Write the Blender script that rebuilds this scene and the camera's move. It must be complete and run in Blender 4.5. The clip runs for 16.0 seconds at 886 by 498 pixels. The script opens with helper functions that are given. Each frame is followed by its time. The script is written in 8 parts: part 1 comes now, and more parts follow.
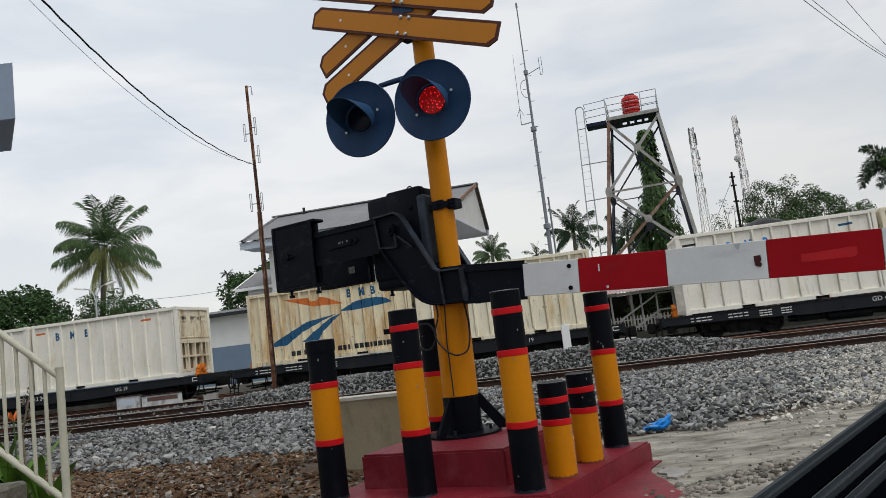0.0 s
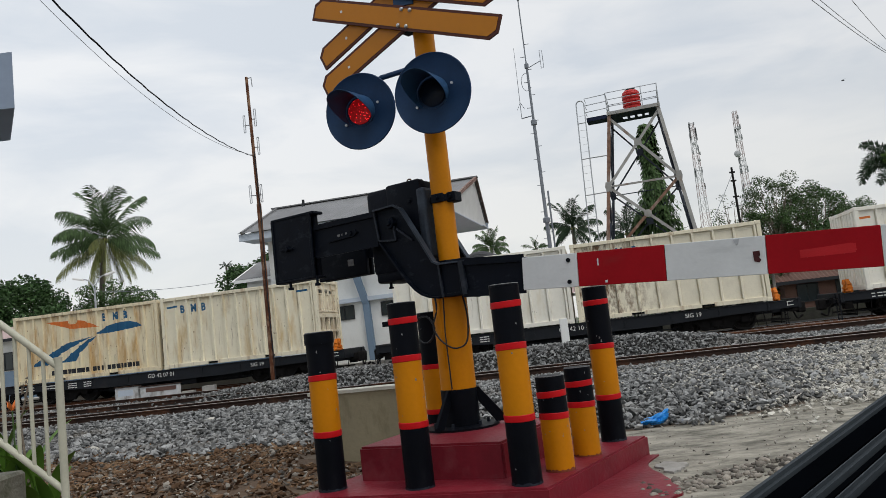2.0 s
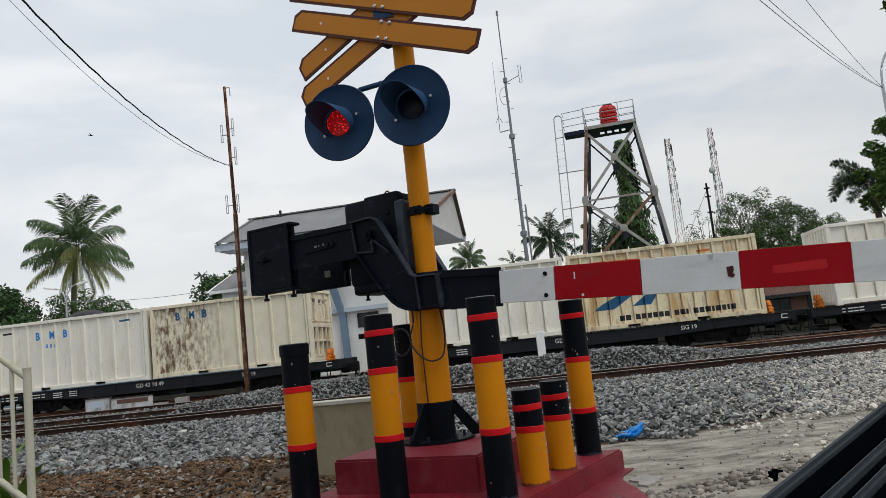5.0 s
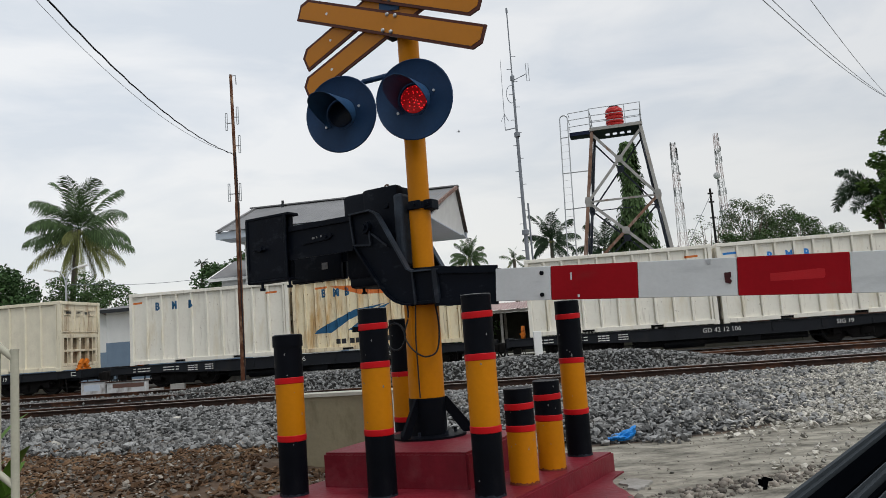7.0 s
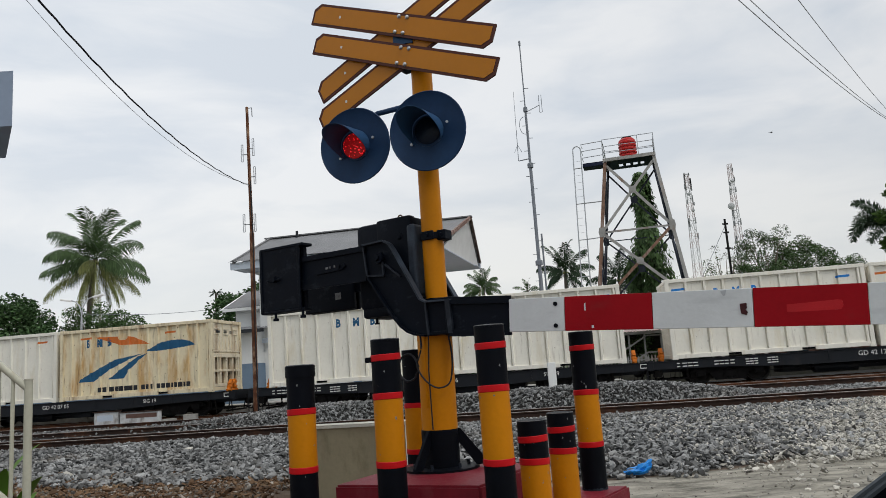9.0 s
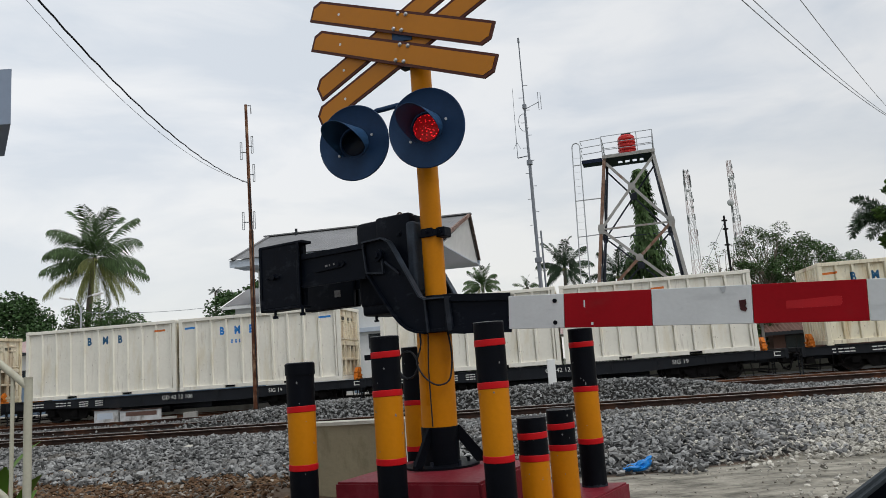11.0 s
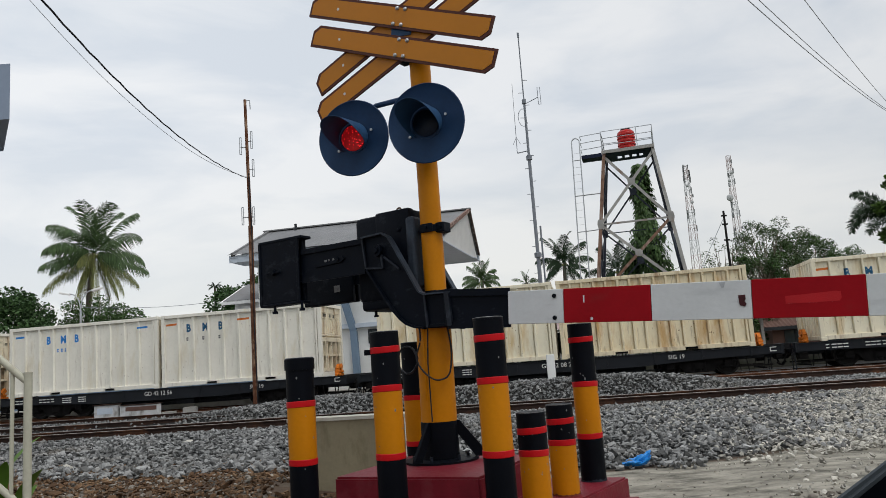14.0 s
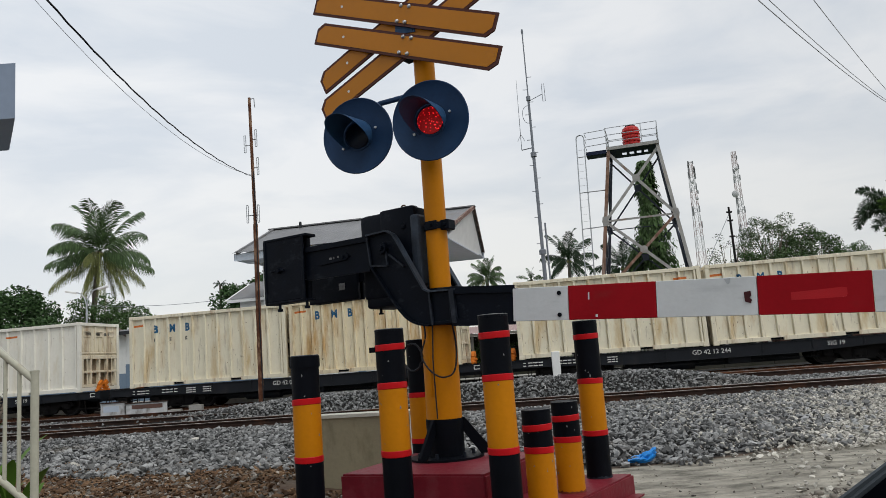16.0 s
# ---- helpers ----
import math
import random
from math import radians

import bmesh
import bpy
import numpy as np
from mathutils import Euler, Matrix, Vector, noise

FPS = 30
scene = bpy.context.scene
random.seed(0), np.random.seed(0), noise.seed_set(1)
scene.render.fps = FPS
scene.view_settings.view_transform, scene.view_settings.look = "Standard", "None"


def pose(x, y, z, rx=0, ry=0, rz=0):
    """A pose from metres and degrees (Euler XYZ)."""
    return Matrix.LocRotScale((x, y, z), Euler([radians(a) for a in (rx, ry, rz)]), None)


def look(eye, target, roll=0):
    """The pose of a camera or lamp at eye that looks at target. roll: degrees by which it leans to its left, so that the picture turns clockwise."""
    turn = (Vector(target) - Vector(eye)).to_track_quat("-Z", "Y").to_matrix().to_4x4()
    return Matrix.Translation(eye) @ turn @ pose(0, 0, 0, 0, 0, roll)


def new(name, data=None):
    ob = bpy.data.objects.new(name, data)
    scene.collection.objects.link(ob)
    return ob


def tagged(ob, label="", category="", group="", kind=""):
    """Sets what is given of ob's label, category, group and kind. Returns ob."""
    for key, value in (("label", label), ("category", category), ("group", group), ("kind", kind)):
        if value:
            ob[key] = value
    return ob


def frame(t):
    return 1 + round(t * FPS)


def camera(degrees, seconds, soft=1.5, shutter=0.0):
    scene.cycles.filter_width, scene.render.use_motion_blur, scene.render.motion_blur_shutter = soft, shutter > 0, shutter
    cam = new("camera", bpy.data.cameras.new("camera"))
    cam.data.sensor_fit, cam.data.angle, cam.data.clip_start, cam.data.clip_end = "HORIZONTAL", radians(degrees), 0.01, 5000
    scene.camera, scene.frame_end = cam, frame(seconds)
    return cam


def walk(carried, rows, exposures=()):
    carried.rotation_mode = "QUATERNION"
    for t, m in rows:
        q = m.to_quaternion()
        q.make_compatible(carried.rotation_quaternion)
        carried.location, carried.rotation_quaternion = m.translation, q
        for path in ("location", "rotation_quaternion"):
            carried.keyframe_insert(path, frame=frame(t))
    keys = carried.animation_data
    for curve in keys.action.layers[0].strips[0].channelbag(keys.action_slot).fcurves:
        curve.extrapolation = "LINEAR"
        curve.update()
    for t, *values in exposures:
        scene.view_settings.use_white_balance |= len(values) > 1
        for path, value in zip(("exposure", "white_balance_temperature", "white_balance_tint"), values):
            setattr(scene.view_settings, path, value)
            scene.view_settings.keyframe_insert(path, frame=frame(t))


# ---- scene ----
cam = camera(61.0, 16.0, soft=0.6)
PATH = [
    (0.0, pose(-0.000, 0.000, 1.300, 96.860, 6.952, 1.086)),
    (0.5, pose(0.000, 0.000, 1.300, 96.815, 6.965, 1.092)),
    (1.0, pose(-0.000, 0.000, 1.300, 96.869, 6.976, 1.217)),
    (1.5, pose(-0.000, 0.000, 1.300, 96.786, 6.780, 1.452)),
    (2.0, pose(-0.000, 0.000, 1.300, 96.326, 6.529, 0.977)),
    (2.5, pose(0.000, 0.000, 1.300, 96.535, 6.576, 1.130)),
    (3.0, pose(0.000, -0.000, 1.300, 96.888, 6.470, 1.149)),
    (3.5, pose(0.000, 0.000, 1.300, 96.780, 6.650, 0.800)),
    (4.0, pose(0.000, -0.000, 1.300, 96.793, 6.559, 0.757)),
    (4.5, pose(0.000, 0.000, 1.300, 96.467, 6.268, 0.298)),
    (5.0, pose(-0.000, 0.000, 1.300, 97.074, 6.178, -0.807)),
    (5.2, pose(0.002, 0.002, 1.300, 96.803, 5.788, -2.191)),
    (7.5, pose(0.039, 0.028, 1.299, 96.759, 3.788, -0.749)),
    (8.0, pose(0.039, 0.028, 1.299, 97.224, 3.407, -1.052)),
    (8.5, pose(0.039, 0.028, 1.299, 98.468, 3.610, -0.092)),
    (9.0, pose(0.039, 0.028, 1.299, 99.141, 3.953, 0.084)),
    (11.5, pose(0.039, 0.028, 1.299, 98.873, 4.098, 0.056)),
    (12.0, pose(0.039, 0.028, 1.299, 98.844, 4.038, 0.051)),
    (12.5, pose(0.039, 0.028, 1.299, 98.830, 4.015, -0.024)),
    (13.0, pose(0.039, 0.028, 1.299, 98.753, 4.134, 0.118)),
    (13.5, pose(0.039, 0.028, 1.299, 98.684, 4.142, 0.057)),
    (14.0, pose(0.039, 0.028, 1.299, 98.561, 4.103, 0.020)),
    (14.5, pose(0.039, 0.028, 1.299, 98.533, 4.182, 0.075)),
    (15.0, pose(0.039, 0.028, 1.299, 98.466, 4.179, 0.174)),
    (15.5, pose(0.039, 0.028, 1.299, 98.457, 4.209, 0.245)),
    (16.0, pose(0.039, 0.028, 1.299, 98.387, 4.242, 0.401)),
]
walk(cam, PATH)

# ---------------------------------------------------------------- world and light
world = bpy.data.worlds.new("overcast_sky")
scene.world = world
world.use_nodes = True
wn, wl = world.node_tree.nodes, world.node_tree.links
wn.clear()
SUN_EL, SUN_ROT = radians(58), radians(138)
w_out = wn.new("ShaderNodeOutputWorld")
w_bg = wn.new("ShaderNodeBackground")
w_sky = wn.new("ShaderNodeTexSky")
w_sky.sky_type, w_sky.sun_disc = "NISHITA", False
w_sky.sun_elevation, w_sky.sun_rotation = SUN_EL, SUN_ROT
w_tc = wn.new("ShaderNodeTexCoord")
w_map = wn.new("ShaderNodeMapping")
w_map.inputs["Scale"].default_value = (1.0, 1.0, 3.2)
w_n1 = wn.new("ShaderNodeTexNoise")
w_n1.inputs["Scale"].default_value, w_n1.inputs["Detail"].default_value = 3.4, 8
w_n1.inputs["Roughness"].default_value, w_n1.inputs["Distortion"].default_value = 0.52, 0.35
w_ramp = wn.new("ShaderNodeValToRGB")
w_ramp.color_ramp.elements[0].position, w_ramp.color_ramp.elements[0].color = 0.40, (0.70, 0.75, 0.81, 1)
w_ramp.color_ramp.elements[1].position, w_ramp.color_ramp.elements[1].color = 0.60, (0.885, 0.90, 0.915, 1)
w_n2 = wn.new("ShaderNodeTexNoise")
w_n2.inputs["Scale"].default_value, w_n2.inputs["Detail"].default_value = 1.3, 4
w_scale = wn.new("ShaderNodeVectorMath")
w_scale.operation = "SCALE"
w_scale.inputs["Scale"].default_value = 0.10
w_mix = wn.new("ShaderNodeMix")
w_mix.data_type = "RGBA"
w_mix.inputs["Factor"].default_value = 0.90
# a warm paler belt of cloud low over the land
w_sep = wn.new("ShaderNodeSeparateXYZ")
w_low = wn.new("ShaderNodeMapRange")
w_low.inputs["From Min"].default_value, w_low.inputs["From Max"].default_value = 0.0, 0.30
w_low.inputs["To Min"].default_value, w_low.inputs["To Max"].default_value = 1.0, 0.0
w_warm = wn.new("ShaderNodeMix")
w_warm.data_type = "RGBA"
w_warm.inputs["B"].default_value = (0.93, 0.90, 0.815, 1)
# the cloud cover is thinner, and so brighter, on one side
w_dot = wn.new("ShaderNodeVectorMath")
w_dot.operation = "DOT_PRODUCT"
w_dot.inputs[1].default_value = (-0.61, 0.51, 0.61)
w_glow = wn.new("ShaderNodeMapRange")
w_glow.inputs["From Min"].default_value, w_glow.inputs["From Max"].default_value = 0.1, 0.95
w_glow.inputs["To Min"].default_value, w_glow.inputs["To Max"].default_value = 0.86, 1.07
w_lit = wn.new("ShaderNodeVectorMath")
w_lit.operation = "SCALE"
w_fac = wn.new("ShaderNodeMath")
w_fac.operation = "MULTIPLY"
for a_, b_ in ((w_tc.outputs["Generated"], w_map.inputs["Vector"]), (w_map.outputs["Vector"], w_n1.inputs["Vector"]),
               (w_map.outputs["Vector"], w_n2.inputs["Vector"]), (w_n1.outputs["Fac"], w_ramp.inputs["Fac"]),
               (w_tc.outputs["Generated"], w_sep.inputs["Vector"]), (w_sep.outputs["Z"], w_low.inputs["Value"]),
               (w_low.outputs["Result"], w_fac.inputs[0]), (w_n2.outputs["Fac"], w_fac.inputs[1]),
               (w_fac.outputs["Value"], w_warm.inputs["Factor"]), (w_ramp.outputs["Color"], w_warm.inputs["A"]),
               (w_sky.outputs["Color"], w_scale.inputs[0]), (w_scale.outputs["Vector"], w_mix.inputs["A"]),
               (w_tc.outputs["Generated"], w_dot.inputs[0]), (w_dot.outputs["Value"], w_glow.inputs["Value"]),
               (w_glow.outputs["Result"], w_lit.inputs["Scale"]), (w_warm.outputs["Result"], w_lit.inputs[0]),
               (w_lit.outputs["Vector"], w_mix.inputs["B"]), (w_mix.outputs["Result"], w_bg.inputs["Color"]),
               (w_bg.outputs["Background"], w_out.inputs["Surface"])):
    wl.new(a_, b_)
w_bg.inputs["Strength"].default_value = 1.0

sun = new("sun", bpy.data.lights.new("sun", "SUN"))
sun.data.energy, sun.data.angle, sun.data.color = 1.5, radians(30), (1.0, 0.97, 0.92)
sun.matrix_world = look((0, 0, 30), (12 * math.sin(SUN_ROT + math.pi) * 1.0, 12 * math.cos(SUN_ROT + math.pi), 30 - 12 * math.tan(SUN_EL)))
scene.view_settings.exposure = 0.0


# ---------------------------------------------------------------- materials
def material(name, color, rough=0.6, metal=0.0, var=0.12, scale=4.0, bump=0.02, bscale=None, stain=None, stain_amt=0.0,
             stain_scale=(3, 3, 0.6), island=0.0, obj_random=0.0, spec=0.22, cut=0.52, fine=None):
    """Paint or stone: base colour with two scales of variation, optional streaky stain and fine relief."""
    m = bpy.data.materials.new(name)
    m.use_nodes = True
    nt = m.node_tree
    n, l = nt.nodes, nt.links
    bsdf = n["Principled BSDF"]
    bsdf.inputs["Metallic"].default_value = metal
    bsdf.inputs["Specular IOR Level"].default_value = spec
    tc = n.new("ShaderNodeTexCoord")
    big = n.new("ShaderNodeTexNoise")
    big.inputs["Scale"].default_value, big.inputs["Detail"].default_value = scale, 6
    l.new(tc.outputs["Object"], big.inputs["Vector"])
    small = n.new("ShaderNodeTexNoise")
    small.inputs["Scale"].default_value, small.inputs["Detail"].default_value = (fine or scale * 11), 4
    l.new(tc.outputs["Object"], small.inputs["Vector"])
    add = n.new("ShaderNodeMath")
    add.operation = "MULTIPLY_ADD"
    add.inputs[1].default_value = 0.45
    l.new(small.outputs["Fac"], add.inputs[0])
    l.new(big.outputs["Fac"], add.inputs[2])
    rng = n.new("ShaderNodeMapRange")
    rng.inputs["From Min"].default_value, rng.inputs["From Max"].default_value = 0.45, 1.0
    rng.inputs["To Min"].default_value, rng.inputs["To Max"].default_value = 1 - var, 1 + var
    l.new(add.outputs["Value"], rng.inputs["Value"])
    val = rng.outputs["Result"]
    for amount, node, out in ((island, "ShaderNodeNewGeometry", "Random Per Island"), (obj_random, "ShaderNodeObjectInfo", "Random")):
        if amount:
            src = n.new(node)
            r2 = n.new("ShaderNodeMapRange")
            r2.inputs["To Min"].default_value, r2.inputs["To Max"].default_value = 1 - amount, 1 + amount
            l.new(src.outputs[out], r2.inputs["Value"])
            mul = n.new("ShaderNodeMath")
            mul.operation = "MULTIPLY"
            l.new(val, mul.inputs[0])
            l.new(r2.outputs["Result"], mul.inputs[1])
            val = mul.outputs["Value"]
    hsv = n.new("ShaderNodeHueSaturation")
    hsv.inputs["Color"].default_value = (*color, 1)
    l.new(val, hsv.inputs["Value"])
    col = hsv.outputs["Color"]
    if stain:
        mp = n.new("ShaderNodeMapping")
        mp.inputs["Scale"].default_value = stain_scale
        l.new(tc.outputs["Object"], mp.inputs["Vector"])
        sn = n.new("ShaderNodeTexNoise")
        sn.inputs["Scale"].default_value, sn.inputs["Detail"].default_value, sn.inputs["Roughness"].default_value = 1.0, 9, 0.62
        l.new(mp.outputs["Vector"], sn.inputs["Vector"])
        ramp = n.new("ShaderNodeMapRange")
        ramp.inputs["From Min"].default_value, ramp.inputs["From Max"].default_value = cut, cut + 0.18
        ramp.inputs["To Max"].default_value = stain_amt
        l.new(sn.outputs["Fac"], ramp.inputs["Value"])
        mx = n.new("ShaderNodeMix")
        mx.data_type = "RGBA"
        l.new(ramp.outputs["Result"], mx.inputs["Factor"])
        l.new(col, mx.inputs["A"])
        mx.inputs["B"].default_value = (*stain, 1)
        col = mx.outputs["Result"]
    l.new(col, bsdf.inputs["Base Color"])
    rr = n.new("ShaderNodeMapRange")
    rr.inputs["To Min"].default_value, rr.inputs["To Max"].default_value = max(0.05, rough - 0.12), min(1, rough + 0.12)
    l.new(small.outputs["Fac"], rr.inputs["Value"])
    l.new(rr.outputs["Result"], bsdf.inputs["Roughness"])
    if bump:
        bp = n.new("ShaderNodeBump")
        bp.inputs["Strength"].default_value, bp.inputs["Distance"].default_value = 0.6, bump
        if bscale:
            bn = n.new("ShaderNodeTexNoise")
            bn.inputs["Scale"].default_value, bn.inputs["Detail"].default_value = bscale, 5
            l.new(tc.outputs["Object"], bn.inputs["Vector"])
            l.new(bn.outputs["Fac"], bp.inputs["Height"])
        else:
            l.new(small.outputs["Fac"], bp.inputs["Height"])
        l.new(bp.outputs["Normal"], bsdf.inputs["Normal"])
    return m


RUST = (0.16, 0.065, 0.025)
M = {}
M["yellow"] = material("traffic_yellow_paint", (0.50, 0.182, 0.003), 0.42, spec=0.12, var=0.10, scale=3, bump=0.002, stain=(0.30, 0.12, 0.02), stain_amt=0.35, stain_scale=(7, 7, 1.6), cut=0.6)
M["sign_yellow"] = material("amber_sign_sheet", (0.46, 0.172, 0.010), 0.4, var=0.06, scale=2, bump=0.0)
M["sign_edge"] = material("brown_sign_border", (0.075, 0.02, 0.012), 0.45, var=0.06, scale=2, bump=0.0)
M["black"] = material("black_gloss_paint", (0.0026, 0.0036, 0.0062), 0.5, spec=0.07, var=0.3, scale=5, bump=0.002, stain=(0.014, 0.015, 0.018), stain_amt=0.5, stain_scale=(5, 5, 2), cut=0.58)
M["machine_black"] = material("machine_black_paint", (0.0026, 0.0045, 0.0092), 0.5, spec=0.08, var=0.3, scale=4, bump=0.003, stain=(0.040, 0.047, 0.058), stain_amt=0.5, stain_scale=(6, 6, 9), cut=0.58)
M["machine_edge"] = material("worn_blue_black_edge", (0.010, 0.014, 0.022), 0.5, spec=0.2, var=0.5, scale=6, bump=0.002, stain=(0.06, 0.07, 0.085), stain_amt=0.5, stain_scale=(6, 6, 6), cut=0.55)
# lighter copy of the machine paint, a highlight put into the colour
M["flange_highlight"] = material("blue_black_highlight_edge", (0.030, 0.040, 0.056), 0.5, spec=0.2, var=0.5, scale=6, bump=0.002, stain=(0.012, 0.016, 0.024), stain_amt=0.7, stain_scale=(4, 4, 4), cut=0.5)
M["lamp_blue_black"] = material("blue_black_lamp_paint", (0.011, 0.036, 0.092), 0.5, spec=0.2, var=0.2, scale=4, bump=0.001)
# paler copy of the lamp paint; light put in to lift the visor's inside
M["visor_blue"] = material("light_lifted_visor_paint", (0.019, 0.060, 0.138), 0.5, spec=0.2, var=0.2, scale=4, bump=0.001)
M["band_red"] = material("red_reflective_band", (0.47, 0.008, 0.012), 0.4, spec=0.12, var=0.08, scale=6, bump=0.001)
M["boom_red"] = material("boom_red_sheet", (0.27, 0.005, 0.010), 0.5, spec=0.08, var=0.12, scale=3, bump=0.002, stain=(0.2, 0.02, 0.02), stain_amt=0.5, stain_scale=(2, 2, 5), cut=0.6)
M["boom_patch"] = material("bright_red_tape", (0.38, 0.008, 0.013), 0.35, var=0.1, scale=9, bump=0.002)
M["dark_maroon"] = material("dark_maroon_tape", (0.045, 0.008, 0.01), 0.4, var=0.3, scale=20, bump=0.002)
M["boom_white"] = material("boom_white_sheet", (0.56, 0.585, 0.60), 0.42, var=0.07, scale=3, bump=0.002, stain=(0.40, 0.42, 0.44), stain_amt=0.6, stain_scale=(2, 2, 9), cut=0.55)
M["steel"] = material("galvanised_steel", (0.42, 0.44, 0.46), 0.45, 0.7, var=0.15, scale=8, bump=0.001)
M["rust_steel"] = material("rusting_steel", (0.20, 0.12, 0.085), 0.8, 0.2, var=0.4, scale=5, bump=0.004, stain=(0.34, 0.28, 0.24), stain_amt=0.8, stain_scale=(4, 4, 1), cut=0.5)
M["tower_steel"] = material("weathered_tower_steel", (0.31, 0.31, 0.295), 0.6, 0.2, var=0.2, scale=2, bump=0.002, stain=(0.20, 0.10, 0.05), stain_amt=0.9, stain_scale=(2, 2, 0.7), cut=0.55)
M["red_paint"] = material("red_oxide_floor_paint", (0.165, 0.011, 0.021), 0.5, var=0.25, scale=2.2, bump=0.006, stain=(0.34, 0.13, 0.14), stain_amt=0.22, stain_scale=(3, 3, 3), cut=0.54)
M["concrete"] = material("grey_concrete", (0.34, 0.33, 0.31), 0.85, var=0.2, scale=2.5, bump=0.01, stain=(0.16, 0.15, 0.13), stain_amt=0.7, stain_scale=(2, 2, 2))
M["beige_wall"] = material("beige_wall_paint", (0.29, 0.25, 0.165), 0.8, var=0.12, scale=2, bump=0.006, stain=(0.13, 0.115, 0.065), stain_amt=0.7, stain_scale=(3, 3, 1.2), cut=0.53)
M["coping"] = material("grimy_pale_coping", (0.52, 0.50, 0.44), 0.8, var=0.15, scale=3, bump=0.004, stain=(0.3, 0.27, 0.2), stain_amt=0.6, stain_scale=(3, 3, 3), cut=0.52)
M["white_paint"] = material("white_masonry_paint", (0.76, 0.77, 0.76), 0.7, var=0.06, scale=2, bump=0.004, stain=(0.5, 0.5, 0.47), stain_amt=0.4, stain_scale=(1, 1, 0.4), cut=0.6)
M["blue_paint"] = material("grey_blue_wall_paint", (0.17, 0.24, 0.33), 0.7, var=0.08, scale=2, bump=0.004)
M["pale_blue"] = material("pale_blue_fascia_paint", (0.50, 0.56, 0.64), 0.6, var=0.08, scale=2, bump=0.002)
M["roof_zinc"] = material("weathered_zinc_roof", (0.20, 0.203, 0.21), 0.6, 0.15, var=0.2, scale=0.8, bump=0.004, stain=(0.18, 0.13, 0.10), stain_amt=0.5, stain_scale=(0.6, 0.6, 0.6), cut=0.56)
M["roof_rust"] = material("rust_red_verge", (0.20, 0.12, 0.10), 0.8, var=0.3, scale=4, bump=0.003, stain=(0.6, 0.55, 0.5), stain_amt=0.7, stain_scale=(5, 5, 5), cut=0.5)
M["verge_dark"] = material("grimy_brown_verge", (0.085, 0.065, 0.055), 0.85, var=0.3, scale=3, bump=0.003, stain=(0.5, 0.47, 0.43), stain_amt=0.5, stain_scale=(4, 4, 4), cut=0.55)
M["roof_pink"] = material("faded_pink_roof", (0.40, 0.30, 0.29), 0.75, var=0.15, scale=1, bump=0.004)
M["roof_brown"] = material("brown_tile_roof", (0.13, 0.075, 0.06), 0.8, var=0.25, scale=2, bump=0.01)
M["dark_glass"] = material("dark_window_glass", (0.02, 0.03, 0.035), 0.12, var=0.1, scale=1, bump=0.0, spec=0.6)
M["window_trim"] = material("black_window_trim", (0.025, 0.028, 0.032), 0.5, var=0.1, scale=5, bump=0.0)
M["cream_rail"] = material("cream_painted_handrail", (0.43, 0.425, 0.345), 0.5, var=0.14, scale=6, bump=0.002, stain=(0.22, 0.15, 0.09), stain_amt=0.7, stain_scale=(6, 6, 3), cut=0.62)
M["sky_blue_box"] = material("blue_grey_canopy_cladding", (0.25, 0.31, 0.41), 0.55, var=0.1, scale=1, bump=0.002)
M["rail_rust"] = material("rusted_rail_steel", (0.038, 0.022, 0.017), 0.75, 0.25, var=0.4, scale=3, bump=0.004, stain=(0.17, 0.068, 0.03), stain_amt=0.7, stain_scale=(1, 1, 1))
# very dark, so the added low wall reads as shade under the wagons
M["dark_stone"] = material("dark_wall_stone", (0.045, 0.045, 0.038), 0.9, var=0.35, scale=2.5, bump=0.02, stain=(0.025, 0.032, 0.016), stain_amt=0.7, stain_scale=(1.5, 1.5, 3), cut=0.5)
M["rail_orange"] = material("orange_rusted_rail_steel", (0.17, 0.072, 0.038), 0.8, 0.15, var=0.4, scale=3, bump=0.004, stain=(0.07, 0.035, 0.025), stain_amt=0.7, stain_scale=(1.5, 1.5, 6), cut=0.5)
M["pole_rust"] = material("blotchy_rusted_pole_paint", (0.11, 0.042, 0.022), 0.85, 0.1, var=0.4, scale=5, bump=0.004, stain=(0.36, 0.23, 0.15), stain_amt=0.9, stain_scale=(9, 9, 3.0), cut=0.48)
M["rail_head"] = material("worn_rail_head", (0.30, 0.27, 0.25), 0.4, 0.7, var=0.2, scale=6, bump=0.001)
M["wagon_black"] = material("wagon_black_paint", (0.008, 0.010, 0.014), 0.6, spec=0.25, var=0.3, scale=2, bump=0.003, stain=(0.03, 0.027, 0.025), stain_amt=0.5, stain_scale=(1.5, 1.5, 0.7), cut=0.56)
M["wagon_dirt"] = material("grimy_bogie_iron", (0.013, 0.012, 0.012), 0.85, 0.1, var=0.4, scale=5, bump=0.006)
M["wheel"] = material("worn_wheel_steel", (0.022, 0.020, 0.019), 0.6, 0.4, var=0.3, scale=5, bump=0.002)
M["orange"] = material("orange_lashing_gear", (0.62, 0.17, 0.015), 0.6, var=0.2, scale=8, bump=0.004, stain=(0.2, 0.06, 0.02), stain_amt=0.6, stain_scale=(8, 8, 4), cut=0.55)
M["coal"] = material("wet_black_coal", (0.012, 0.012, 0.013), 0.5, var=0.4, scale=6, bump=0.04, bscale=9)
M["white_mark"] = material("white_stencil_paint", (0.66, 0.66, 0.64), 0.7, var=0.12, scale=7, bump=0.0)
M["blue_mark"] = material("blue_stencil_paint", (0.022, 0.105, 0.215), 0.6, var=0.15, scale=5, bump=0.0)
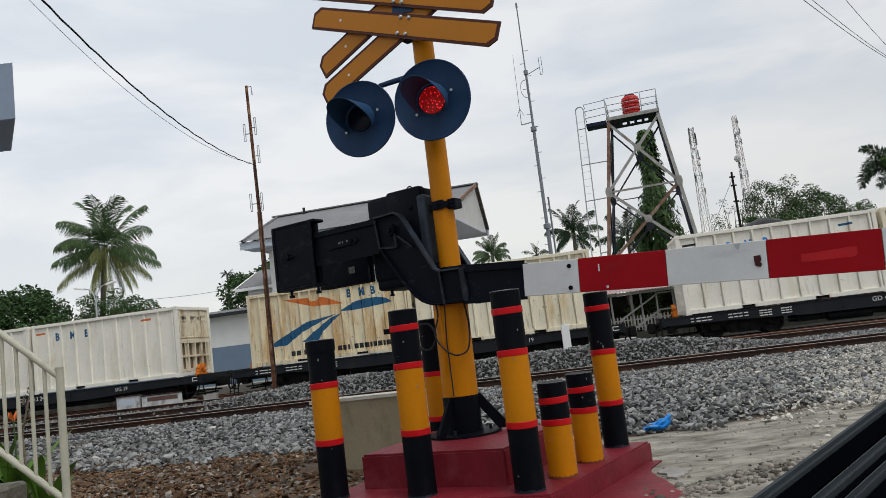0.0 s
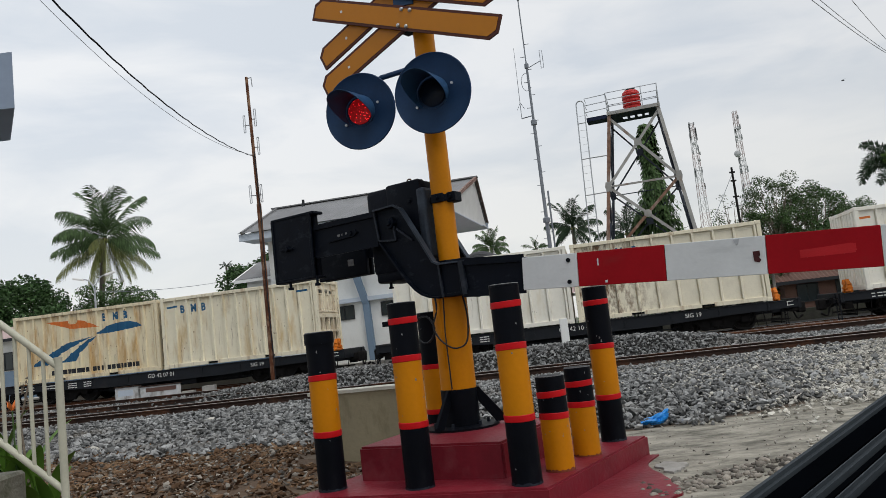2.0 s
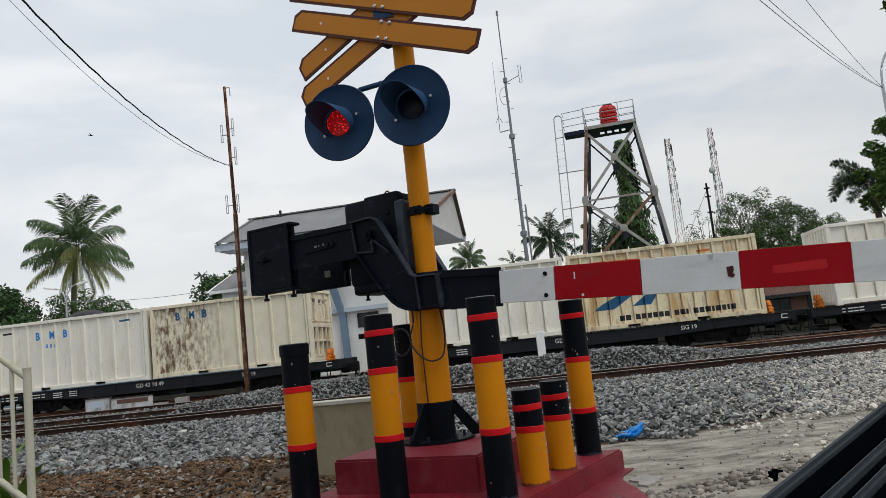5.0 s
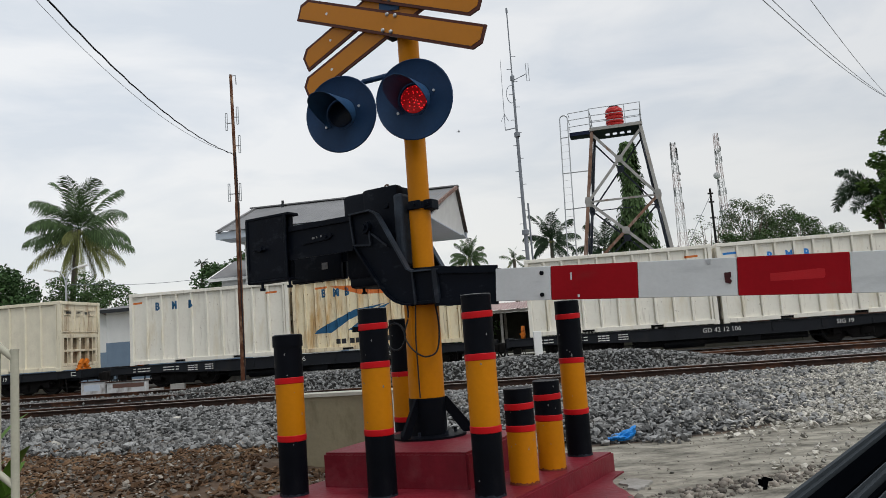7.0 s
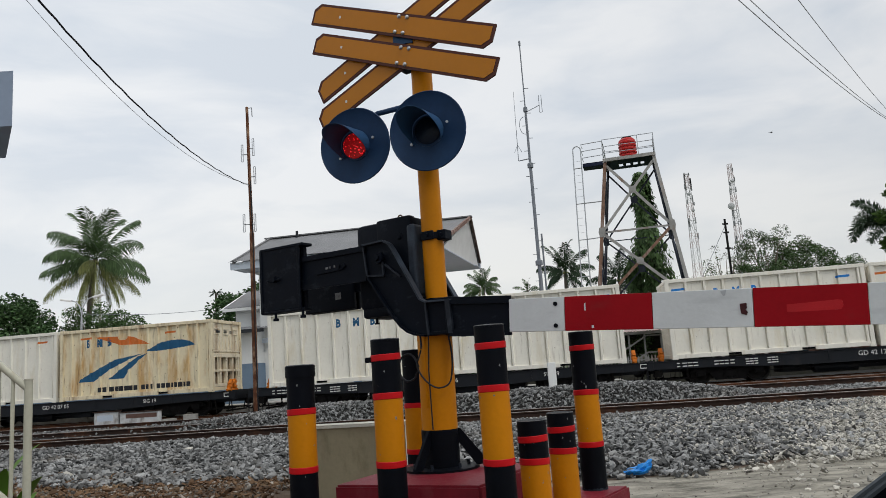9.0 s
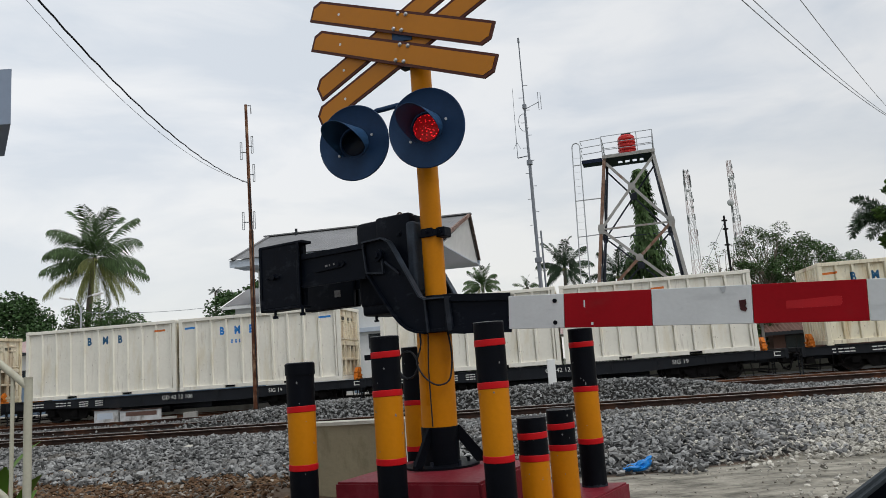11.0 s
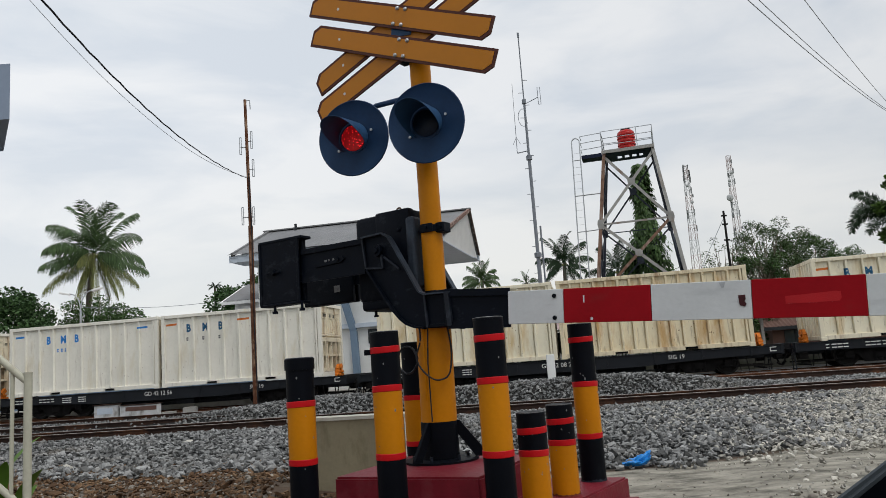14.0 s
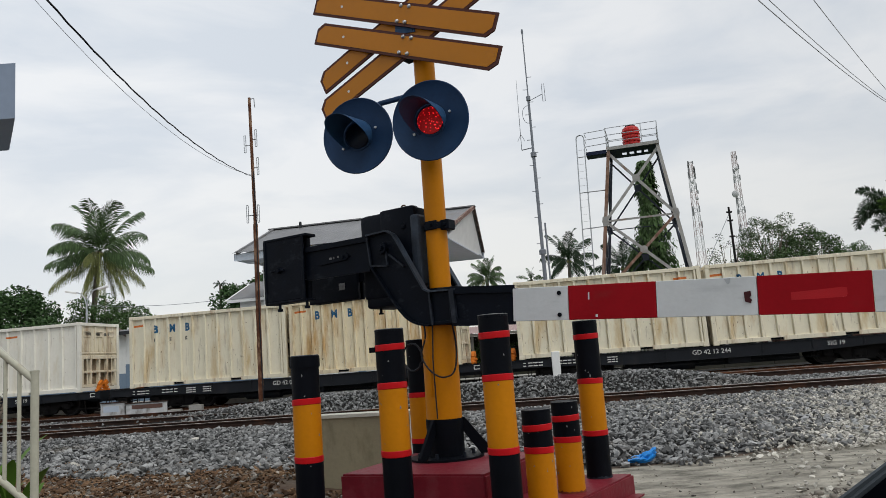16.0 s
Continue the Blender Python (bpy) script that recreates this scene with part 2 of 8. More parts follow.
M["bright_blue_mark"] = material("bright_blue_stencil_paint", (0.03, 0.22, 0.62), 0.6, var=0.15, scale=5, bump=0.0)
M["navy_mark"] = material("dark_stencil_paint", (0.028, 0.030, 0.036), 0.6, var=0.2, scale=5, bump=0.0)
M["orange_mark"] = material("orange_stencil_paint", (0.62, 0.17, 0.04), 0.6, var=0.15, scale=5, bump=0.0, stain=(0.7, 0.6, 0.45), stain_amt=0.5, stain_scale=(6, 6, 2), cut=0.58)
M["tank_red"] = material("red_plastic_tank", (0.46, 0.022, 0.020), 0.4, var=0.1, scale=4, bump=0.003)
M["cable"] = material("black_rubber_cable", (0.012, 0.014, 0.018), 0.5, var=0.1, scale=4, bump=0.0)
M["wire_grey"] = material("grey_overhead_wire", (0.20, 0.22, 0.25), 0.6, var=0.1, scale=4, bump=0.0)
M["deck_navy"] = material("navy_platform_paint", (0.010, 0.016, 0.040), 0.5, spec=0.15, var=0.3, scale=3, bump=0.002)
M["wire_pale"] = material("pale_grey_wire", (0.36, 0.38, 0.41), 0.6, var=0.1, scale=4, bump=0.0)
# shaded copy of the tower steel: rear members' shadow put into the colour
M["shade_steel"] = material("shaded_blue_grey_steel", (0.030, 0.036, 0.050), 0.55, 0.2, var=0.3, scale=3, bump=0.002, stain=(0.09, 0.05, 0.03), stain_amt=0.6, stain_scale=(2, 2, 0.8), cut=0.58)
M["bag_blue"] = material("blue_plastic_film", (0.02, 0.22, 0.62), 0.3, var=0.2, scale=9, bump=0.004)
M["car_black"] = material("black_window_rubber", (0.0014, 0.0018, 0.0026), 0.9, spec=0.0, var=0.2, scale=20, bump=0.0)
M["car_grey"] = material("grey_door_trim", (0.036, 0.043, 0.050), 0.6, spec=0.06, var=0.1, scale=20, bump=0.0)
M["bark"] = material("grey_bark", (0.17, 0.14, 0.11), 0.9, var=0.3, scale=4, bump=0.03)
M["palm_bark"] = material("ringed_palm_bark", (0.13, 0.11, 0.09), 0.9, var=0.3, scale=3, bump=0.03)


def leaf_material(name, color, island=0.45):
    m = material(name, color, 0.5, var=0.18, scale=1.5, bump=0.0, island=island, spec=0.15)
    b = m.node_tree.nodes["Principled BSDF"]
    b.inputs["Transmission Weight"].default_value = 0.0
    b.inputs["Subsurface Weight"].default_value = 0.0
    return m


M["leaf_dark"] = leaf_material("dark_tree_leaves", (0.048, 0.094, 0.034))
M["leaf_mid"] = leaf_material("green_tree_leaves", (0.062, 0.112, 0.038))
M["leaf_pale"] = leaf_material("pale_olive_leaves", (0.082, 0.118, 0.058))
M["palm_leaf"] = leaf_material("coconut_fronds", (0.068, 0.112, 0.046), 0.35)
M["palm_dry"] = leaf_material("yellowing_fronds", (0.17, 0.185, 0.065), 0.35)
M["palm_dark"] = leaf_material("dark_palm_fronds", (0.028, 0.052, 0.026), 0.35)
M["leaf_bright"] = leaf_material("bright_green_tree_leaves", (0.075, 0.135, 0.030))
M["plant_leaf"] = leaf_material("bright_broad_leaves", (0.10, 0.20, 0.03), 0.3)

M["ballast"] = material("grey_crushed_stone", (0.186, 0.189, 0.188), 0.85, var=0.25, scale=1.2, bump=0.012, island=0.72, stain=(0.20, 0.165, 0.125), stain_amt=0.35, stain_scale=(0.55, 0.55, 0.55), cut=0.53)
M["pale_stone"] = material("pale_limestone_chips", (0.40, 0.385, 0.345), 0.85, var=0.2, scale=1.5, bump=0.006, island=0.42)
M["dirt_stone"] = material("brown_muddy_stones", (0.098, 0.056, 0.031), 0.9, var=0.35, scale=1.2, bump=0.012, island=0.65, stain=(0.27, 0.18, 0.105), stain_amt=0.75, stain_scale=(1.2, 1.2, 1.2), cut=0.5)
M["cobble"] = material("smooth_river_pebbles", (0.20, 0.18, 0.155), 0.75, var=0.25, scale=3, bump=0.004, island=0.75)


def ground_material():
    """Brown earth, a strip of dusty concrete beside the crossing and stone dust under the ballast, painted near-black
    as gap shade, by place on the land.
    """
    m = material("trodden_earth", (0.090, 0.060, 0.040), 0.92, var=0.3, scale=0.9, bump=0.05, bscale=7, stain=(0.20, 0.16, 0.115), stain_amt=0.75, stain_scale=(1.1, 1.1, 1.1), cut=0.49)
    n, l = m.node_tree.nodes, m.node_tree.links
    bsdf = n["Principled BSDF"]
    base = bsdf.inputs["Base Color"].links[0].from_socket
    at = n.new("ShaderNodeAttribute")
    at.attribute_name = "cover"
    sep = n.new("ShaderNodeSeparateColor")
    l.new(at.outputs["Color"], sep.inputs["Color"])
    tc = n.new("ShaderNodeTexCoord")
    nz = n.new("ShaderNodeTexNoise")
    nz.inputs["Scale"].default_value, nz.inputs["Detail"].default_value, nz.inputs["Roughness"].default_value = 2.2, 12, 0.72
    mp = n.new("ShaderNodeMapping")
    mp.inputs["Scale"].default_value, mp.inputs["Rotation"].default_value = (0.9, 1.7, 1.0), (0, 0, -0.25)
    l.new(tc.outputs["Object"], mp.inputs["Vector"])
    l.new(mp.outputs["Vector"], nz.inputs["Vector"])
    prev = base
    # Red is near-black: the shade in the gaps between ballast stones, painted in
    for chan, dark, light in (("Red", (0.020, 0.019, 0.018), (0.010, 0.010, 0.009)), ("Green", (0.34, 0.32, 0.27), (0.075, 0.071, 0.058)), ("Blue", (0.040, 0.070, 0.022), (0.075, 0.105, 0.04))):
        ramp = n.new("ShaderNodeMix")
        ramp.data_type = "RGBA"
        ramp.inputs["A"].default_value, ramp.inputs["B"].default_value = (*dark, 1), (*light, 1)
        spread = n.new("ShaderNodeMapRange")
        spread.inputs["From Min"].default_value, spread.inputs["From Max"].default_value = 0.40, 0.66
        l.new(nz.outputs["Fac"], spread.inputs["Value"])
        l.new(spread.outputs["Result"], ramp.inputs["Factor"])
        sm = n.new("ShaderNodeMath")
        sm.operation = "MULTIPLY_ADD"
        sm.inputs[1].default_value, sm.inputs[2].default_value = 0.9, -0.45
        l.new(nz.outputs["Fac"], sm.inputs[0])
        ad = n.new("ShaderNodeMath")
        ad.operation, ad.use_clamp = "ADD", True
        l.new(sep.outputs[chan], ad.inputs[0])
        l.new(sm.outputs["Value"], ad.inputs[1])
        st = n.new("ShaderNodeMapRange")
        st.inputs["From Min"].default_value, st.inputs["From Max"].default_value = 0.35, 0.65
        l.new(ad.outputs["Value"], st.inputs["Value"])
        mx = n.new("ShaderNodeMix")
        mx.data_type = "RGBA"
        l.new(st.outputs["Result"], mx.inputs["Factor"])
        l.new(prev, mx.inputs["A"])
        l.new(ramp.outputs["Result"], mx.inputs["B"])
        prev = mx.outputs["Result"]
    l.new(prev, bsdf.inputs["Base Color"])
    return m


M["ground"] = ground_material()


def container_paint(name, color, stain, amount, cut, specks=0.5):
    """Sheet paint with broad run-down stains, narrow rust streaks and small rust specks."""
    m = material(name, color, 0.55, var=0.07, scale=0.9, bump=0.003, stain=stain, stain_amt=amount, stain_scale=(2.6, 2.6, 0.55), cut=cut)
    n, l = m.node_tree.nodes, m.node_tree.links
    bsdf = n["Principled BSDF"]
    tc = n.new("ShaderNodeTexCoord")
    for size, lo, hi, strength in (((9.0, 9.0, 0.9), 0.60, 0.70, 0.5), ((11.0, 11.0, 6.5), 0.665, 0.70, 1.0), ((1.7, 1.7, 1.3), 0.60, 0.78, 0.45)):
        mp = n.new("ShaderNodeMapping")
        mp.inputs["Scale"].default_value, mp.inputs["Location"].default_value = size, (size[2] * 3.1, 1.7, size[0])
        l.new(tc.outputs["Object"], mp.inputs["Vector"])
        nz = n.new("ShaderNodeTexNoise")
        nz.inputs["Scale"].default_value, nz.inputs["Detail"].default_value, nz.inputs["Roughness"].default_value = 1.0, 6, 0.6
        l.new(mp.outputs["Vector"], nz.inputs["Vector"])
        rg = n.new("ShaderNodeMapRange")
        rg.inputs["From Min"].default_value, rg.inputs["From Max"].default_value = lo, hi
        rg.inputs["To Max"].default_value = strength * specks
        l.new(nz.outputs["Fac"], rg.inputs["Value"])
        mx = n.new("ShaderNodeMix")
        mx.data_type = "RGBA"
        l.new(rg.outputs["Result"], mx.inputs["Factor"])
        l.new(bsdf.inputs["Base Color"].links[0].from_socket, mx.inputs["A"])
        mx.inputs["B"].default_value = (0.13, 0.055, 0.022, 1)
        l.new(mx.outputs["Result"], bsdf.inputs["Base Color"])
    return m


M["box_white"] = container_paint("clean_white_container_paint", (0.82, 0.795, 0.71), (0.62, 0.53, 0.34), 0.5, 0.54, 0.4)
M["box_cream"] = container_paint("yellowed_container_paint", (0.80, 0.745, 0.585), (0.58, 0.42, 0.20), 0.8, 0.51, 0.8)
M["box_worn"] = container_paint("rust_streaked_container_paint", (0.78, 0.69, 0.49), (0.52, 0.31, 0.11), 0.85, 0.48, 1.0)
M["frame_worn"] = container_paint("rust_edged_container_frame_paint", (0.74, 0.65, 0.46), (0.24, 0.12, 0.05), 0.9, 0.50, 1.3)
M["frame_cream"] = container_paint("chipped_container_frame_paint", (0.78, 0.72, 0.56), (0.34, 0.20, 0.09), 0.85, 0.53, 1.0)
M["box_rust"] = material("flaking_rust_patch", (0.78, 0.73, 0.59), 0.7, var=0.08, scale=2, bump=0.004, stain=(0.15, 0.08, 0.038), stain_amt=0.95, stain_scale=(6.5, 6.5, 3.0), cut=0.43)


def fade_along(m, x0, x1):
    """Lets the stain of a material thin out along the thing's length, from x0 to x1."""
    n, l = m.node_tree.nodes, m.node_tree.links
    mix = [k for k in n if k.type == "MIX"][0]
    src = mix.inputs["Factor"].links[0].from_socket
    tc, sep, rng, mul = n.new("ShaderNodeTexCoord"), n.new("ShaderNodeSeparateXYZ"), n.new("ShaderNodeMapRange"), n.new("ShaderNodeMath")
    mul.operation = "MULTIPLY"
    rng.inputs["From Min"].default_value, rng.inputs["From Max"].default_value = x0, x1
    rng.inputs["To Min"].default_value, rng.inputs["To Max"].default_value = 1.0, 0.06
    l.new(tc.outputs["Object"], sep.inputs["Vector"])
    l.new(sep.outputs["X"], rng.inputs["Value"])
    l.new(src, mul.inputs[0])
    l.new(rng.outputs["Result"], mul.inputs[1])
    l.new(mul.outputs["Value"], mix.inputs["Factor"])


fade_along(M["box_rust"], 1.3, 3.0)
# grimy brown, darkened to paint in the shade of the tail-gate recesses
M["recess_grime_shade"] = material("brown_grime_and_recess_shade", (0.20, 0.155, 0.105), 0.9, var=0.4, scale=6, bump=0.004)
M["worn_rim"] = material("scuffed_grey_rim", (0.16, 0.165, 0.17), 0.6, var=0.5, scale=25, bump=0.002)
M["base_rust"] = material("red_brown_paint_edge", (0.16, 0.035, 0.02), 0.7, var=0.4, scale=30, bump=0.003)
M["box_end"] = container_paint("stained_container_end_paint", (0.74, 0.67, 0.52), (0.30, 0.17, 0.08), 0.8, 0.50, 0.9)


def led_material():
    m = bpy.data.materials.new("lit_red_led_cluster")
    m.use_nodes = True
    n, l = m.node_tree.nodes, m.node_tree.links
    b = n["Principled BSDF"]
    b.inputs["Base Color"].default_value = (0.25, 0.004, 0.006, 1)
    tc = n.new("ShaderNodeTexCoord")
    v = n.new("ShaderNodeTexVoronoi")
    v.inputs["Scale"].default_value = 46
    l.new(tc.outputs["Object"], v.inputs["Vector"])
    r = n.new("ShaderNodeMapRange")
    r.inputs["From Min"].default_value, r.inputs["From Max"].default_value = 0.08, 0.36
    r.inputs["To Min"].default_value, r.inputs["To Max"].default_value = 1.6, 0.11
    l.new(v.outputs["Distance"], r.inputs["Value"])
    b.inputs["Emission Color"].default_value = (1.0, 0.018, 0.025, 1)
    l.new(r.outputs["Result"], b.inputs["Emission Strength"])
    return m


M["led_lit"] = led_material()
M["led_dark"] = material("unlit_lamp_glass", (0.006, 0.015, 0.036), 0.3, var=0.3, scale=30, bump=0.001, spec=0.2)


# ---------------------------------------------------------------- mesh helpers
def finish(bm, name, mat, parent=None, smooth=False, angle=35):
    me = bpy.data.meshes.new(name)
    bm.normal_update()
    bm.to_mesh(me)
    bm.free()
    for m in (mat if isinstance(mat, (list, tuple)) else [mat]):
        me.materials.append(m)
    if smooth:
        me.polygons.foreach_set("use_smooth", [True] * len(me.polygons))
        me.set_sharp_from_angle(angle=radians(angle))
    ob = new(name, me)
    if parent is not None:
        ob.parent = parent
    return ob


def part(name, bm, mat, parent, label="", smooth=False):
    ob = finish(bm, name, mat, parent, smooth)
    return tagged(ob, label) if label else ob


def thing(name, m, label, category, group="", kind=""):
    e = new(name)
    e.empty_display_size = 0.2
    e.matrix_basis = m
    return tagged(e, label, category, group, kind)


def box(bm, lo, hi, bevel=0.0, m=None, mat=0):
    lo, hi = Vector(lo), Vector(hi)
    r = bmesh.ops.create_cube(bm, size=1.0)
    vs = r["verts"]
    for v in vs:
        v.co = Vector((lo[i] + (v.co[i] + 0.5) * (hi[i] - lo[i]) for i in range(3)))
    fs = list({f for v in vs for f in v.link_faces})
    for f in fs:
        f.material_index = mat
    if bevel:
        es = list({e for v in vs for e in v.link_edges})
        out = bmesh.ops.bevel(bm, geom=es, offset=bevel, segments=2, affect="EDGES", profile=0.5)
        vs = list({v for f in out["faces"] for v in f.verts} | {v for v in vs if v.is_valid})
        for f in out["faces"]:
            f.material_index = mat
    if m is not None:
        bmesh.ops.transform(bm, matrix=m, verts=[v for v in vs if v.is_valid])
    return vs


def bar(bm, p, q, r0, r1=None, seg=8, caps=True, mat=0):
    """A round bar from p to q."""
    p, q = Vector(p), Vector(q)
    r1 = r0 if r1 is None else r1
    d = q - p
    rot = d.to_track_quat("Z", "Y").to_matrix().to_4x4()
    out = bmesh.ops.create_cone(bm, cap_ends=caps, cap_tris=False, segments=seg, radius1=r0, radius2=r1, depth=d.length,
                                matrix=Matrix.Translation((p + q) / 2) @ rot)
    if mat:
        for f in {f for v in out["verts"] for f in v.link_faces}:
            f.material_index = mat
    return out["verts"]


def strut(bm, p, q, w, h, up=(0, 0, 1), mat=0):
    """A flat-sided strut from p to q."""
    p, q = Vector(p), Vector(q)
    z = (q - p).normalized()
    x = Vector(up).cross(z)
    if x.length < 1e-4:
        x = Vector((1, 0, 0))
    x.normalize()
    y = z.cross(x)
    vs = []
    for c in (p, q):
        for sx, sy in ((-1, -1), (1, -1), (1, 1), (-1, 1)):
            vs.append(bm.verts.new(c + x * sx * w / 2 + y * sy * h / 2))
    for idx in ((3, 2, 1, 0), (4, 5, 6, 7), (0, 1, 5, 4), (1, 2, 6, 5), (2, 3, 7, 6), (3, 0, 4, 7)):
        bm.faces.new([vs[i] for i in idx]).material_index = mat
    return vs


def slab(bm, pts, y0, y1, mat=0):
    """A plate: an outline of (x, z) points, between y0 and y1."""
    a = [bm.verts.new((x, y0, z)) for x, z in pts]
    b = [bm.verts.new((x, y1, z)) for x, z in pts]
    n = len(pts)
    fs = [bm.faces.new(a), bm.faces.new(list(reversed(b)))]
    for i in range(n):
        fs.append(bm.faces.new((a[i], b[i], b[(i + 1) % n], a[(i + 1) % n])))
    for f in fs:
        f.material_index = mat
    bmesh.ops.recalc_face_normals(bm, faces=fs)
    return a + b


def prism(bm, pts, z0, z1, mat=0):
    """A block: an outline of (x, y) points, between z0 and z1."""
    a = [bm.verts.new((x, y, z0)) for x, y in pts]
    b = [bm.verts.new((x, y, z1)) for x, y in pts]
    n = len(pts)
    fs = [bm.faces.new(a), bm.faces.new(list(reversed(b)))]
    for i in range(n):
        fs.append(bm.faces.new((a[i], b[i], b[(i + 1) % n], a[(i + 1) % n])))
    for f in fs:
        f.material_index = mat
    bmesh.ops.recalc_face_normals(bm, faces=fs)
    return a + b


def tube(bm, pts, r, seg=6):
    """A tube along a line of points."""
    pts = [Vector(p) for p in pts]
    rings = []
    for i, p in enumerate(pts):
        d = (pts[min(i + 1, len(pts) - 1)] - pts[max(i - 1, 0)]).normalized()
        x = d.cross(Vector((0.13, 0.21, 1)) if abs(d.z) < 0.95 else Vector((1, 0, 0))).normalized()
        y = d.cross(x)
        rr = r[i] if isinstance(r, (list, tuple)) else r
        rings.append([bm.verts.new(p + (x * math.cos(k * 2 * math.pi / seg) + y * math.sin(k * 2 * math.pi / seg)) * rr) for k in range(seg)])
    for i in range(len(rings) - 1):
        for k in range(seg):
            bm.faces.new((rings[i][k], rings[i][(k + 1) % seg], rings[i + 1][(k + 1) % seg], rings[i + 1][k]))
    bm.faces.new(rings[0][::-1])
    bm.faces.new(rings[-1])


def flow(pts, n=6):
    """More points along a smooth line through pts."""
    pts = [Vector(p) for p in pts]
    out = []
    for i in range(len(pts) - 1):
        p0, p1, p2, p3 = pts[max(i - 1, 0)], pts[i], pts[i + 1], pts[min(i + 2, len(pts) - 1)]
        for k in range(n):
            u = k / n
            out.append(0.5 * ((2 * p1) + (p2 - p0) * u + (2 * p0 - 5 * p1 + 4 * p2 - p3) * u * u + (3 * p1 - p0 - 3 * p2 + p3) * u ** 3))
    return out + [pts[-1]]


def lathe(bm, prof, seg=24, m=None):
    """A turned body: (radius, z) points round the z axis."""
    rings = []
    for r, z in prof:
        rings.append([bm.verts.new((r * math.cos(k * 2 * math.pi / seg), r * math.sin(k * 2 * math.pi / seg), z)) for k in range(seg)])
    for i in range(len(rings) - 1):
        for k in range(seg):
            bm.faces.new((rings[i][k], rings[i][(k + 1) % seg], rings[i + 1][(k + 1) % seg], rings[i + 1][k]))
    bm.faces.new(rings[0][::-1])
    bm.faces.new(rings[-1])
    if m is not None:
        bmesh.ops.transform(bm, matrix=m, verts=[v for r in rings for v in r])


def text_mesh(body, size, extrude=0.003, weight=0.0):
    cu = bpy.data.curves.new("lettering", "FONT")
    cu.body, cu.size, cu.extrude, cu.resolution_u, cu.offset = body, size, extrude, 2, weight
    ob = bpy.data.objects.new("lettering", cu)
    scene.collection.objects.link(ob)
    dg = bpy.context.evaluated_depsgraph_get()
    me = bpy.data.meshes.new_from_object(ob.evaluated_get(dg))
    bpy.data.objects.remove(ob)
    bpy.data.curves.remove(cu)
    me.name = "lettering"
    me.materials.clear()
    return me


# ---------------------------------------------------------------- land and tracks
def smooth01(v):
    v = np.clip(v, 0, 1)
    return v * v * (3 - 2 * v)


def rail_line(x):
    return 17.97 - 0.1186 * x


def ballast_front(x):
    return np.where(x > 1.7, 8.35 + 0.24 * (x - 1.7), np.minimum(8.35 + 0.36 * (1.7 - x), 12.2))


def land(x, y):
    """The height of the land at a place."""
    x, y = np.asarray(x, float), np.asarray(y, float)
    ya, yf = rail_line(x), ballast_front(x)
    h = 0.05 * smooth01((y - yf) / np.maximum(ya - 0.8 - yf, 1)) - 0.05 * smooth01((y - ya + 0.75) / 0.6) * (1 - smooth01((y - ya - 1.3) / 0.5))
    crest = 0.10 + 0.37 * smooth01((x + 9.5) / 6.5) + 0.06 * smooth01((x - 0) / 4) - 0.54 * smooth01((x - 4.8) / 5.0)
    across = np.clip(1 - np.abs(y - (21.75 - 0.14 * x)) / 1.75, 0, 1)
    h = h + np.maximum(crest, 0) * smooth01(across * 1.25)
    h = h + 0.07 * smooth01((y - 23.5) / 1.5) * (1 - smooth01((y - 31) / 3))
    # a low uneven bank of earth in front of the tracks
    bank = smooth01((-0.8 - x) / 1.5) * smooth01((y - 6.2) / 2.0) * (1 - smooth01((y - yf + 0.5) / 2.5))
    return h + 0.09 * bank * (0.6 + 0.4 * np.sin(x * 1.9 + y * 0.7))


def bumps(x, y, n=3):
    v = np.zeros_like(x)
    for k, (fx, fy, ph) in enumerate(((1.7, 2.3, 0.3), (4.1, -3.3, 1.1), (7.9, 6.1, 2.2), (-11.0, 13.0, 0.7))[:n]):
        v = v + np.sin(x * fx + y * fy * 0.6 + ph) * np.cos(y * fy - x * fx * 0.35 + ph) / (k + 1.5)
    return v


def paleness(x, y):
    """How far the ballast gives way to pale dusty chips."""
    return smooth01((x - 2.75 - 0.55 * (y - 7.8) + 0.30 * np.sin(y * 2.3 + x)) / 1.5)


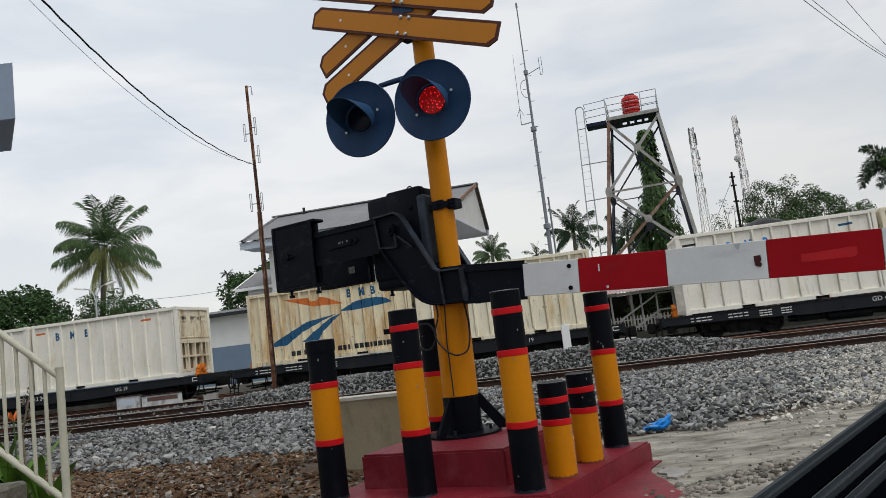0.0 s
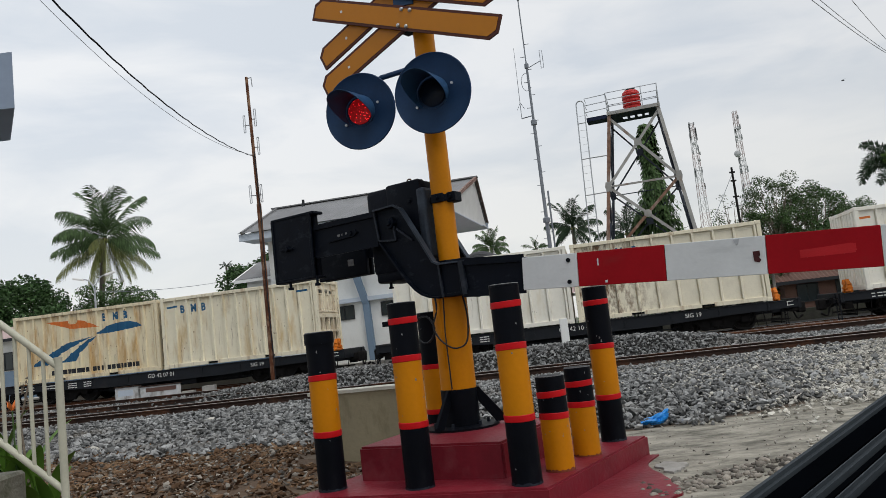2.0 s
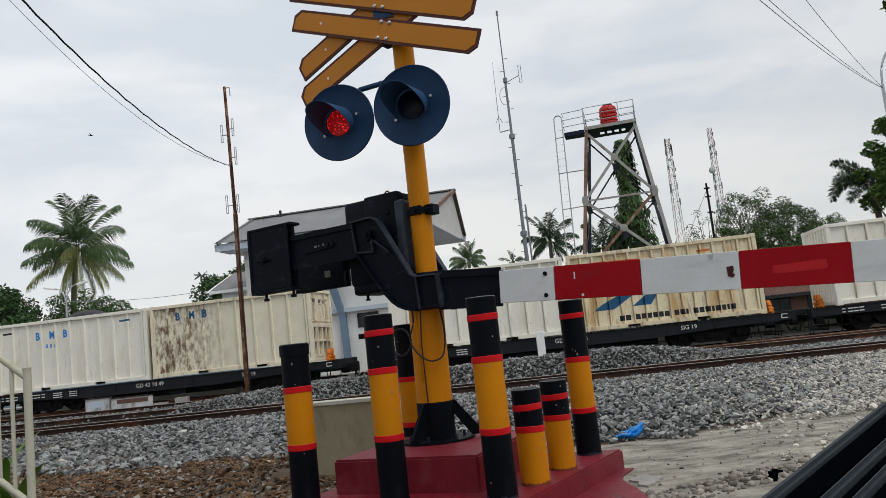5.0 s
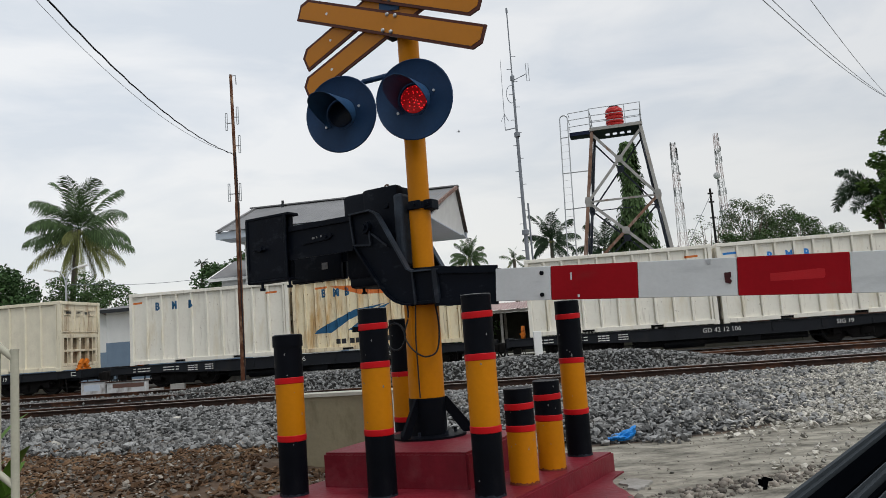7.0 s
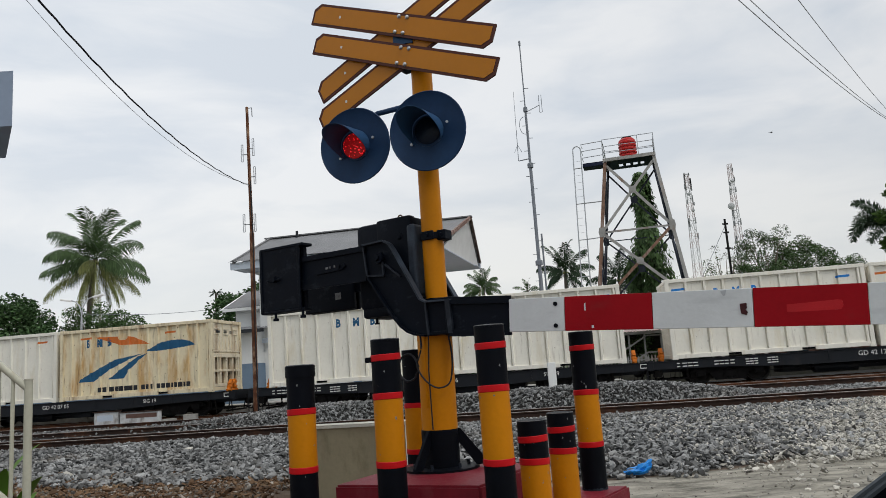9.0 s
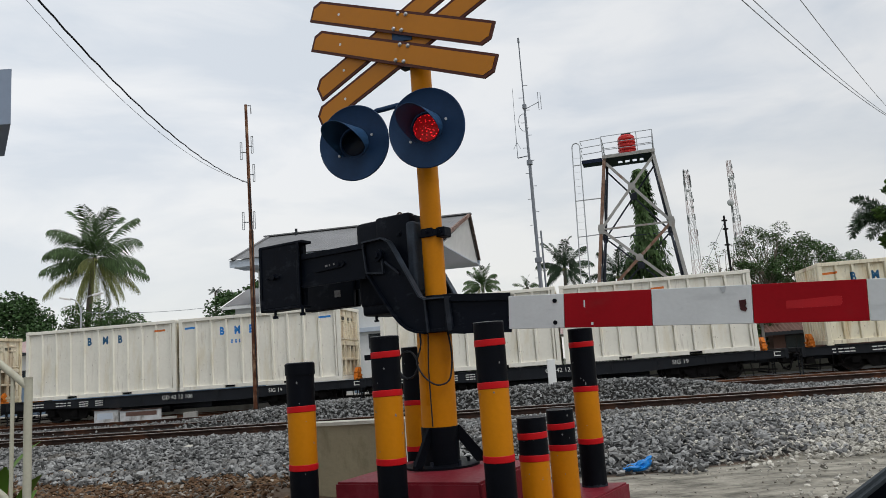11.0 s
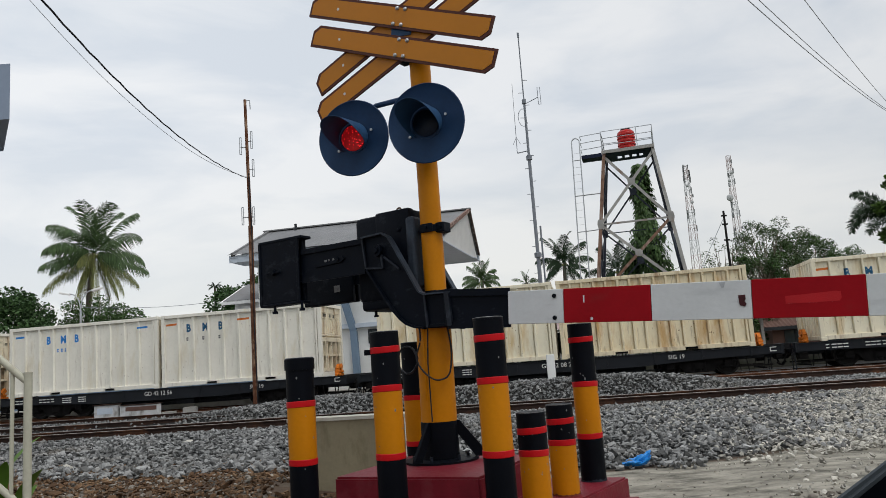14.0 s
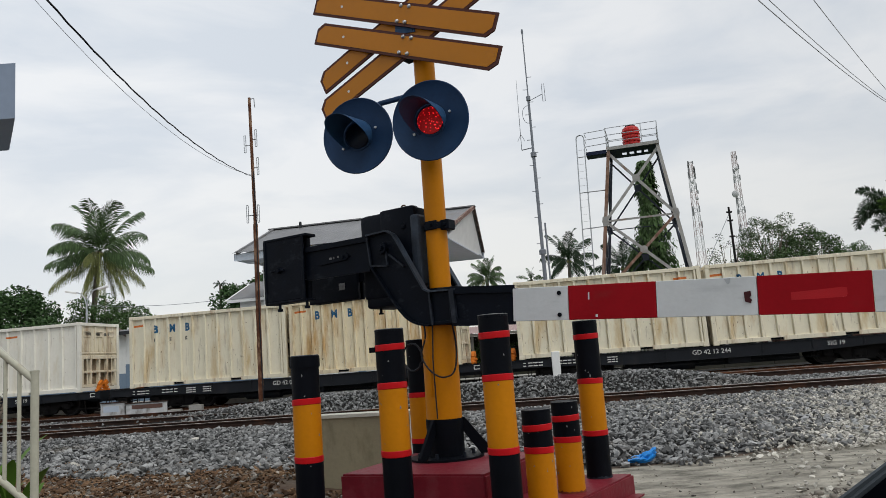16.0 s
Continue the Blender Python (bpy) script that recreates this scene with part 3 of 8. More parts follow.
def make_ground():
    xs = np.concatenate(([-1500, -600, -250, -120, -70, -45, -30, -22], np.arange(-17, 17.1, 0.25), [22, 30, 45, 70, 120, 250, 600, 1500]))
    ys = np.concatenate(([-1500, -500, -150, -50, -20, -8, -2, 1], np.arange(3, 27.1, 0.22), [28, 29.5, 31, 33, 36, 40, 46, 55, 70, 100, 160, 300, 700, 1800]))
    gx, gy = np.meshgrid(xs, ys)
    near = (np.abs(gx) < 17.5) & (gy > 2) & (gy < 28)
    gz = land(gx, gy) + np.where(near, 0.016 * bumps(gx, gy), 0)
    nx, ny = len(xs), len(ys)
    verts = np.stack((gx, gy, gz), -1).reshape(-1, 3)
    i = np.arange(nx * ny).reshape(ny, nx)
    faces = np.stack((i[:-1, :-1], i[:-1, 1:], i[1:, 1:], i[1:, :-1]), -1).reshape(-1, 4)
    me = bpy.data.meshes.new("ground")
    me.from_pydata(verts.tolist(), [], faces.tolist())
    col = me.color_attributes.new("cover", "FLOAT_COLOR", "POINT")
    x, y = verts[:, 0], verts[:, 1]
    yf = ballast_front(x)
    dust = paleness(x, y) * smooth01((y - yf + 0.6) / 0.5) * (1 - smooth01((y - rail_line(x) + 0.9) / 0.7))
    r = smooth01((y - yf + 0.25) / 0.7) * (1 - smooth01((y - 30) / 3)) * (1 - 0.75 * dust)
    g = smooth01((x - 0.3 - 0.3 * np.sin(y * 1.3) - 0.15 * np.sin(y * 3.1)) / 0.7) * (1 - smooth01((y - yf + 0.3) / 0.6)) + smooth01((y - 30.5) / 2) * (1 - smooth01((y - 46) / 4)) * 0.8 + 0.8 * dust
    b = smooth01((y - 44) / 8) + smooth01((np.abs(x) - 40) / 20)
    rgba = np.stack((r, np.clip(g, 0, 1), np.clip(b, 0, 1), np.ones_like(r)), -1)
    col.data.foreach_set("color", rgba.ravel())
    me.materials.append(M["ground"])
    me.polygons.foreach_set("use_smooth", [True] * len(me.polygons))
    return tagged(new("ground", me), "brown trodden earth, dusty concrete, stone dust with painted gap shade", "ground", kind="structure")


make_ground()


def stones(name, label, places, sizes, mat, flat=0.62, sink=0.25, seed=1, round_=False, category="gravel"):
    """Many loose stones in one mesh: broken angular lumps or smooth pebbles, each with its own shape, size and turn."""
    rg = np.random.RandomState(seed)
    bm = bmesh.new()
    bmesh.ops.create_icosphere(bm, subdivisions=1, radius=1.0)
    base = np.array([v.co[:] for v in bm.verts])
    tri = np.array([[v.index for v in f.verts] for f in bm.faces])
    bm.free()
    n, k = len(places), len(base)
    jit = 1 + (rg.rand(n, k, 1) - 0.5) * (0.45 if round_ else 0.3)
    knock = 0.0 if round_ else (rg.rand(n, k, 3) - 0.5) * np.array((0.85, 0.85, 0.7))
    sc = 1 + (rg.rand(n, 1, 3) - 0.5) * (0.7 if round_ else 1.0)
    sc[:, :, 2] *= flat
    v = (base[None] * jit + knock) * sc
    a, b = rg.rand(n) * 2 * np.pi, (rg.rand(n) - 0.5) * (0.6 if round_ else 2.0)
    ca, sa, cb, sb = np.cos(a), np.sin(a), np.cos(b), np.sin(b)
    y1 = v[..., 1] * cb[:, None] - v[..., 2] * sb[:, None]
    z1 = v[..., 1] * sb[:, None] + v[..., 2] * cb[:, None]
    x2 = v[..., 0] * ca[:, None] - y1 * sa[:, None]
    y2 = v[..., 0] * sa[:, None] + y1 * ca[:, None]
    v = np.stack((x2, y2, z1), -1) * (np.asarray(sizes)[:, None, None] / 2)
    p = np.array(places, float)
    p[:, 2] += np.asarray(sizes) / 2 * flat * (1 - 2 * sink)
    v = (v + p[:, None, :]).reshape(-1, 3)
    f = (tri[None] + (np.arange(n) * k)[:, None, None]).reshape(-1, 3)
    me = bpy.data.meshes.new(name)
    me.vertices.add(len(v))
    me.vertices.foreach_set("co", v.ravel().astype(np.float32))
    me.loops.add(len(f) * 3)
    me.loops.foreach_set("vertex_index", f.ravel().astype(np.int32))
    me.polygons.add(len(f))
    me.polygons.foreach_set("loop_start", np.arange(0, len(f) * 3, 3, dtype=np.int32))
    me.update(calc_edges=True)
    me.materials.append(mat)
    me.polygons.foreach_set("use_smooth", [round_] * len(me.polygons))
    return tagged(new(name, me), label, category, kind="stuff")


RG = np.random.RandomState(7)


def scatter(n, keep, x0, x1, y0, y1):
    out_x, out_y = [], []
    total = 0
    while total < n:
        x, y = RG.uniform(x0, x1, 60000), RG.uniform(y0, y1, 60000)
        ok = keep(x, y) & (np.abs(x) < 0.64 * y + 0.8)
        out_x.append(x[ok])
        out_y.append(y[ok])
        total += ok.sum()
    x, y = np.concatenate(out_x)[:n], np.concatenate(out_y)[:n]
    return x, y


def lay(x, y, lift=0.0, rough=0.016):
    return np.stack((x, y, land(x, y) + rough * bumps(x, y) + lift), -1)


# ballast before the near track, thinner and browner towards the earth bank
def in_front(x, y):
    yf = ballast_front(x)
    d = y - yf + 0.25 * np.sin(x * 3.1) + 0.15 * np.sin(x * 7.3 + 1)
    wall = ~((x > -1.9) & (x < -0.2) & (np.abs(y - 8.6) < 0.35))
    return (RG.rand(len(x)) > 0.8 * paleness(x, y)) & (d > 0) & (y < rail_line(x) - 0.10) & wall


bx, by = scatter(22500, in_front, -12, 12.5, 8.0, 19.5)
stones("ballast", "loose grey crushed-stone ballast beside the rails", lay(bx, by, RG.uniform(-0.016, 0.046, len(bx))), RG.uniform(0.040, 0.096, len(bx)), M["ballast"], flat=0.7, sink=0.02, seed=11)


def between(x, y):
    ya = rail_line(x)
    across = 0.17486 * x + 0.98459 * y
    bare = ((across > 19.6) & (across < 20.4) & (x < -7.5)) | ((across > 22.7) & (across < 23.6) & (x < -5.5))
    return (y > ya + 0.12) & (np.abs(y - (ya + 1.067)) > 0.10) & (~bare | (RG.rand(len(x)) < 0.12)) & ((y > ya + 1.0) | (x > -1.0) | (RG.rand(len(x)) < 0.25)) & ((x > -6.0) | (RG.rand(len(x)) < 0.4)) & (y < 24.9 - 0.175 * x)


bx, by = scatter(36000, between, -15, 15, 16, 28)
stones("ballast", "heaped grey ballast between the two tracks", lay(bx, by, RG.uniform(-0.012, 0.045, len(bx))), RG.uniform(0.038, 0.084, len(bx)), M["ballast"], flat=0.74, sink=0.02, seed=12)


def pale(x, y):
    on = np.maximum(np.clip((x - 2.6) / 6.5, 0, 1) * np.clip(1.5 - 0.5 * np.sin(x * 1.7 + y * 1.3), 0.3, 1), paleness(x, y) * 0.9)
    spill = np.exp(-((rail_line(x) - 0.35 - y) / 0.25) ** 2) * np.clip((x - 0.5) / 3, 0, 0.7)
    strip = (np.abs(x - 3.75 - 0.45 * (y - 7.8)) < 0.15 + 0.6 * RG.rand(len(x))) & (y > 5.6) & (RG.rand(len(x)) < 0.06)
    return (x > 0) & (y < rail_line(x) - 0.1) & (((y > ballast_front(x) - 0.45) & (RG.rand(len(x)) < np.maximum(on, spill))) | strip)


bx, by = scatter(26000, pale, 0, 12.5, 5.5, 18)
stones("stone_chips", "pale dusty stone chips over the ballast edge", lay(bx, by, RG.uniform(0.0, 0.055, len(bx))), RG.uniform(0.018, 0.062, len(bx)), M["pale_stone"], flat=0.55, seed=13)


def earth(x, y):
    yf = ballast_front(x)
    return (x < -0.9) & (y > 4.5) & (y < yf + 1.6) & (RG.rand(len(x)) < np.clip((y - 4.5) / 3.5, 0.15, 1)) & ~((x > -1.9) & (np.abs(y - 8.6) < 0.4))


bx, by = scatter(11000, earth, -9, -0.9, 4.5, 15)
stones("muddy_stones", "brown muddy stones and clods on the earth bank", lay(bx, by, RG.uniform(-0.012, 0.022, len(bx))), RG.uniform(0.016, 0.062, len(bx)) * RG.uniform(0.5, 1.6, len(bx)), M["dirt_stone"], flat=0.45, seed=14, category="stones")
bx, by = scatter(3400, earth, -9, -0.9, 4.5, 15)
stones("rubble", "grey and beige broken rubble on the earth bank", lay(bx, by, RG.uniform(-0.005, 0.015, len(bx))), RG.uniform(0.02, 0.065, len(bx)) * RG.uniform(0.4, 1.2, len(bx)), M["cobble"], flat=0.65, seed=24, category="rubble")


def pebbly(x, y):
    return (x > 1.15) & (x < 3.4) & (np.abs(y - (5.55 + 0.36 * (x - 1.2))) < 0.30 - 0.04 * x) & (RG.rand(len(x)) < 0.9)


bx, by = scatter(620, pebbly, 1.1, 3.4, 4.9, 7)
stones("river_pebbles", "smooth round river pebbles beside the slab", lay(bx, by), 0.012 + 0.066 * RG.rand(len(bx)) ** 2.6, M["cobble"], flat=0.7, sink=0.35, seed=15, round_=True, category="pebbles")


def chips(x, y):
    return (x > 1.4) & (y > 5.2) & (y < ballast_front(x))


bx, by = scatter(700, chips, 1.4, 7, 5.2, 10)
stones("grit", "scattered small grit on dusty concrete", lay(bx, by, 0.0), 0.005 + 0.028 * RG.rand(len(bx)) ** 2.5, M["cobble"], seed=16, category="grit")

# two larger pale stones on the bank
for px, py, s in ((-6.05, 12.35, 0.2), (-5.2, 15.6, 0.22)):
    st = stones("rock", "pale rounded rock lying on the earth bank", lay(np.array([px]), np.array([py])), np.array([s]), M["pale_stone"], seed=int(s * 100), round_=True, category="rock")
    st["kind"] = "thing"

RAIL = [(-0.063, 0), (0.063, 0), (0.063, 0.012), (0.012, 0.03), (0.009, 0.115), (0.034, 0.128), (0.034, 0.154), (0.026, 0.16), (-0.026, 0.16), (-0.034, 0.154), (-0.034, 0.128), (-0.009, 0.115), (-0.012, 0.03), (-0.063, 0.012)]


def rail(p, q, label, rust="rail_rust"):
    """One rail: the rolled profile drawn out between two places, with the head worn bright."""
    p, q = Vector(p), Vector(q)
    d = (q - p).normalized()
    side = Vector((-d.y, d.x, 0)).normalized()
    bm = bmesh.new()
    n = 24
    rings = []
    for i in range(n + 1):
        c = p.lerp(q, i / n)
        rings.append([bm.verts.new(c + side * a + Vector((0, 0, b + 0.004 * math.sin(i * 1.7)))) for a, b in RAIL])
    k = len(RAIL)
    for i in range(n):
        for j in range(k):
            f = bm.faces.new((rings[i][j], rings[i][(j + 1) % k], rings[i + 1][(j + 1) % k], rings[i + 1][j]))
            f.material_index = 1 if RAIL[j][1] > 0.15 and RAIL[(j + 1) % k][1] > 0.15 else 0
    bm.faces.new(rings[0])
    bm.faces.new(rings[-1][::-1])
    bmesh.ops.recalc_face_normals(bm, faces=bm.faces)
    ob = finish(bm, "rail", [M[rust], M["rail_head"]])
    return tagged(ob, label, "rail", "rails", "structure")


for dy in (0.0, 1.075):
    rail((-40, rail_line(-40) + dy, 0.06), (40, rail_line(40) + dy, 0.06), "rust-brown steel rail of the near track")
TRAIN_ANGLE = radians(-10.07)
T_DIR = Vector((math.cos(TRAIN_ANGLE), math.sin(TRAIN_ANGLE), 0))
T_NRM = Vector((-math.sin(TRAIN_ANGLE), math.cos(TRAIN_ANGLE), 0))
TRACK_Z = 0.27
for off in (26.52 - 0.55, 26.52 + 0.55):
    p = T_NRM * off
    rail(p - T_DIR * 60 + Vector((0, 0, TRACK_Z - 0.16)), p + T_DIR * 60 + Vector((0, 0, TRACK_Z - 0.16)), "orange-rusted steel rail under the freight train", "rail_orange")


for off, z in ((24.75, 0.13), (23.5, 0.115)):
    p = T_NRM * off
    rail(p + T_DIR * (4.0 if z > 0.12 else -60) + Vector((0, 0, z)), p + T_DIR * 60 + Vector((0, 0, z)), "rusted steel rail of the middle track", "rail_orange" if z > 0.12 else "rail_rust")
p = T_NRM * 20.3
rail(p - T_DIR * 60 + Vector((0, 0, 0.13)), p - T_DIR * 9.6 + Vector((0, 0, 0.10)), "dark steel rail ending under the heaped ballast")


# ---------------------------------------------------------------- red slab, plinth, bollards
def make_slab():
    s = thing("foundation_slab", pose(0, 0, 0), "red-painted concrete foundation slab with worn edges", "foundation")
    bm = bmesh.new()
    pts = [(-1.42, 5.86), (0.50, 5.24), (1.60, 6.93), (-0.30, 7.60)]
    vs = prism(bm, pts, -0.05, 0.18)
    bmesh.ops.bevel(bm, geom=[e for e in bm.edges if min(v.co.z for v in e.verts) > 0.1], offset=0.015, segments=2, affect="EDGES")
    part("slab_body", bm, M["red_paint"], s)
    bm = bmesh.new()
    rim = [(0.45, 5.15)]
    for k in range(49):
        u = k / 48
        p = Vector((0.62, 5.12)).lerp(Vector((1.66, 6.86)), u)
        q = 1 - smooth01((u - 0.32) / 0.55)
        w = 0.53 * float(q) + 0.004 + (0.022 * math.sin(u * 23.0) + 0.012 * math.sin(u * 61 + 1)) * float(q)
        rim.append((p.x + 0.84 * w, p.y - 0.54 * w))
    prism(bm, rim + [(1.56, 6.9), (0.50, 5.25)], -0.05, 0.016)
    part("spilled_mortar_skirt", bm, M["red_paint"], s, "thin red-stained mortar skirt")
    bm = bmesh.new()
    prism(bm, [(1.62 + (0.115 + 0.03 * math.sin(a * 3 + 1) + 0.018 * math.sin(a * 7)) * math.cos(a), 6.34 + (0.20 + 0.04 * math.sin(a * 2) + 0.02 * math.sin(a * 9)) * math.sin(a)) for a in (k * math.pi / 20 for k in range(40))], -0.03, 0.010)
    part("mortar_patch", bm, M["concrete"], s, "pale spilled mortar patch")
    bm = bmesh.new()
    prism(bm, [(-0.90, 6.27), (0.245, 5.70), (0.80, 6.78), (-0.34, 7.35)], 0.17, 0.45)
    bmesh.ops.bevel(bm, geom=[e for e in bm.edges if min(v.co.z for v in e.verts) > 0.3 or abs(e.verts[0].co.z - e.verts[1].co.z) > 0.2], offset=0.018, segments=2, affect="EDGES")
    part("plinth", bm, M["red_paint"], s)
    return s


make_slab()


def bollard(x, y, h, bands, label, yellow_to=None, cap=False, base=0.18):
    """A steel-pipe bollard: painted pipe, proud reflective bands and a closed top. bands: fractions of the height from the top."""
    b = thing("bollard", pose(x, y, base), label, "bollard", "bollards round the barrier")
    r = 0.1095
    cuts = sorted({0.0, h} | {h * (1 - f) for f in (bands[-2], bands[-1])}) if yellow_to is None else sorted({0.0, h, h * (1 - bands[-1])})
    bm = bmesh.new()
    seg = 32
    zs = [0.0] + [c for c in cuts if 0 < c < h] + [h - 0.012, h]
    rings = []
    for z in zs:
        rr = r - (0.012 if z == h else 0)
        rings.append([bm.verts.new((rr * math.cos(k * 2 * math.pi / seg), rr * math.sin(k * 2 * math.pi / seg), z)) for k in range(seg)])
    for i in range(len(rings) - 1):
        zm = (zs[i] + zs[i + 1]) / 2
        if yellow_to is None:
            mi = 1 if h * (1 - bands[-1]) < zm < h * (1 - bands[-2]) else 0
        else:
            mi = 1 if zm < h * (1 - bands[-1]) else 0
        for k in range(seg):
            bm.faces.new((rings[i][k], rings[i][(k + 1) % seg], rings[i + 1][(k + 1) % seg], rings[i + 1][k])).material_index = mi
    bm.faces.new(rings[-1])
    bm.faces.new(rings[0][::-1])
    part("pipe", bm, [M["black"], M["yellow"]], b, smooth=True)
    for f in bands:
        bm = bmesh.new()
        z = h * (1 - f)
        hb = 0.024
        out = [(r + 0.001, z - hb), (r + 0.004, z - hb + 0.004), (r + 0.004, z + hb - 0.004), (r + 0.001, z + hb)]
        rings = [[bm.verts.new((q * math.cos(k * 2 * math.pi / seg), q * math.sin(k * 2 * math.pi / seg), zz + 0.004 * math.sin(k * 2 * math.pi / seg + f * 9))) for k in range(seg)] for q, zz in out]
        for i in range(3):
            for k in range(seg):
                bm.faces.new((rings[i][k], rings[i][(k + 1) % seg], rings[i + 1][(k + 1) % seg], rings[i + 1][k]))
        part("reflective_band", bm, M["band_red"], b, "red reflective tape band", smooth=True)
    bm = bmesh.new()
    lathe(bm, [(r + (0.008 if cap else 0.001), h - (0.09 if cap else 0.01)), (r + (0.008 if cap else 0.001), h - 0.004), (r - 0.006, h + 0.006)], 32)
    part("cap", bm, M["black"], b, "black welded pipe cap", smooth=True)
    rg = random.Random(int(1000 * h + 100 * abs(x)))
    bm = bmesh.new()
    pts = [((r - 0.004) * math.cos(k * 0.262), (r - 0.004) * math.sin(k * 0.262), h + 0.003) for k in range(25)]
    tube(bm, pts, [0.0022 + 0.0022 * rg.random() for _ in pts], 5)
    part("worn_rim", bm, M["worn_rim"], b, "scuffed grey top edge", smooth=True)
    bm = bmesh.new()
    lo, hi = [], []
    for k in range(48):
        a = k * 2 * math.pi / 48
        q = r + 0.0025
        lo.append(bm.verts.new((q * math.cos(a) * 1.01, q * math.sin(a) * 1.01, 0.0)))
        hi.append(bm.verts.new((q * math.cos(a), q * math.sin(a), 0.012 + 0.016 * rg.random() ** 2)))
    for k in range(48):
        bm.faces.new((lo[k], lo[(k + 1) % 48], hi[(k + 1) % 48], hi[k]))
    part("paint_edge", bm, M["base_rust" if yellow_to is not None else "machine_edge"], b, "uneven paint edge at the foot")
    for k in range(7):
        a, z = rg.uniform(3.4, 6.0), h * rg.uniform(0.05, 0.95)
        s_ = rg.uniform(0.003, 0.008)
        bm = bmesh.new()
        c_ = Vector(((r + 0.0004) * math.cos(a), (r + 0.0004) * math.sin(a), z))
        t_ = Vector((-math.sin(a), math.cos(a), 0)) * s_
        u_ = Vector((0, 0, s_ * rg.uniform(0.8, 2.2)))
        o_ = Vector((math.cos(a), math.sin(a), 0)) * 0.0012
        bm.faces.new([bm.verts.new(c_ + o_ + v) for v in (-t_ - u_ * 0.4, t_ * 0.6 - u_, t_ + u_ * 0.3, -t_ * 0.2 + u_)])
        part("paint_chip", bm, M["worn_rim"], b)
    return b


TALL = "tall black and yellow bollard with red bands"
bollard(-1.10, 6.06, 1.23, (0.29, 0.645), "black and yellow steel bollard with a loose cap sleeve", cap=True)
bollard(-0.395, 5.755, 1.375, (0.095, 0.305, 0.66), TALL + " before the plinth")
bollard(0.38, 5.46, 1.41, (0.10, 0.315, 0.67), TALL + " at the slab corner")
bollard(1.29, 6.87, 1.37, (0.10, 0.39, 0.715), TALL + " under the boom")
bollard(0.665, 5.81, 0.70, (0.185, 0.42), "short black and yellow steel bollard with two red bands", yellow_to=0)
bollard(0.955, 6.30, 0.71, (0.18, 0.42), "short black and yellow steel bollard with peeling red bands", yellow_to=0)
bollard(-0.26, 7.50, 1.33, (0.40, 0.72), "black and yellow steel bollard standing behind the post")

# small black tag on one bollard
tg = thing("lock_tag", pose(-0.395, 5.755, 0.18), "small black steel tag stuck out from a bollard", "tag")
bm = bmesh.new()
box(bm, (-0.155, -0.03, 1.21), (-0.105, 0.0, 1.25), 0.004)
part("tag_plate", bm, M["black"], tg)


# ---------------------------------------------------------------- the barrier with its signal post
GATE = pose(0, 6.8, 0, 0, 0, -32.13)


def board(bm, cx, cz, tilt, half, hh, y0, y1, ch=0.075, inset=0.0, mat=0):
    c, s = math.cos(tilt), math.sin(tilt)
    L, q = half - inset, hh - inset
    pts = [(-L + ch, q), (-L, q - ch * 0.9), (-L + (0.004), -q), (L - ch, -q), (L, -q + ch * 0.9), (L - 0.004, q)]
    slab(bm, [(cx + a * c - b * s, cz + a * s + b * c) for a, b in pts], y0, y1, mat)


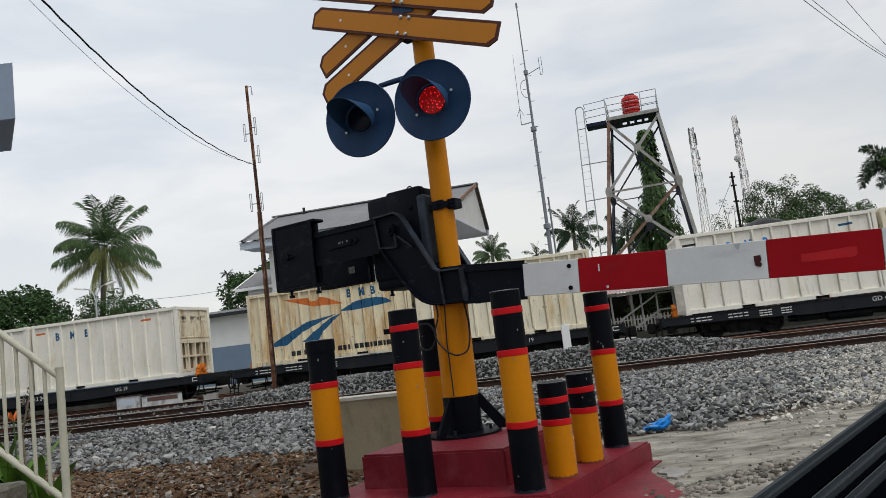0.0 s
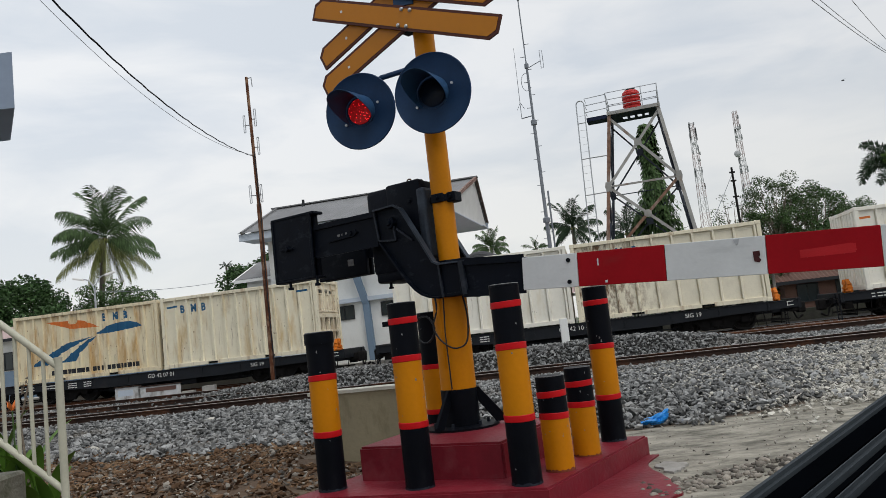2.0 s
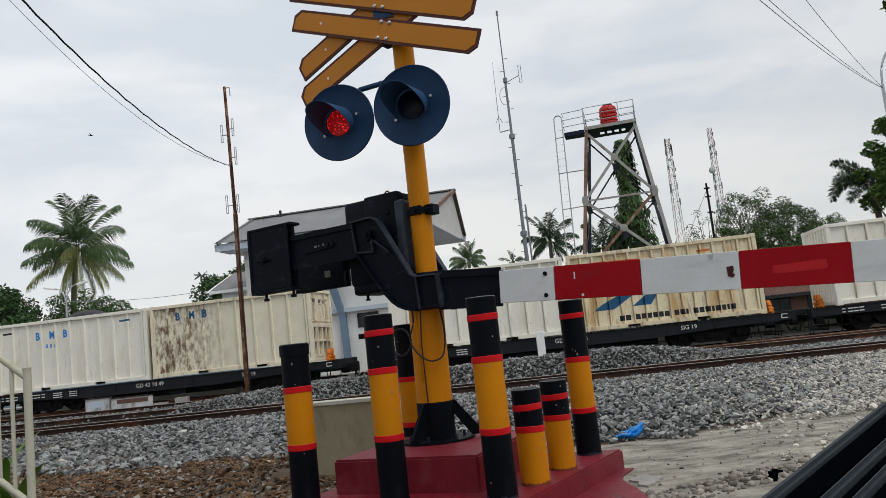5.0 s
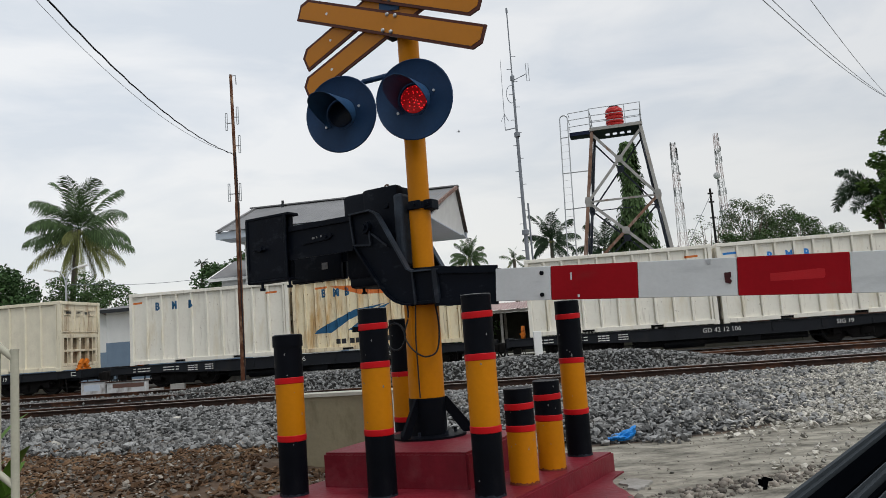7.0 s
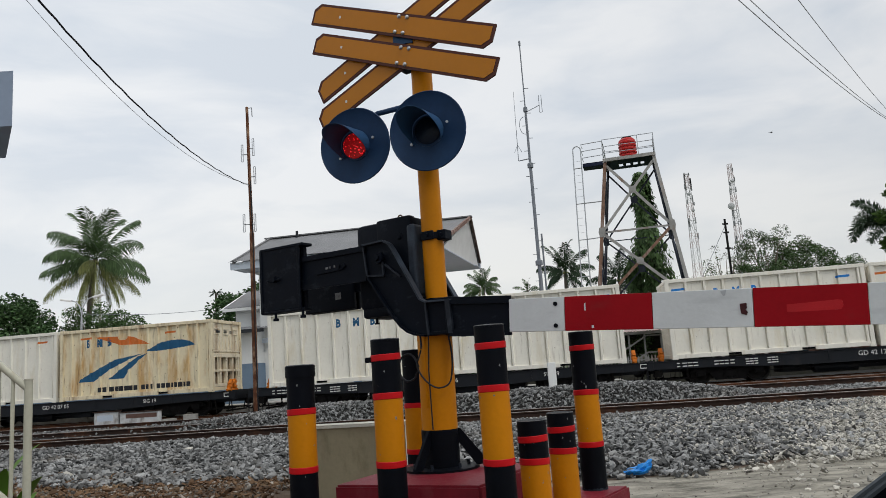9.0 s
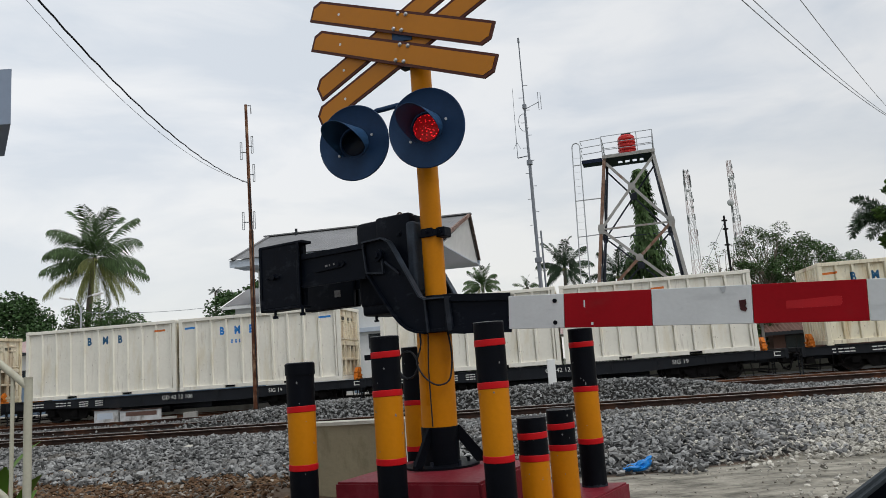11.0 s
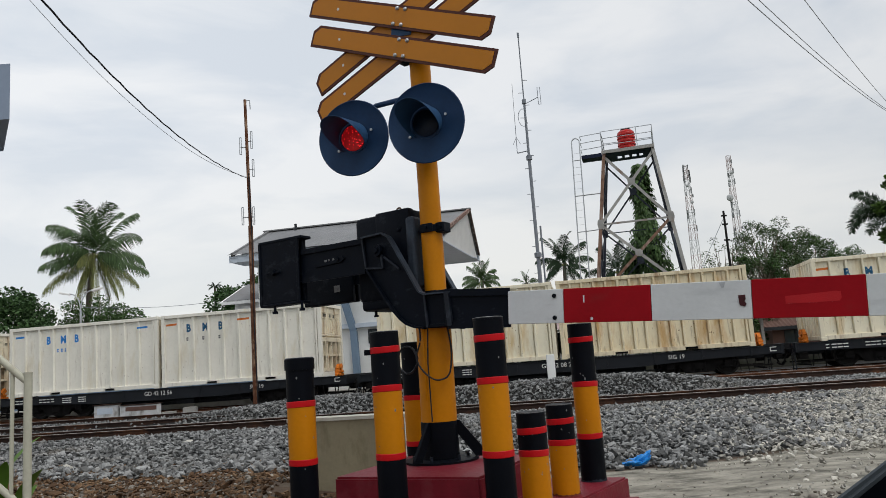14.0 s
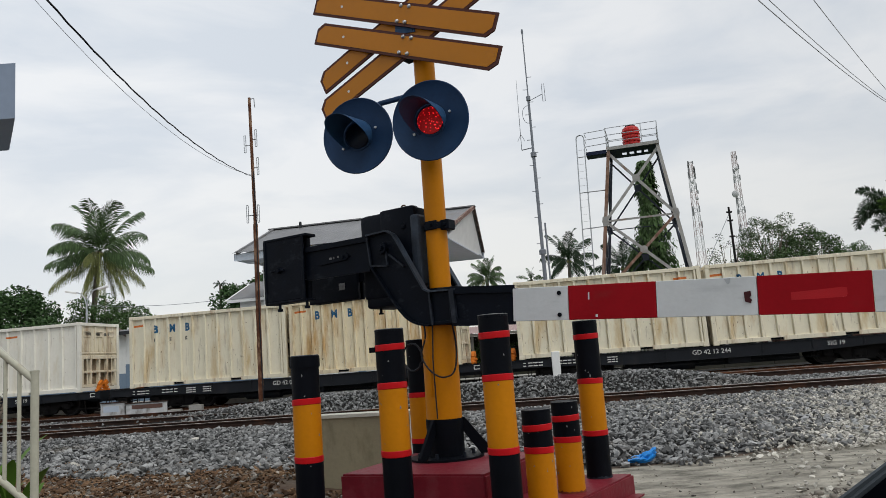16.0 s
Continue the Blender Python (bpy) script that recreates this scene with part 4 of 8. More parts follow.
def make_gate():
    g = thing("crossing_barrier", GATE, "yellow level-crossing post with lowered red-white boom and flashing lamps", "barrier")
    # post
    bm = bmesh.new()
    bar(bm, (0.02, 0, 1.5), (0.02, 0, 4.62), 0.098, seg=36)
    post = part("post", bm, M["yellow"], g, "yellow-painted round steel post", smooth=True)
    bm = bmesh.new()
    bar(bm, (-0.042, 0, 0.47), (-0.03, 0, 1.62), 0.158, seg=40)
    box(bm, (-0.06, -0.166, 0.98), (-0.036, -0.15, 1.60), 0.002)
    part("lower_post", bm, M["yellow"], g, "wider yellow lower tube with a welded seam", smooth=True)
    bm = bmesh.new()
    lathe(bm, [(0.163, 0.46), (0.163, 0.788), (0.158, 0.792)], 36, Matrix.Translation((-0.042, 0, 0)))
    lathe(bm, [(0.33, 0.449), (0.33, 0.468), (0.2, 0.472)], 36, Matrix.Translation((-0.042, 0, 0)))
    foot = part("base_collar", bm, M["black"], g, "black base collar", smooth=True)
    for k in range(3):
        a = radians(120 * k + 28)
        bm = bmesh.new()
        slab(bm, [(0.158, 0.675), (0.305, 0.472), (0.405, 0.472), (0.405, 0.50), (0.18, 0.79), (0.158, 0.79)], -0.014, 0.014)
        o = part("gusset", bm, M["black"], g)
        o.matrix_basis = pose(-0.042, 0, 0, 0, 0, math.degrees(a))
    for k in range(6):
        a = radians(60 * k + 42)
        bm = bmesh.new()
        bx_, by_ = 0.24 * math.cos(a) - 0.042, 0.24 * math.sin(a)
        bar(bm, (bx_, by_, 0.47), (bx_, by_, 0.51), 0.014, seg=6)
        part("anchor_bolt", bm, M["machine_edge"], g)
    # clamp round the post
    bm = bmesh.new()
    lathe(bm, [(0.104, -0.03), (0.112, -0.03), (0.112, 0.03), (0.104, 0.03)], 28, Matrix.Translation((0.02, 0, 2.50)))
    box(bm, (0.10, -0.06, 2.455), (0.19, 0.06, 2.545), 0.008)
    box(bm, (-0.02, -0.125, 2.46), (0.10, -0.10, 2.54), 0.006)
    bar(bm, (0.145, -0.08, 2.50), (0.145, 0.08, 2.50), 0.018, seg=6)
    bar(bm, (0.04, -0.145, 2.50), (0.04, -0.12, 2.50), 0.017, seg=6)
    part("clamp", bm, M["machine_black"], g, "black bolted post clamp")
    # machine housing
    bm = bmesh.new()
    box(bm, (-0.82, -0.06, 1.90), (-0.14, 0.40, 2.725), 0.05)
    box(bm, (-0.56, -0.085, 1.96), (-0.16, 0.02, 2.735), 0.03)
    box(bm, (-0.50, 0.0, 2.69), (-0.25, 0.2, 2.745), 0.015)
    box(bm, (-0.80, -0.04, 1.825), (-0.34, 0.37, 1.96), 0.03)
    part("housing", bm, M["machine_black"], g, "blue-black cast machine housing", smooth=True)
    bm = bmesh.new()
    for i in range(6):
        a0, a1 = math.pi * i / 6, math.pi * (i + 1) / 6
        bar(bm, (-0.36 + 0.03 * math.cos(a0), 0.05, 2.74 + 0.035 * math.sin(a0)), (-0.36 + 0.03 * math.cos(a1), 0.05, 2.74 + 0.035 * math.sin(a1)), 0.008, seg=6)
    part("lifting_eye", bm, M["rust_steel"], g)
    for x in (-0.70, -0.44):
        bm = bmesh.new()
        bar(bm, (x, 0.05, 1.775), (x, 0.05, 1.83), 0.014, seg=8)
        bar(bm, (x, 0.05, 1.77), (x, 0.05, 1.785), 0.024, seg=6)
        part("drain_plug", bm, M["machine_black"], g)
    bm = bmesh.new()
    # the corner's highlight is painted with the lighter colour
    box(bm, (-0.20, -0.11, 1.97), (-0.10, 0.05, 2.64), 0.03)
    part("hinge_cover", bm, M["flange_highlight"], g, "rounded housing corner with a painted highlight")
    bm = bmesh.new()
    bar(bm, (-0.285, -0.092, 2.55), (-0.285, -0.075, 2.55), 0.03, seg=16)
    box(bm, (-0.30, -0.105, 2.52), (-0.27, -0.088, 2.55), 0.004)
    part("door_lock", bm, M["machine_black"], g)
    # curved side plates of the boom lever, one on each side of the post
    outline = [(-0.60, 2.49), (-0.37, 2.50), (-0.30, 2.46), (-0.255, 2.39), (-0.105, 2.117), (0.00, 1.925), (0.05, 1.898), (0.33, 1.888), (0.33, 1.60), (0.03, 1.600), (-0.07, 1.617), (-0.15, 1.65), (-0.216, 1.70), (-0.29, 1.785), (-0.363, 1.884), (-0.56, 2.185)]
    for y0 in (-0.215, 0.43):
        bm = bmesh.new()
        slab(bm, outline, y0, y0 + 0.022)
        side = part("lever_plate", bm, M["machine_black"], g, "curved black flanged lever plate")
        bm = bmesh.new()
        for nth, rng in enumerate((range(0, 7), range(9, 15))):
            bm = bmesh.new()
            top, low = [], []
            for i in list(rng) + [rng[-1] + 1]:
                p = Vector(outline[i])
                d = (Vector(outline[min(i + 1, len(outline) - 1)]) - Vector(outline[max(i - 1, 0)])).normalized()
                nrm = Vector((d.y, -d.x)) * -1
                for lst, yy, off in ((top, y0 - 0.045, 0.006), (low, y0 + 0.024, 0.006)):
                    a, b = p + nrm * off, p - nrm * 0.010
                    lst.append((bm.verts.new((a.x, yy, a.y)), bm.verts.new((b.x, yy, b.y))))
            for k in range(len(top) - 1):
                (a0, b0), (a1, b1), (c0, d0), (c1, d1) = top[k], top[k + 1], low[k], low[k + 1]
                for f in ((a0, a1, b1, b0), (c0, d0, d1, c1), (a0, c0, c1, a1), (b0, b1, d1, d0)):
                    bm.faces.new(f)
            bmesh.ops.recalc_face_normals(bm, faces=bm.faces)
            # upper flange takes the painted highlight, lower one stays black
            part("flange", bm, M["machine_black" if nth else "flange_highlight"], side, "blue-black flange, highlight painted on the upper one")
        yy = y0 - 0.03
        for p, q in (((-0.60, 2.47), (-0.57, 2.20)), ((-0.57, 2.20), (-0.38, 2.18)), ((-0.38, 2.18), (-0.40, 2.40)), ((-0.36, 2.28), (-0.20, 2.15)), ((0.30, 1.89), (0.315, 1.60))):
            bm = bmesh.new()
            strut(bm, (p[0], yy + 0.01, p[1]), (q[0], yy + 0.01, q[1]), 0.016, 0.02, up=(0, 1, 0))
            part("stiffener", bm, M["machine_edge"], side)
        bm = bmesh.new()
        bar(bm, (-0.425, y0 - 0.055, 2.347), (-0.425, y0 + 0.03, 2.347), 0.055, seg=20)
        bar(bm, (-0.425, y0 - 0.075, 2.347), (-0.425, y0 - 0.05, 2.347), 0.03, seg=6)
        part("pivot_boss", bm, M["machine_black"], side, smooth=True)
        # counterweight arm
        bm = bmesh.new()
        slab(bm, [(-1.89, 2.46), (-0.58, 2.465), (-0.58, 2.188), (-1.89, 2.17)], y0 - 0.006, y0 + 0.018)
        for z in (2.46, 2.18):
            strut(bm, (-1.36, y0 - 0.02, z), (-0.58, y0 - 0.02, z), 0.05, 0.016, up=(0, 1, 0))
        slab(bm, [(-1.20, 2.285), (-1.20, 2.345), (-0.86, 2.36), (-0.82, 2.33), (-0.86, 2.30)], y0 - 0.024, y0 - 0.008)
        arm = part("counterweight_arm", bm, M["machine_black"], g, "black channel arm with a bolt slot")
        bm = bmesh.new()
        bar(bm, (-0.90, y0 - 0.04, 2.33), (-0.90, y0, 2.33), 0.02, seg=6)
        part("slot_bolt", bm, M["machine_black"], arm)
    # counterweight: a stack of plates with cover lips and hanging studs
    for i, (y0, y1) in enumerate(((-0.262, -0.236), (-0.19, -0.13), (0.37, 0.42), (0.46, 0.50))):
        bm = bmesh.new()
        box(bm, (-1.90, y0, 1.985), (-1.385 if i < 2 else -1.225, y1, 2.615), 0.012)
        part("counterweight", bm, M["machine_black"], g, "heavy black counterweight plate")
    bm = bmesh.new()
    box(bm, (-1.905, -0.268, 2.60), (-1.325, -0.12, 2.628), 0.006)
    box(bm, (-1.905, -0.268, 1.965), (-1.36, -0.12, 1.99), 0.006)
    box(bm, (-1.40, -0.272, 1.98), (-1.365, -0.255, 2.61), 0.004)
    box(bm, (-1.905, -0.272, 1.98), (-1.875, -0.255, 2.61), 0.004)
    part("weight_cover", bm, M["machine_black"], g, "black steel weight cover")
    for x in (-1.72, -1.36):
        bm = bmesh.new()
        bar(bm, (x, -0.25, 1.89), (x, -0.25, 1.99), 0.014, seg=8)
        bar(bm, (x, -0.25, 1.89), (x, -0.25, 1.915), 0.028, seg=6)
        part("hanging_stud", bm, M["machine_black"], g)
    bm = bmesh.new()
    bar(bm, (-1.70, -0.30, 2.30), (-1.70, -0.25, 2.30), 0.03, seg=6)
    box(bm, (-1.80, -0.29, 2.285), (-1.62, -0.275, 2.305), 0.004)
    part("cover_latch", bm, M["machine_black"], g)
    bm = bmesh.new()
    box(bm, (-1.47, 0.364, 2.10), (-1.39, 0.369, 2.17), 0.002)
    part("rating_plate", bm, M["worn_rim"], g, "small scuffed grey rating plate")
    # pale blocks painted as brightness seen through the arm's slot
    for k, w_ in enumerate((0.03, 0.012, 0.02)):
        bm = bmesh.new()
        box(bm, (-1.06 + 0.05 * k, -0.243, 2.322 + 0.003 * k), (-1.06 + 0.05 * k + w_, -0.239, 2.342 + 0.003 * k), 0.001)
        part("bolt_slot", bm, M["worn_rim"], g, "pale spot painted as the slot's bright gap")
    # bracket that joins lever and boom
    bm = bmesh.new()
    box(bm, (0.05, -0.225, 1.60), (0.335, 0.45, 1.63), 0.006)
    box(bm, (0.24, -0.24, 1.60), (0.30, 0.46, 1.89), 0.01)
    slab(bm, [(0.28, 1.885), (0.90, 1.832), (0.88, 1.563), (0.30, 1.60)], -0.235, -0.205)
    strut(bm, (0.28, -0.25, 1.88), (0.885, -0.25, 1.828), 0.06, 0.016, up=(0, 1, 0))
    strut(bm, (0.28, -0.25, 1.605), (0.872, -0.25, 1.568), 0.06, 0.016, up=(0, 1, 0))
    slab(bm, [(0.28, 1.885), (0.60, 1.86), (0.60, 1.60), (0.30, 1.60)], 0.425, 0.45)
    part("boom_bracket", bm, M["machine_black"], g, "black welded boom bracket")
    bm = bmesh.new()
    strut(bm, (0.285, -0.25, 1.895), (0.30, -0.25, 1.60), 0.045, 0.03, up=(0, 1, 0))
    part("bracket_rib", bm, M["machine_edge"], g)
    bm = bmesh.new()
    strut(bm, (0.045, -0.232, 1.895), (0.06, -0.232, 1.605), 0.02, 0.02, up=(0, 1, 0))
    part("bracket_rib", bm, M["machine_edge"], g)
    bm = bmesh.new()
    box(bm, (0.05, -0.12, 1.885), (0.26, 0.12, 1.93), 0.008)
    bar(bm, (0.02, 0, 1.88), (0.02, 0, 1.935), 0.118, seg=32)
    part("lever_hub", bm, M["machine_black"], g)
    # boom of alternating panels
    tilt = math.atan(-0.0665)
    edges = [0.834, 1.316, 2.001, 2.691, 3.377, 4.063, 4.749, 5.435]
    for i in range(len(edges) - 1):
        bm = bmesh.new()
        box(bm, (edges[i] - 0.8 + 0.002, -0.028, -0.132), (edges[i + 1] - 0.8 - 0.002, 0.028, 0.132), 0.004)
        red = i % 2 == 1
        o = part("boom_panel", bm, M["boom_red" if red else "boom_white"], g, "dark red boom panel" if red else "scuffed white boom panel")
        o.matrix_basis = Matrix.Translation((0.83, -0.235, 1.698)) @ Matrix.Rotation(-tilt, 4, "Y")
        if i == 0:
            for z in (0.085, -0.085):
                bm = bmesh.new()
                bar(bm, (0.442, -0.036, z - 0.005), (0.442, -0.02, z - 0.005), 0.017, seg=14)
                part("bolt_hole", bm, M["black"], o)
        if i == 1:
            for lo, hi in (((0.68, -0.030, 0.02), (0.69, -0.0275, 0.075)), ((0.735, -0.030, -0.115), (0.752, -0.0275, -0.095))):
                bm = bmesh.new()
                box(bm, lo, hi)
                part("scratch", bm, M["boom_white"], o, "white scratch")
        if i == 2:
            bm = bmesh.new()
            slab(bm, [(1.805, 0.028), (1.85, 0.032), (1.852, 0.0), (1.842, -0.013), (1.856, -0.03), (1.845, -0.05), (1.812, -0.04), (1.808, -0.012)], -0.034, -0.0275)
            part("torn_tape", bm, M["dark_maroon"], o, "torn dark red scrap of tape")
            bm = bmesh.new()
            slab(bm, [(1.68, 0.122), (1.725, 0.127), (1.715, 0.09), (1.70, 0.085)], -0.032, -0.0275)
            part("paint_chip", bm, M["steel"], o)
        if i == 3:
            bm = bmesh.new()
            slab(bm, [(2.10, -0.04), (2.25, -0.036), (2.42, -0.03), (2.432, -0.01), (2.43, 0.03), (2.40, 0.034), (2.20, 0.018), (2.10, 0.012)], -0.029, -0.0275)
            part("repair_tape", bm, M["boom_patch"], o, "brighter red repair tape")
    # crossbuck: two pairs of boards
    for cz, tl, y0, pair in ((4.535, -23.2, -0.20, 0), (4.225, -22.8, -0.20, 0), (4.515, 21.5, -0.155, 1), (4.215, 21.0, -0.155, 1)):
        bm = bmesh.new()
        board(bm, -0.10, cz, radians(tl), 1.09, 0.112, y0, y0 + 0.02)
        b = part("crossbuck_board", bm, M["sign_edge"], g, "amber crossbuck board with a dark red-brown border")
        bm = bmesh.new()
        board(bm, -0.10, cz, radians(tl), 1.09, 0.112, y0 - 0.003, y0 + 0.001, ch=0.07, inset=0.026)
        part("board_face", bm, M["sign_yellow"], b, "amber reflective face")
        c, s = math.cos(radians(tl)), math.sin(radians(tl))
        for q in ((-0.06, 0.075), (-0.06, -0.075), (0.035, 0.075), (0.035, -0.075)) if not pair else ():
            x, z = -0.03 + q[0] * c - q[1] * s, cz + (q[0] + 0.07) * s + q[1] * c
            bm = bmesh.new()
            lathe(bm, [(0.020, 0), (0.019, 0.012), (0.010, 0.022)], 12, Matrix.Translation((x, y0 - 0.002, z)) @ Matrix.Rotation(radians(90), 4, "X"))
            part("bolt_head", bm, M["steel"], b, smooth=True)
        for q in (-0.72,):
            bm = bmesh.new()
            bar(bm, (-0.10 + q * c, y0 - 0.005, cz + q * s), (-0.10 + q * c, y0 + 0.002, cz + q * s), 0.014, seg=10)
            part("rivet", bm, M["white_mark"], b)
    bm = bmesh.new()
    box(bm, (-0.14, -0.13, 4.10), (0.06, -0.02, 4.62), 0.006)
    part("sign_mount", bm, M["machine_black"], g)
    bm = bmesh.new()
    slab(bm, [(-0.16, 4.44), (0.06, 4.41), (0.05, 4.32), (-0.17, 4.36)], -0.172, -0.158)
    part("centre_plate", bm, M["visor_blue"], g, "small dark blue centre plate")
    # lamp cross arm
    bm = bmesh.new()
    tube(bm, [(-0.62, -0.16, 3.66), (-0.40, -0.16, 3.74), (0.02, -0.12, 3.745), (0.25, -0.16, 3.72)], 0.026, 10)
    part("lamp_arm", bm, M["lamp_blue_black"], g, smooth=True)
    leds = []
    for cx, cz in ((-0.545, 3.415), (0.262, 3.372)):
        lamp_m = Matrix.Translation((cx, -0.35, cz)) @ Matrix.Rotation(radians(12.7), 4, "Z") @ Matrix.Rotation(radians(4), 4, "X")
        bm = bmesh.new()
        lathe(bm, [(0.10, -0.28), (0.135, -0.25), (0.14, -0.005)], 28, Matrix.Rotation(radians(90), 4, "X"))
        box(bm, (-0.05, 0.20, 0.0), (0.05, 0.27, 0.34), 0.01)
        lamp = part("signal_lamp", bm, M["lamp_blue_black"], g, "round flashing crossing lamp", smooth=True)
        lamp.matrix_basis = lamp_m
        # round backboard with a rolled rim, a dish so that its middle lies back
        bm = bmesh.new()
        seg = 64
        prof = [(0.128, 0.012), (0.33, 0.004), (0.350, -0.010), (0.357, 0.0), (0.352, 0.014), (0.33, 0.022), (0.128, 0.024)]
        rings = [[bm.verts.new((r * math.cos(k * 2 * math.pi / seg), d, r * math.sin(k * 2 * math.pi / seg))) for k in range(seg)] for r, d in prof]
        for i in range(len(prof)):
            for k in range(seg):
                bm.faces.new((rings[i][k], rings[i][(k + 1) % seg], rings[(i + 1) % len(prof)][(k + 1) % seg], rings[(i + 1) % len(prof)][k]))
        bmesh.ops.recalc_face_normals(bm, faces=bm.faces)
        part("backboard", bm, M["lamp_blue_black"], lamp, "round blue-black backboard", smooth=True)
        # visor: an open tunnel, longer at the top
        bm = bmesh.new()
        seg = 36
        loops = []
        for r, out in ((0.150, 1), (0.146, 0)):
            near, far = [], []
            for k in range(seg + 1):
                a = radians(-48 + 276 * k / seg)
                up = math.sin(a)
                ln = 0.05 + 0.40 * smooth01((up + 0.75) / 1.75)
                near.append(bm.verts.new((r * math.cos(a), 0.0, r * math.sin(a))))
                far.append(bm.verts.new(((r + 0.012) * math.cos(a), -ln, (r + 0.012) * math.sin(a) - 0.10 * ln)))
            loops.append((near, far))
        (n0, f0), (n1, f1) = loops
        for k in range(seg):
            bm.faces.new((n0[k], f0[k], f0[k + 1], n0[k + 1]))
            bm.faces.new((n1[k + 1], f1[k + 1], f1[k], n1[k]))
            bm.faces.new((f0[k], f1[k], f1[k + 1], f0[k + 1]))
        bm.faces.new((n0[0], n1[0], f1[0], f0[0]))
        bm.faces.new((n0[seg], f0[seg], f1[seg], n1[seg]))
        bmesh.ops.recalc_face_normals(bm, faces=bm.faces)
        part("visor", bm, M["visor_blue"], lamp, "long blue-black tunnel visor", smooth=True)
        for x, z in ((0.185, 0.05), (-0.16, -0.1)):
            bm = bmesh.new()
            bar(bm, (x, -0.004, z), (x, 0.01, z), 0.012, seg=10)
            part("screw", bm, M["steel"], lamp)
        # made-up turning unit to imitate blinking: lit cluster on one side, dark glass on the other
        bm = bmesh.new()
        lens = [(0.122, 0.115), (0.116, 0.124), (0.08, 0.134), (0.03, 0.138)]
        lathe(bm, lens, 32, Matrix.Rotation(radians(90), 4, "X"))
        count = len(bm.faces)
        lathe(bm, lens, 32, Matrix.Rotation(radians(30), 4, "Z") @ Matrix.Rotation(radians(90), 4, "Y"))
        bm.faces.ensure_lookup_table()
        for k, f in enumerate(bm.faces):
            f.material_index = 0 if k < count else 1
        bar(bm, (0, 0, -0.11), (0, 0, 0.11), 0.012, seg=8, mat=1)
        led = part("light_unit", bm, [M["led_lit"], M["led_dark"]], lamp, "red light cluster on a made-up turning unit that imitates blinking", smooth=True)
        leds.append(led)
    # cables on the post
    bm = bmesh.new()
    pts = []
    for i in range(26):
        a = radians(i * 29)
        pts.append((-0.20 + 0.105 * math.cos(a), -0.19 - 0.004 * (i % 5), 1.34 + 0.12 * math.sin(a)))
    tube(bm, pts, 0.008, 6)
    tube(bm, flow([(-0.06, -0.19, 1.62), (-0.05, -0.20, 1.50), (-0.10, -0.20, 1.36), (-0.06, -0.20, 1.26), (0.02, -0.19, 1.18), (0.10, -0.165, 1.15), (0.165, -0.10, 1.20), (0.175, -0.06, 1.40), (0.16, -0.08, 1.62)]), 0.008, 6)
    tube(bm, [(0.02, -0.176, 1.60), (0.0, -0.178, 1.3), (0.005, -0.178, 0.80)], 0.006, 6)
    part("control_cable", bm, M["cable"], g, "looped black control cable", smooth=True)
    return leds


LEDS = make_gate()

# low headwall behind the bollards
hw = thing("headwall", pose(0, 0, 0), "low stained beige headwall with a pale coping", "wall")
bm = bmesh.new()
prism(bm, [(-1.72, 8.62), (-0.42, 8.22), (-0.36, 8.45), (-1.66, 8.85)], -0.05, 0.755)
part("wall_body", bm, M["beige_wall"], hw)
bm = bmesh.new()
prism(bm, [(-1.75, 8.60), (-0.39, 8.185), (-0.32, 8.47), (-1.68, 8.88)], 0.755, 0.79)
part("coping", bm, M["coping"], hw, "grimy pale coping")
bm = bmesh.new()
prism(bm, [(-0.418, 8.205), (-0.36, 8.19), (-0.30, 8.46), (-0.356, 8.475)], -0.05, 0.754)
part("end_strip", bm, M["white_paint"], hw, "white painted end strip")


# ---------------------------------------------------------------- freight train
CL, CW, CH = 6.058, 2.438, 2.591
FLOOR_Z = 1.10
TRAIN_D = 25.30
SPEED = 4.793
START = -27.03
WAGON_AT = [0.0, 15.03, 30.06, 45.09, 59.47, 73.17, 87.45, 101.66, 115.9]
MESHES = {}


def shared(key, build, mats):
    """A mesh that is built once and then shared."""
    if key not in MESHES:
        bm = bmesh.new()
        build(bm)
        me = bpy.data.meshes.new(key[0])
        bm.normal_update()
        bm.to_mesh(me)
        bm.free()
        for m in mats:
            me.materials.append(m)
        MESHES[key] = me
    return MESHES[key]


def piece(name, key, build, mats, parent, label=""):
    ob = new(name, shared(key, build, mats))
    ob.parent = parent
    return tagged(ob, label) if label else ob


def box_frame(bm):
    for x in (0, CL - 0.13):
        for y in (0, CW - 0.13):
            box(bm, (x, y, 0.02), (x + 0.13, y + 0.13, CH), 0.012)
    for y in (0.004, CW - 0.084):
        box(bm, (0.13, y, CH - 0.12), (CL - 0.13, y + 0.08, CH - 0.004), 0.01)
        for a, b in ((0.13, 1.72), (2.12, 3.92), (4.32, CL - 0.13)):
            box(bm, (a, y, 0.03), (b, y + 0.08, 0.165), 0.006)
        box(bm, (0.13, y + 0.02, 0.12), (CL - 0.13, y + 0.06, 0.168), 0.004)
    for x in (0.004, CL - 0.084):
        box(bm, (x, 0.13, CH - 0.12), (x + 0.08, CW - 0.13, CH - 0.006), 0.008)
        box(bm, (x, 0.13, 0.03), (x + 0.08, CW - 0.13, 0.16), 0.006)


def box_casting(bm):
    box(bm, (0, 0, 0), (0.178, 0.162, 0.118), 0.012)


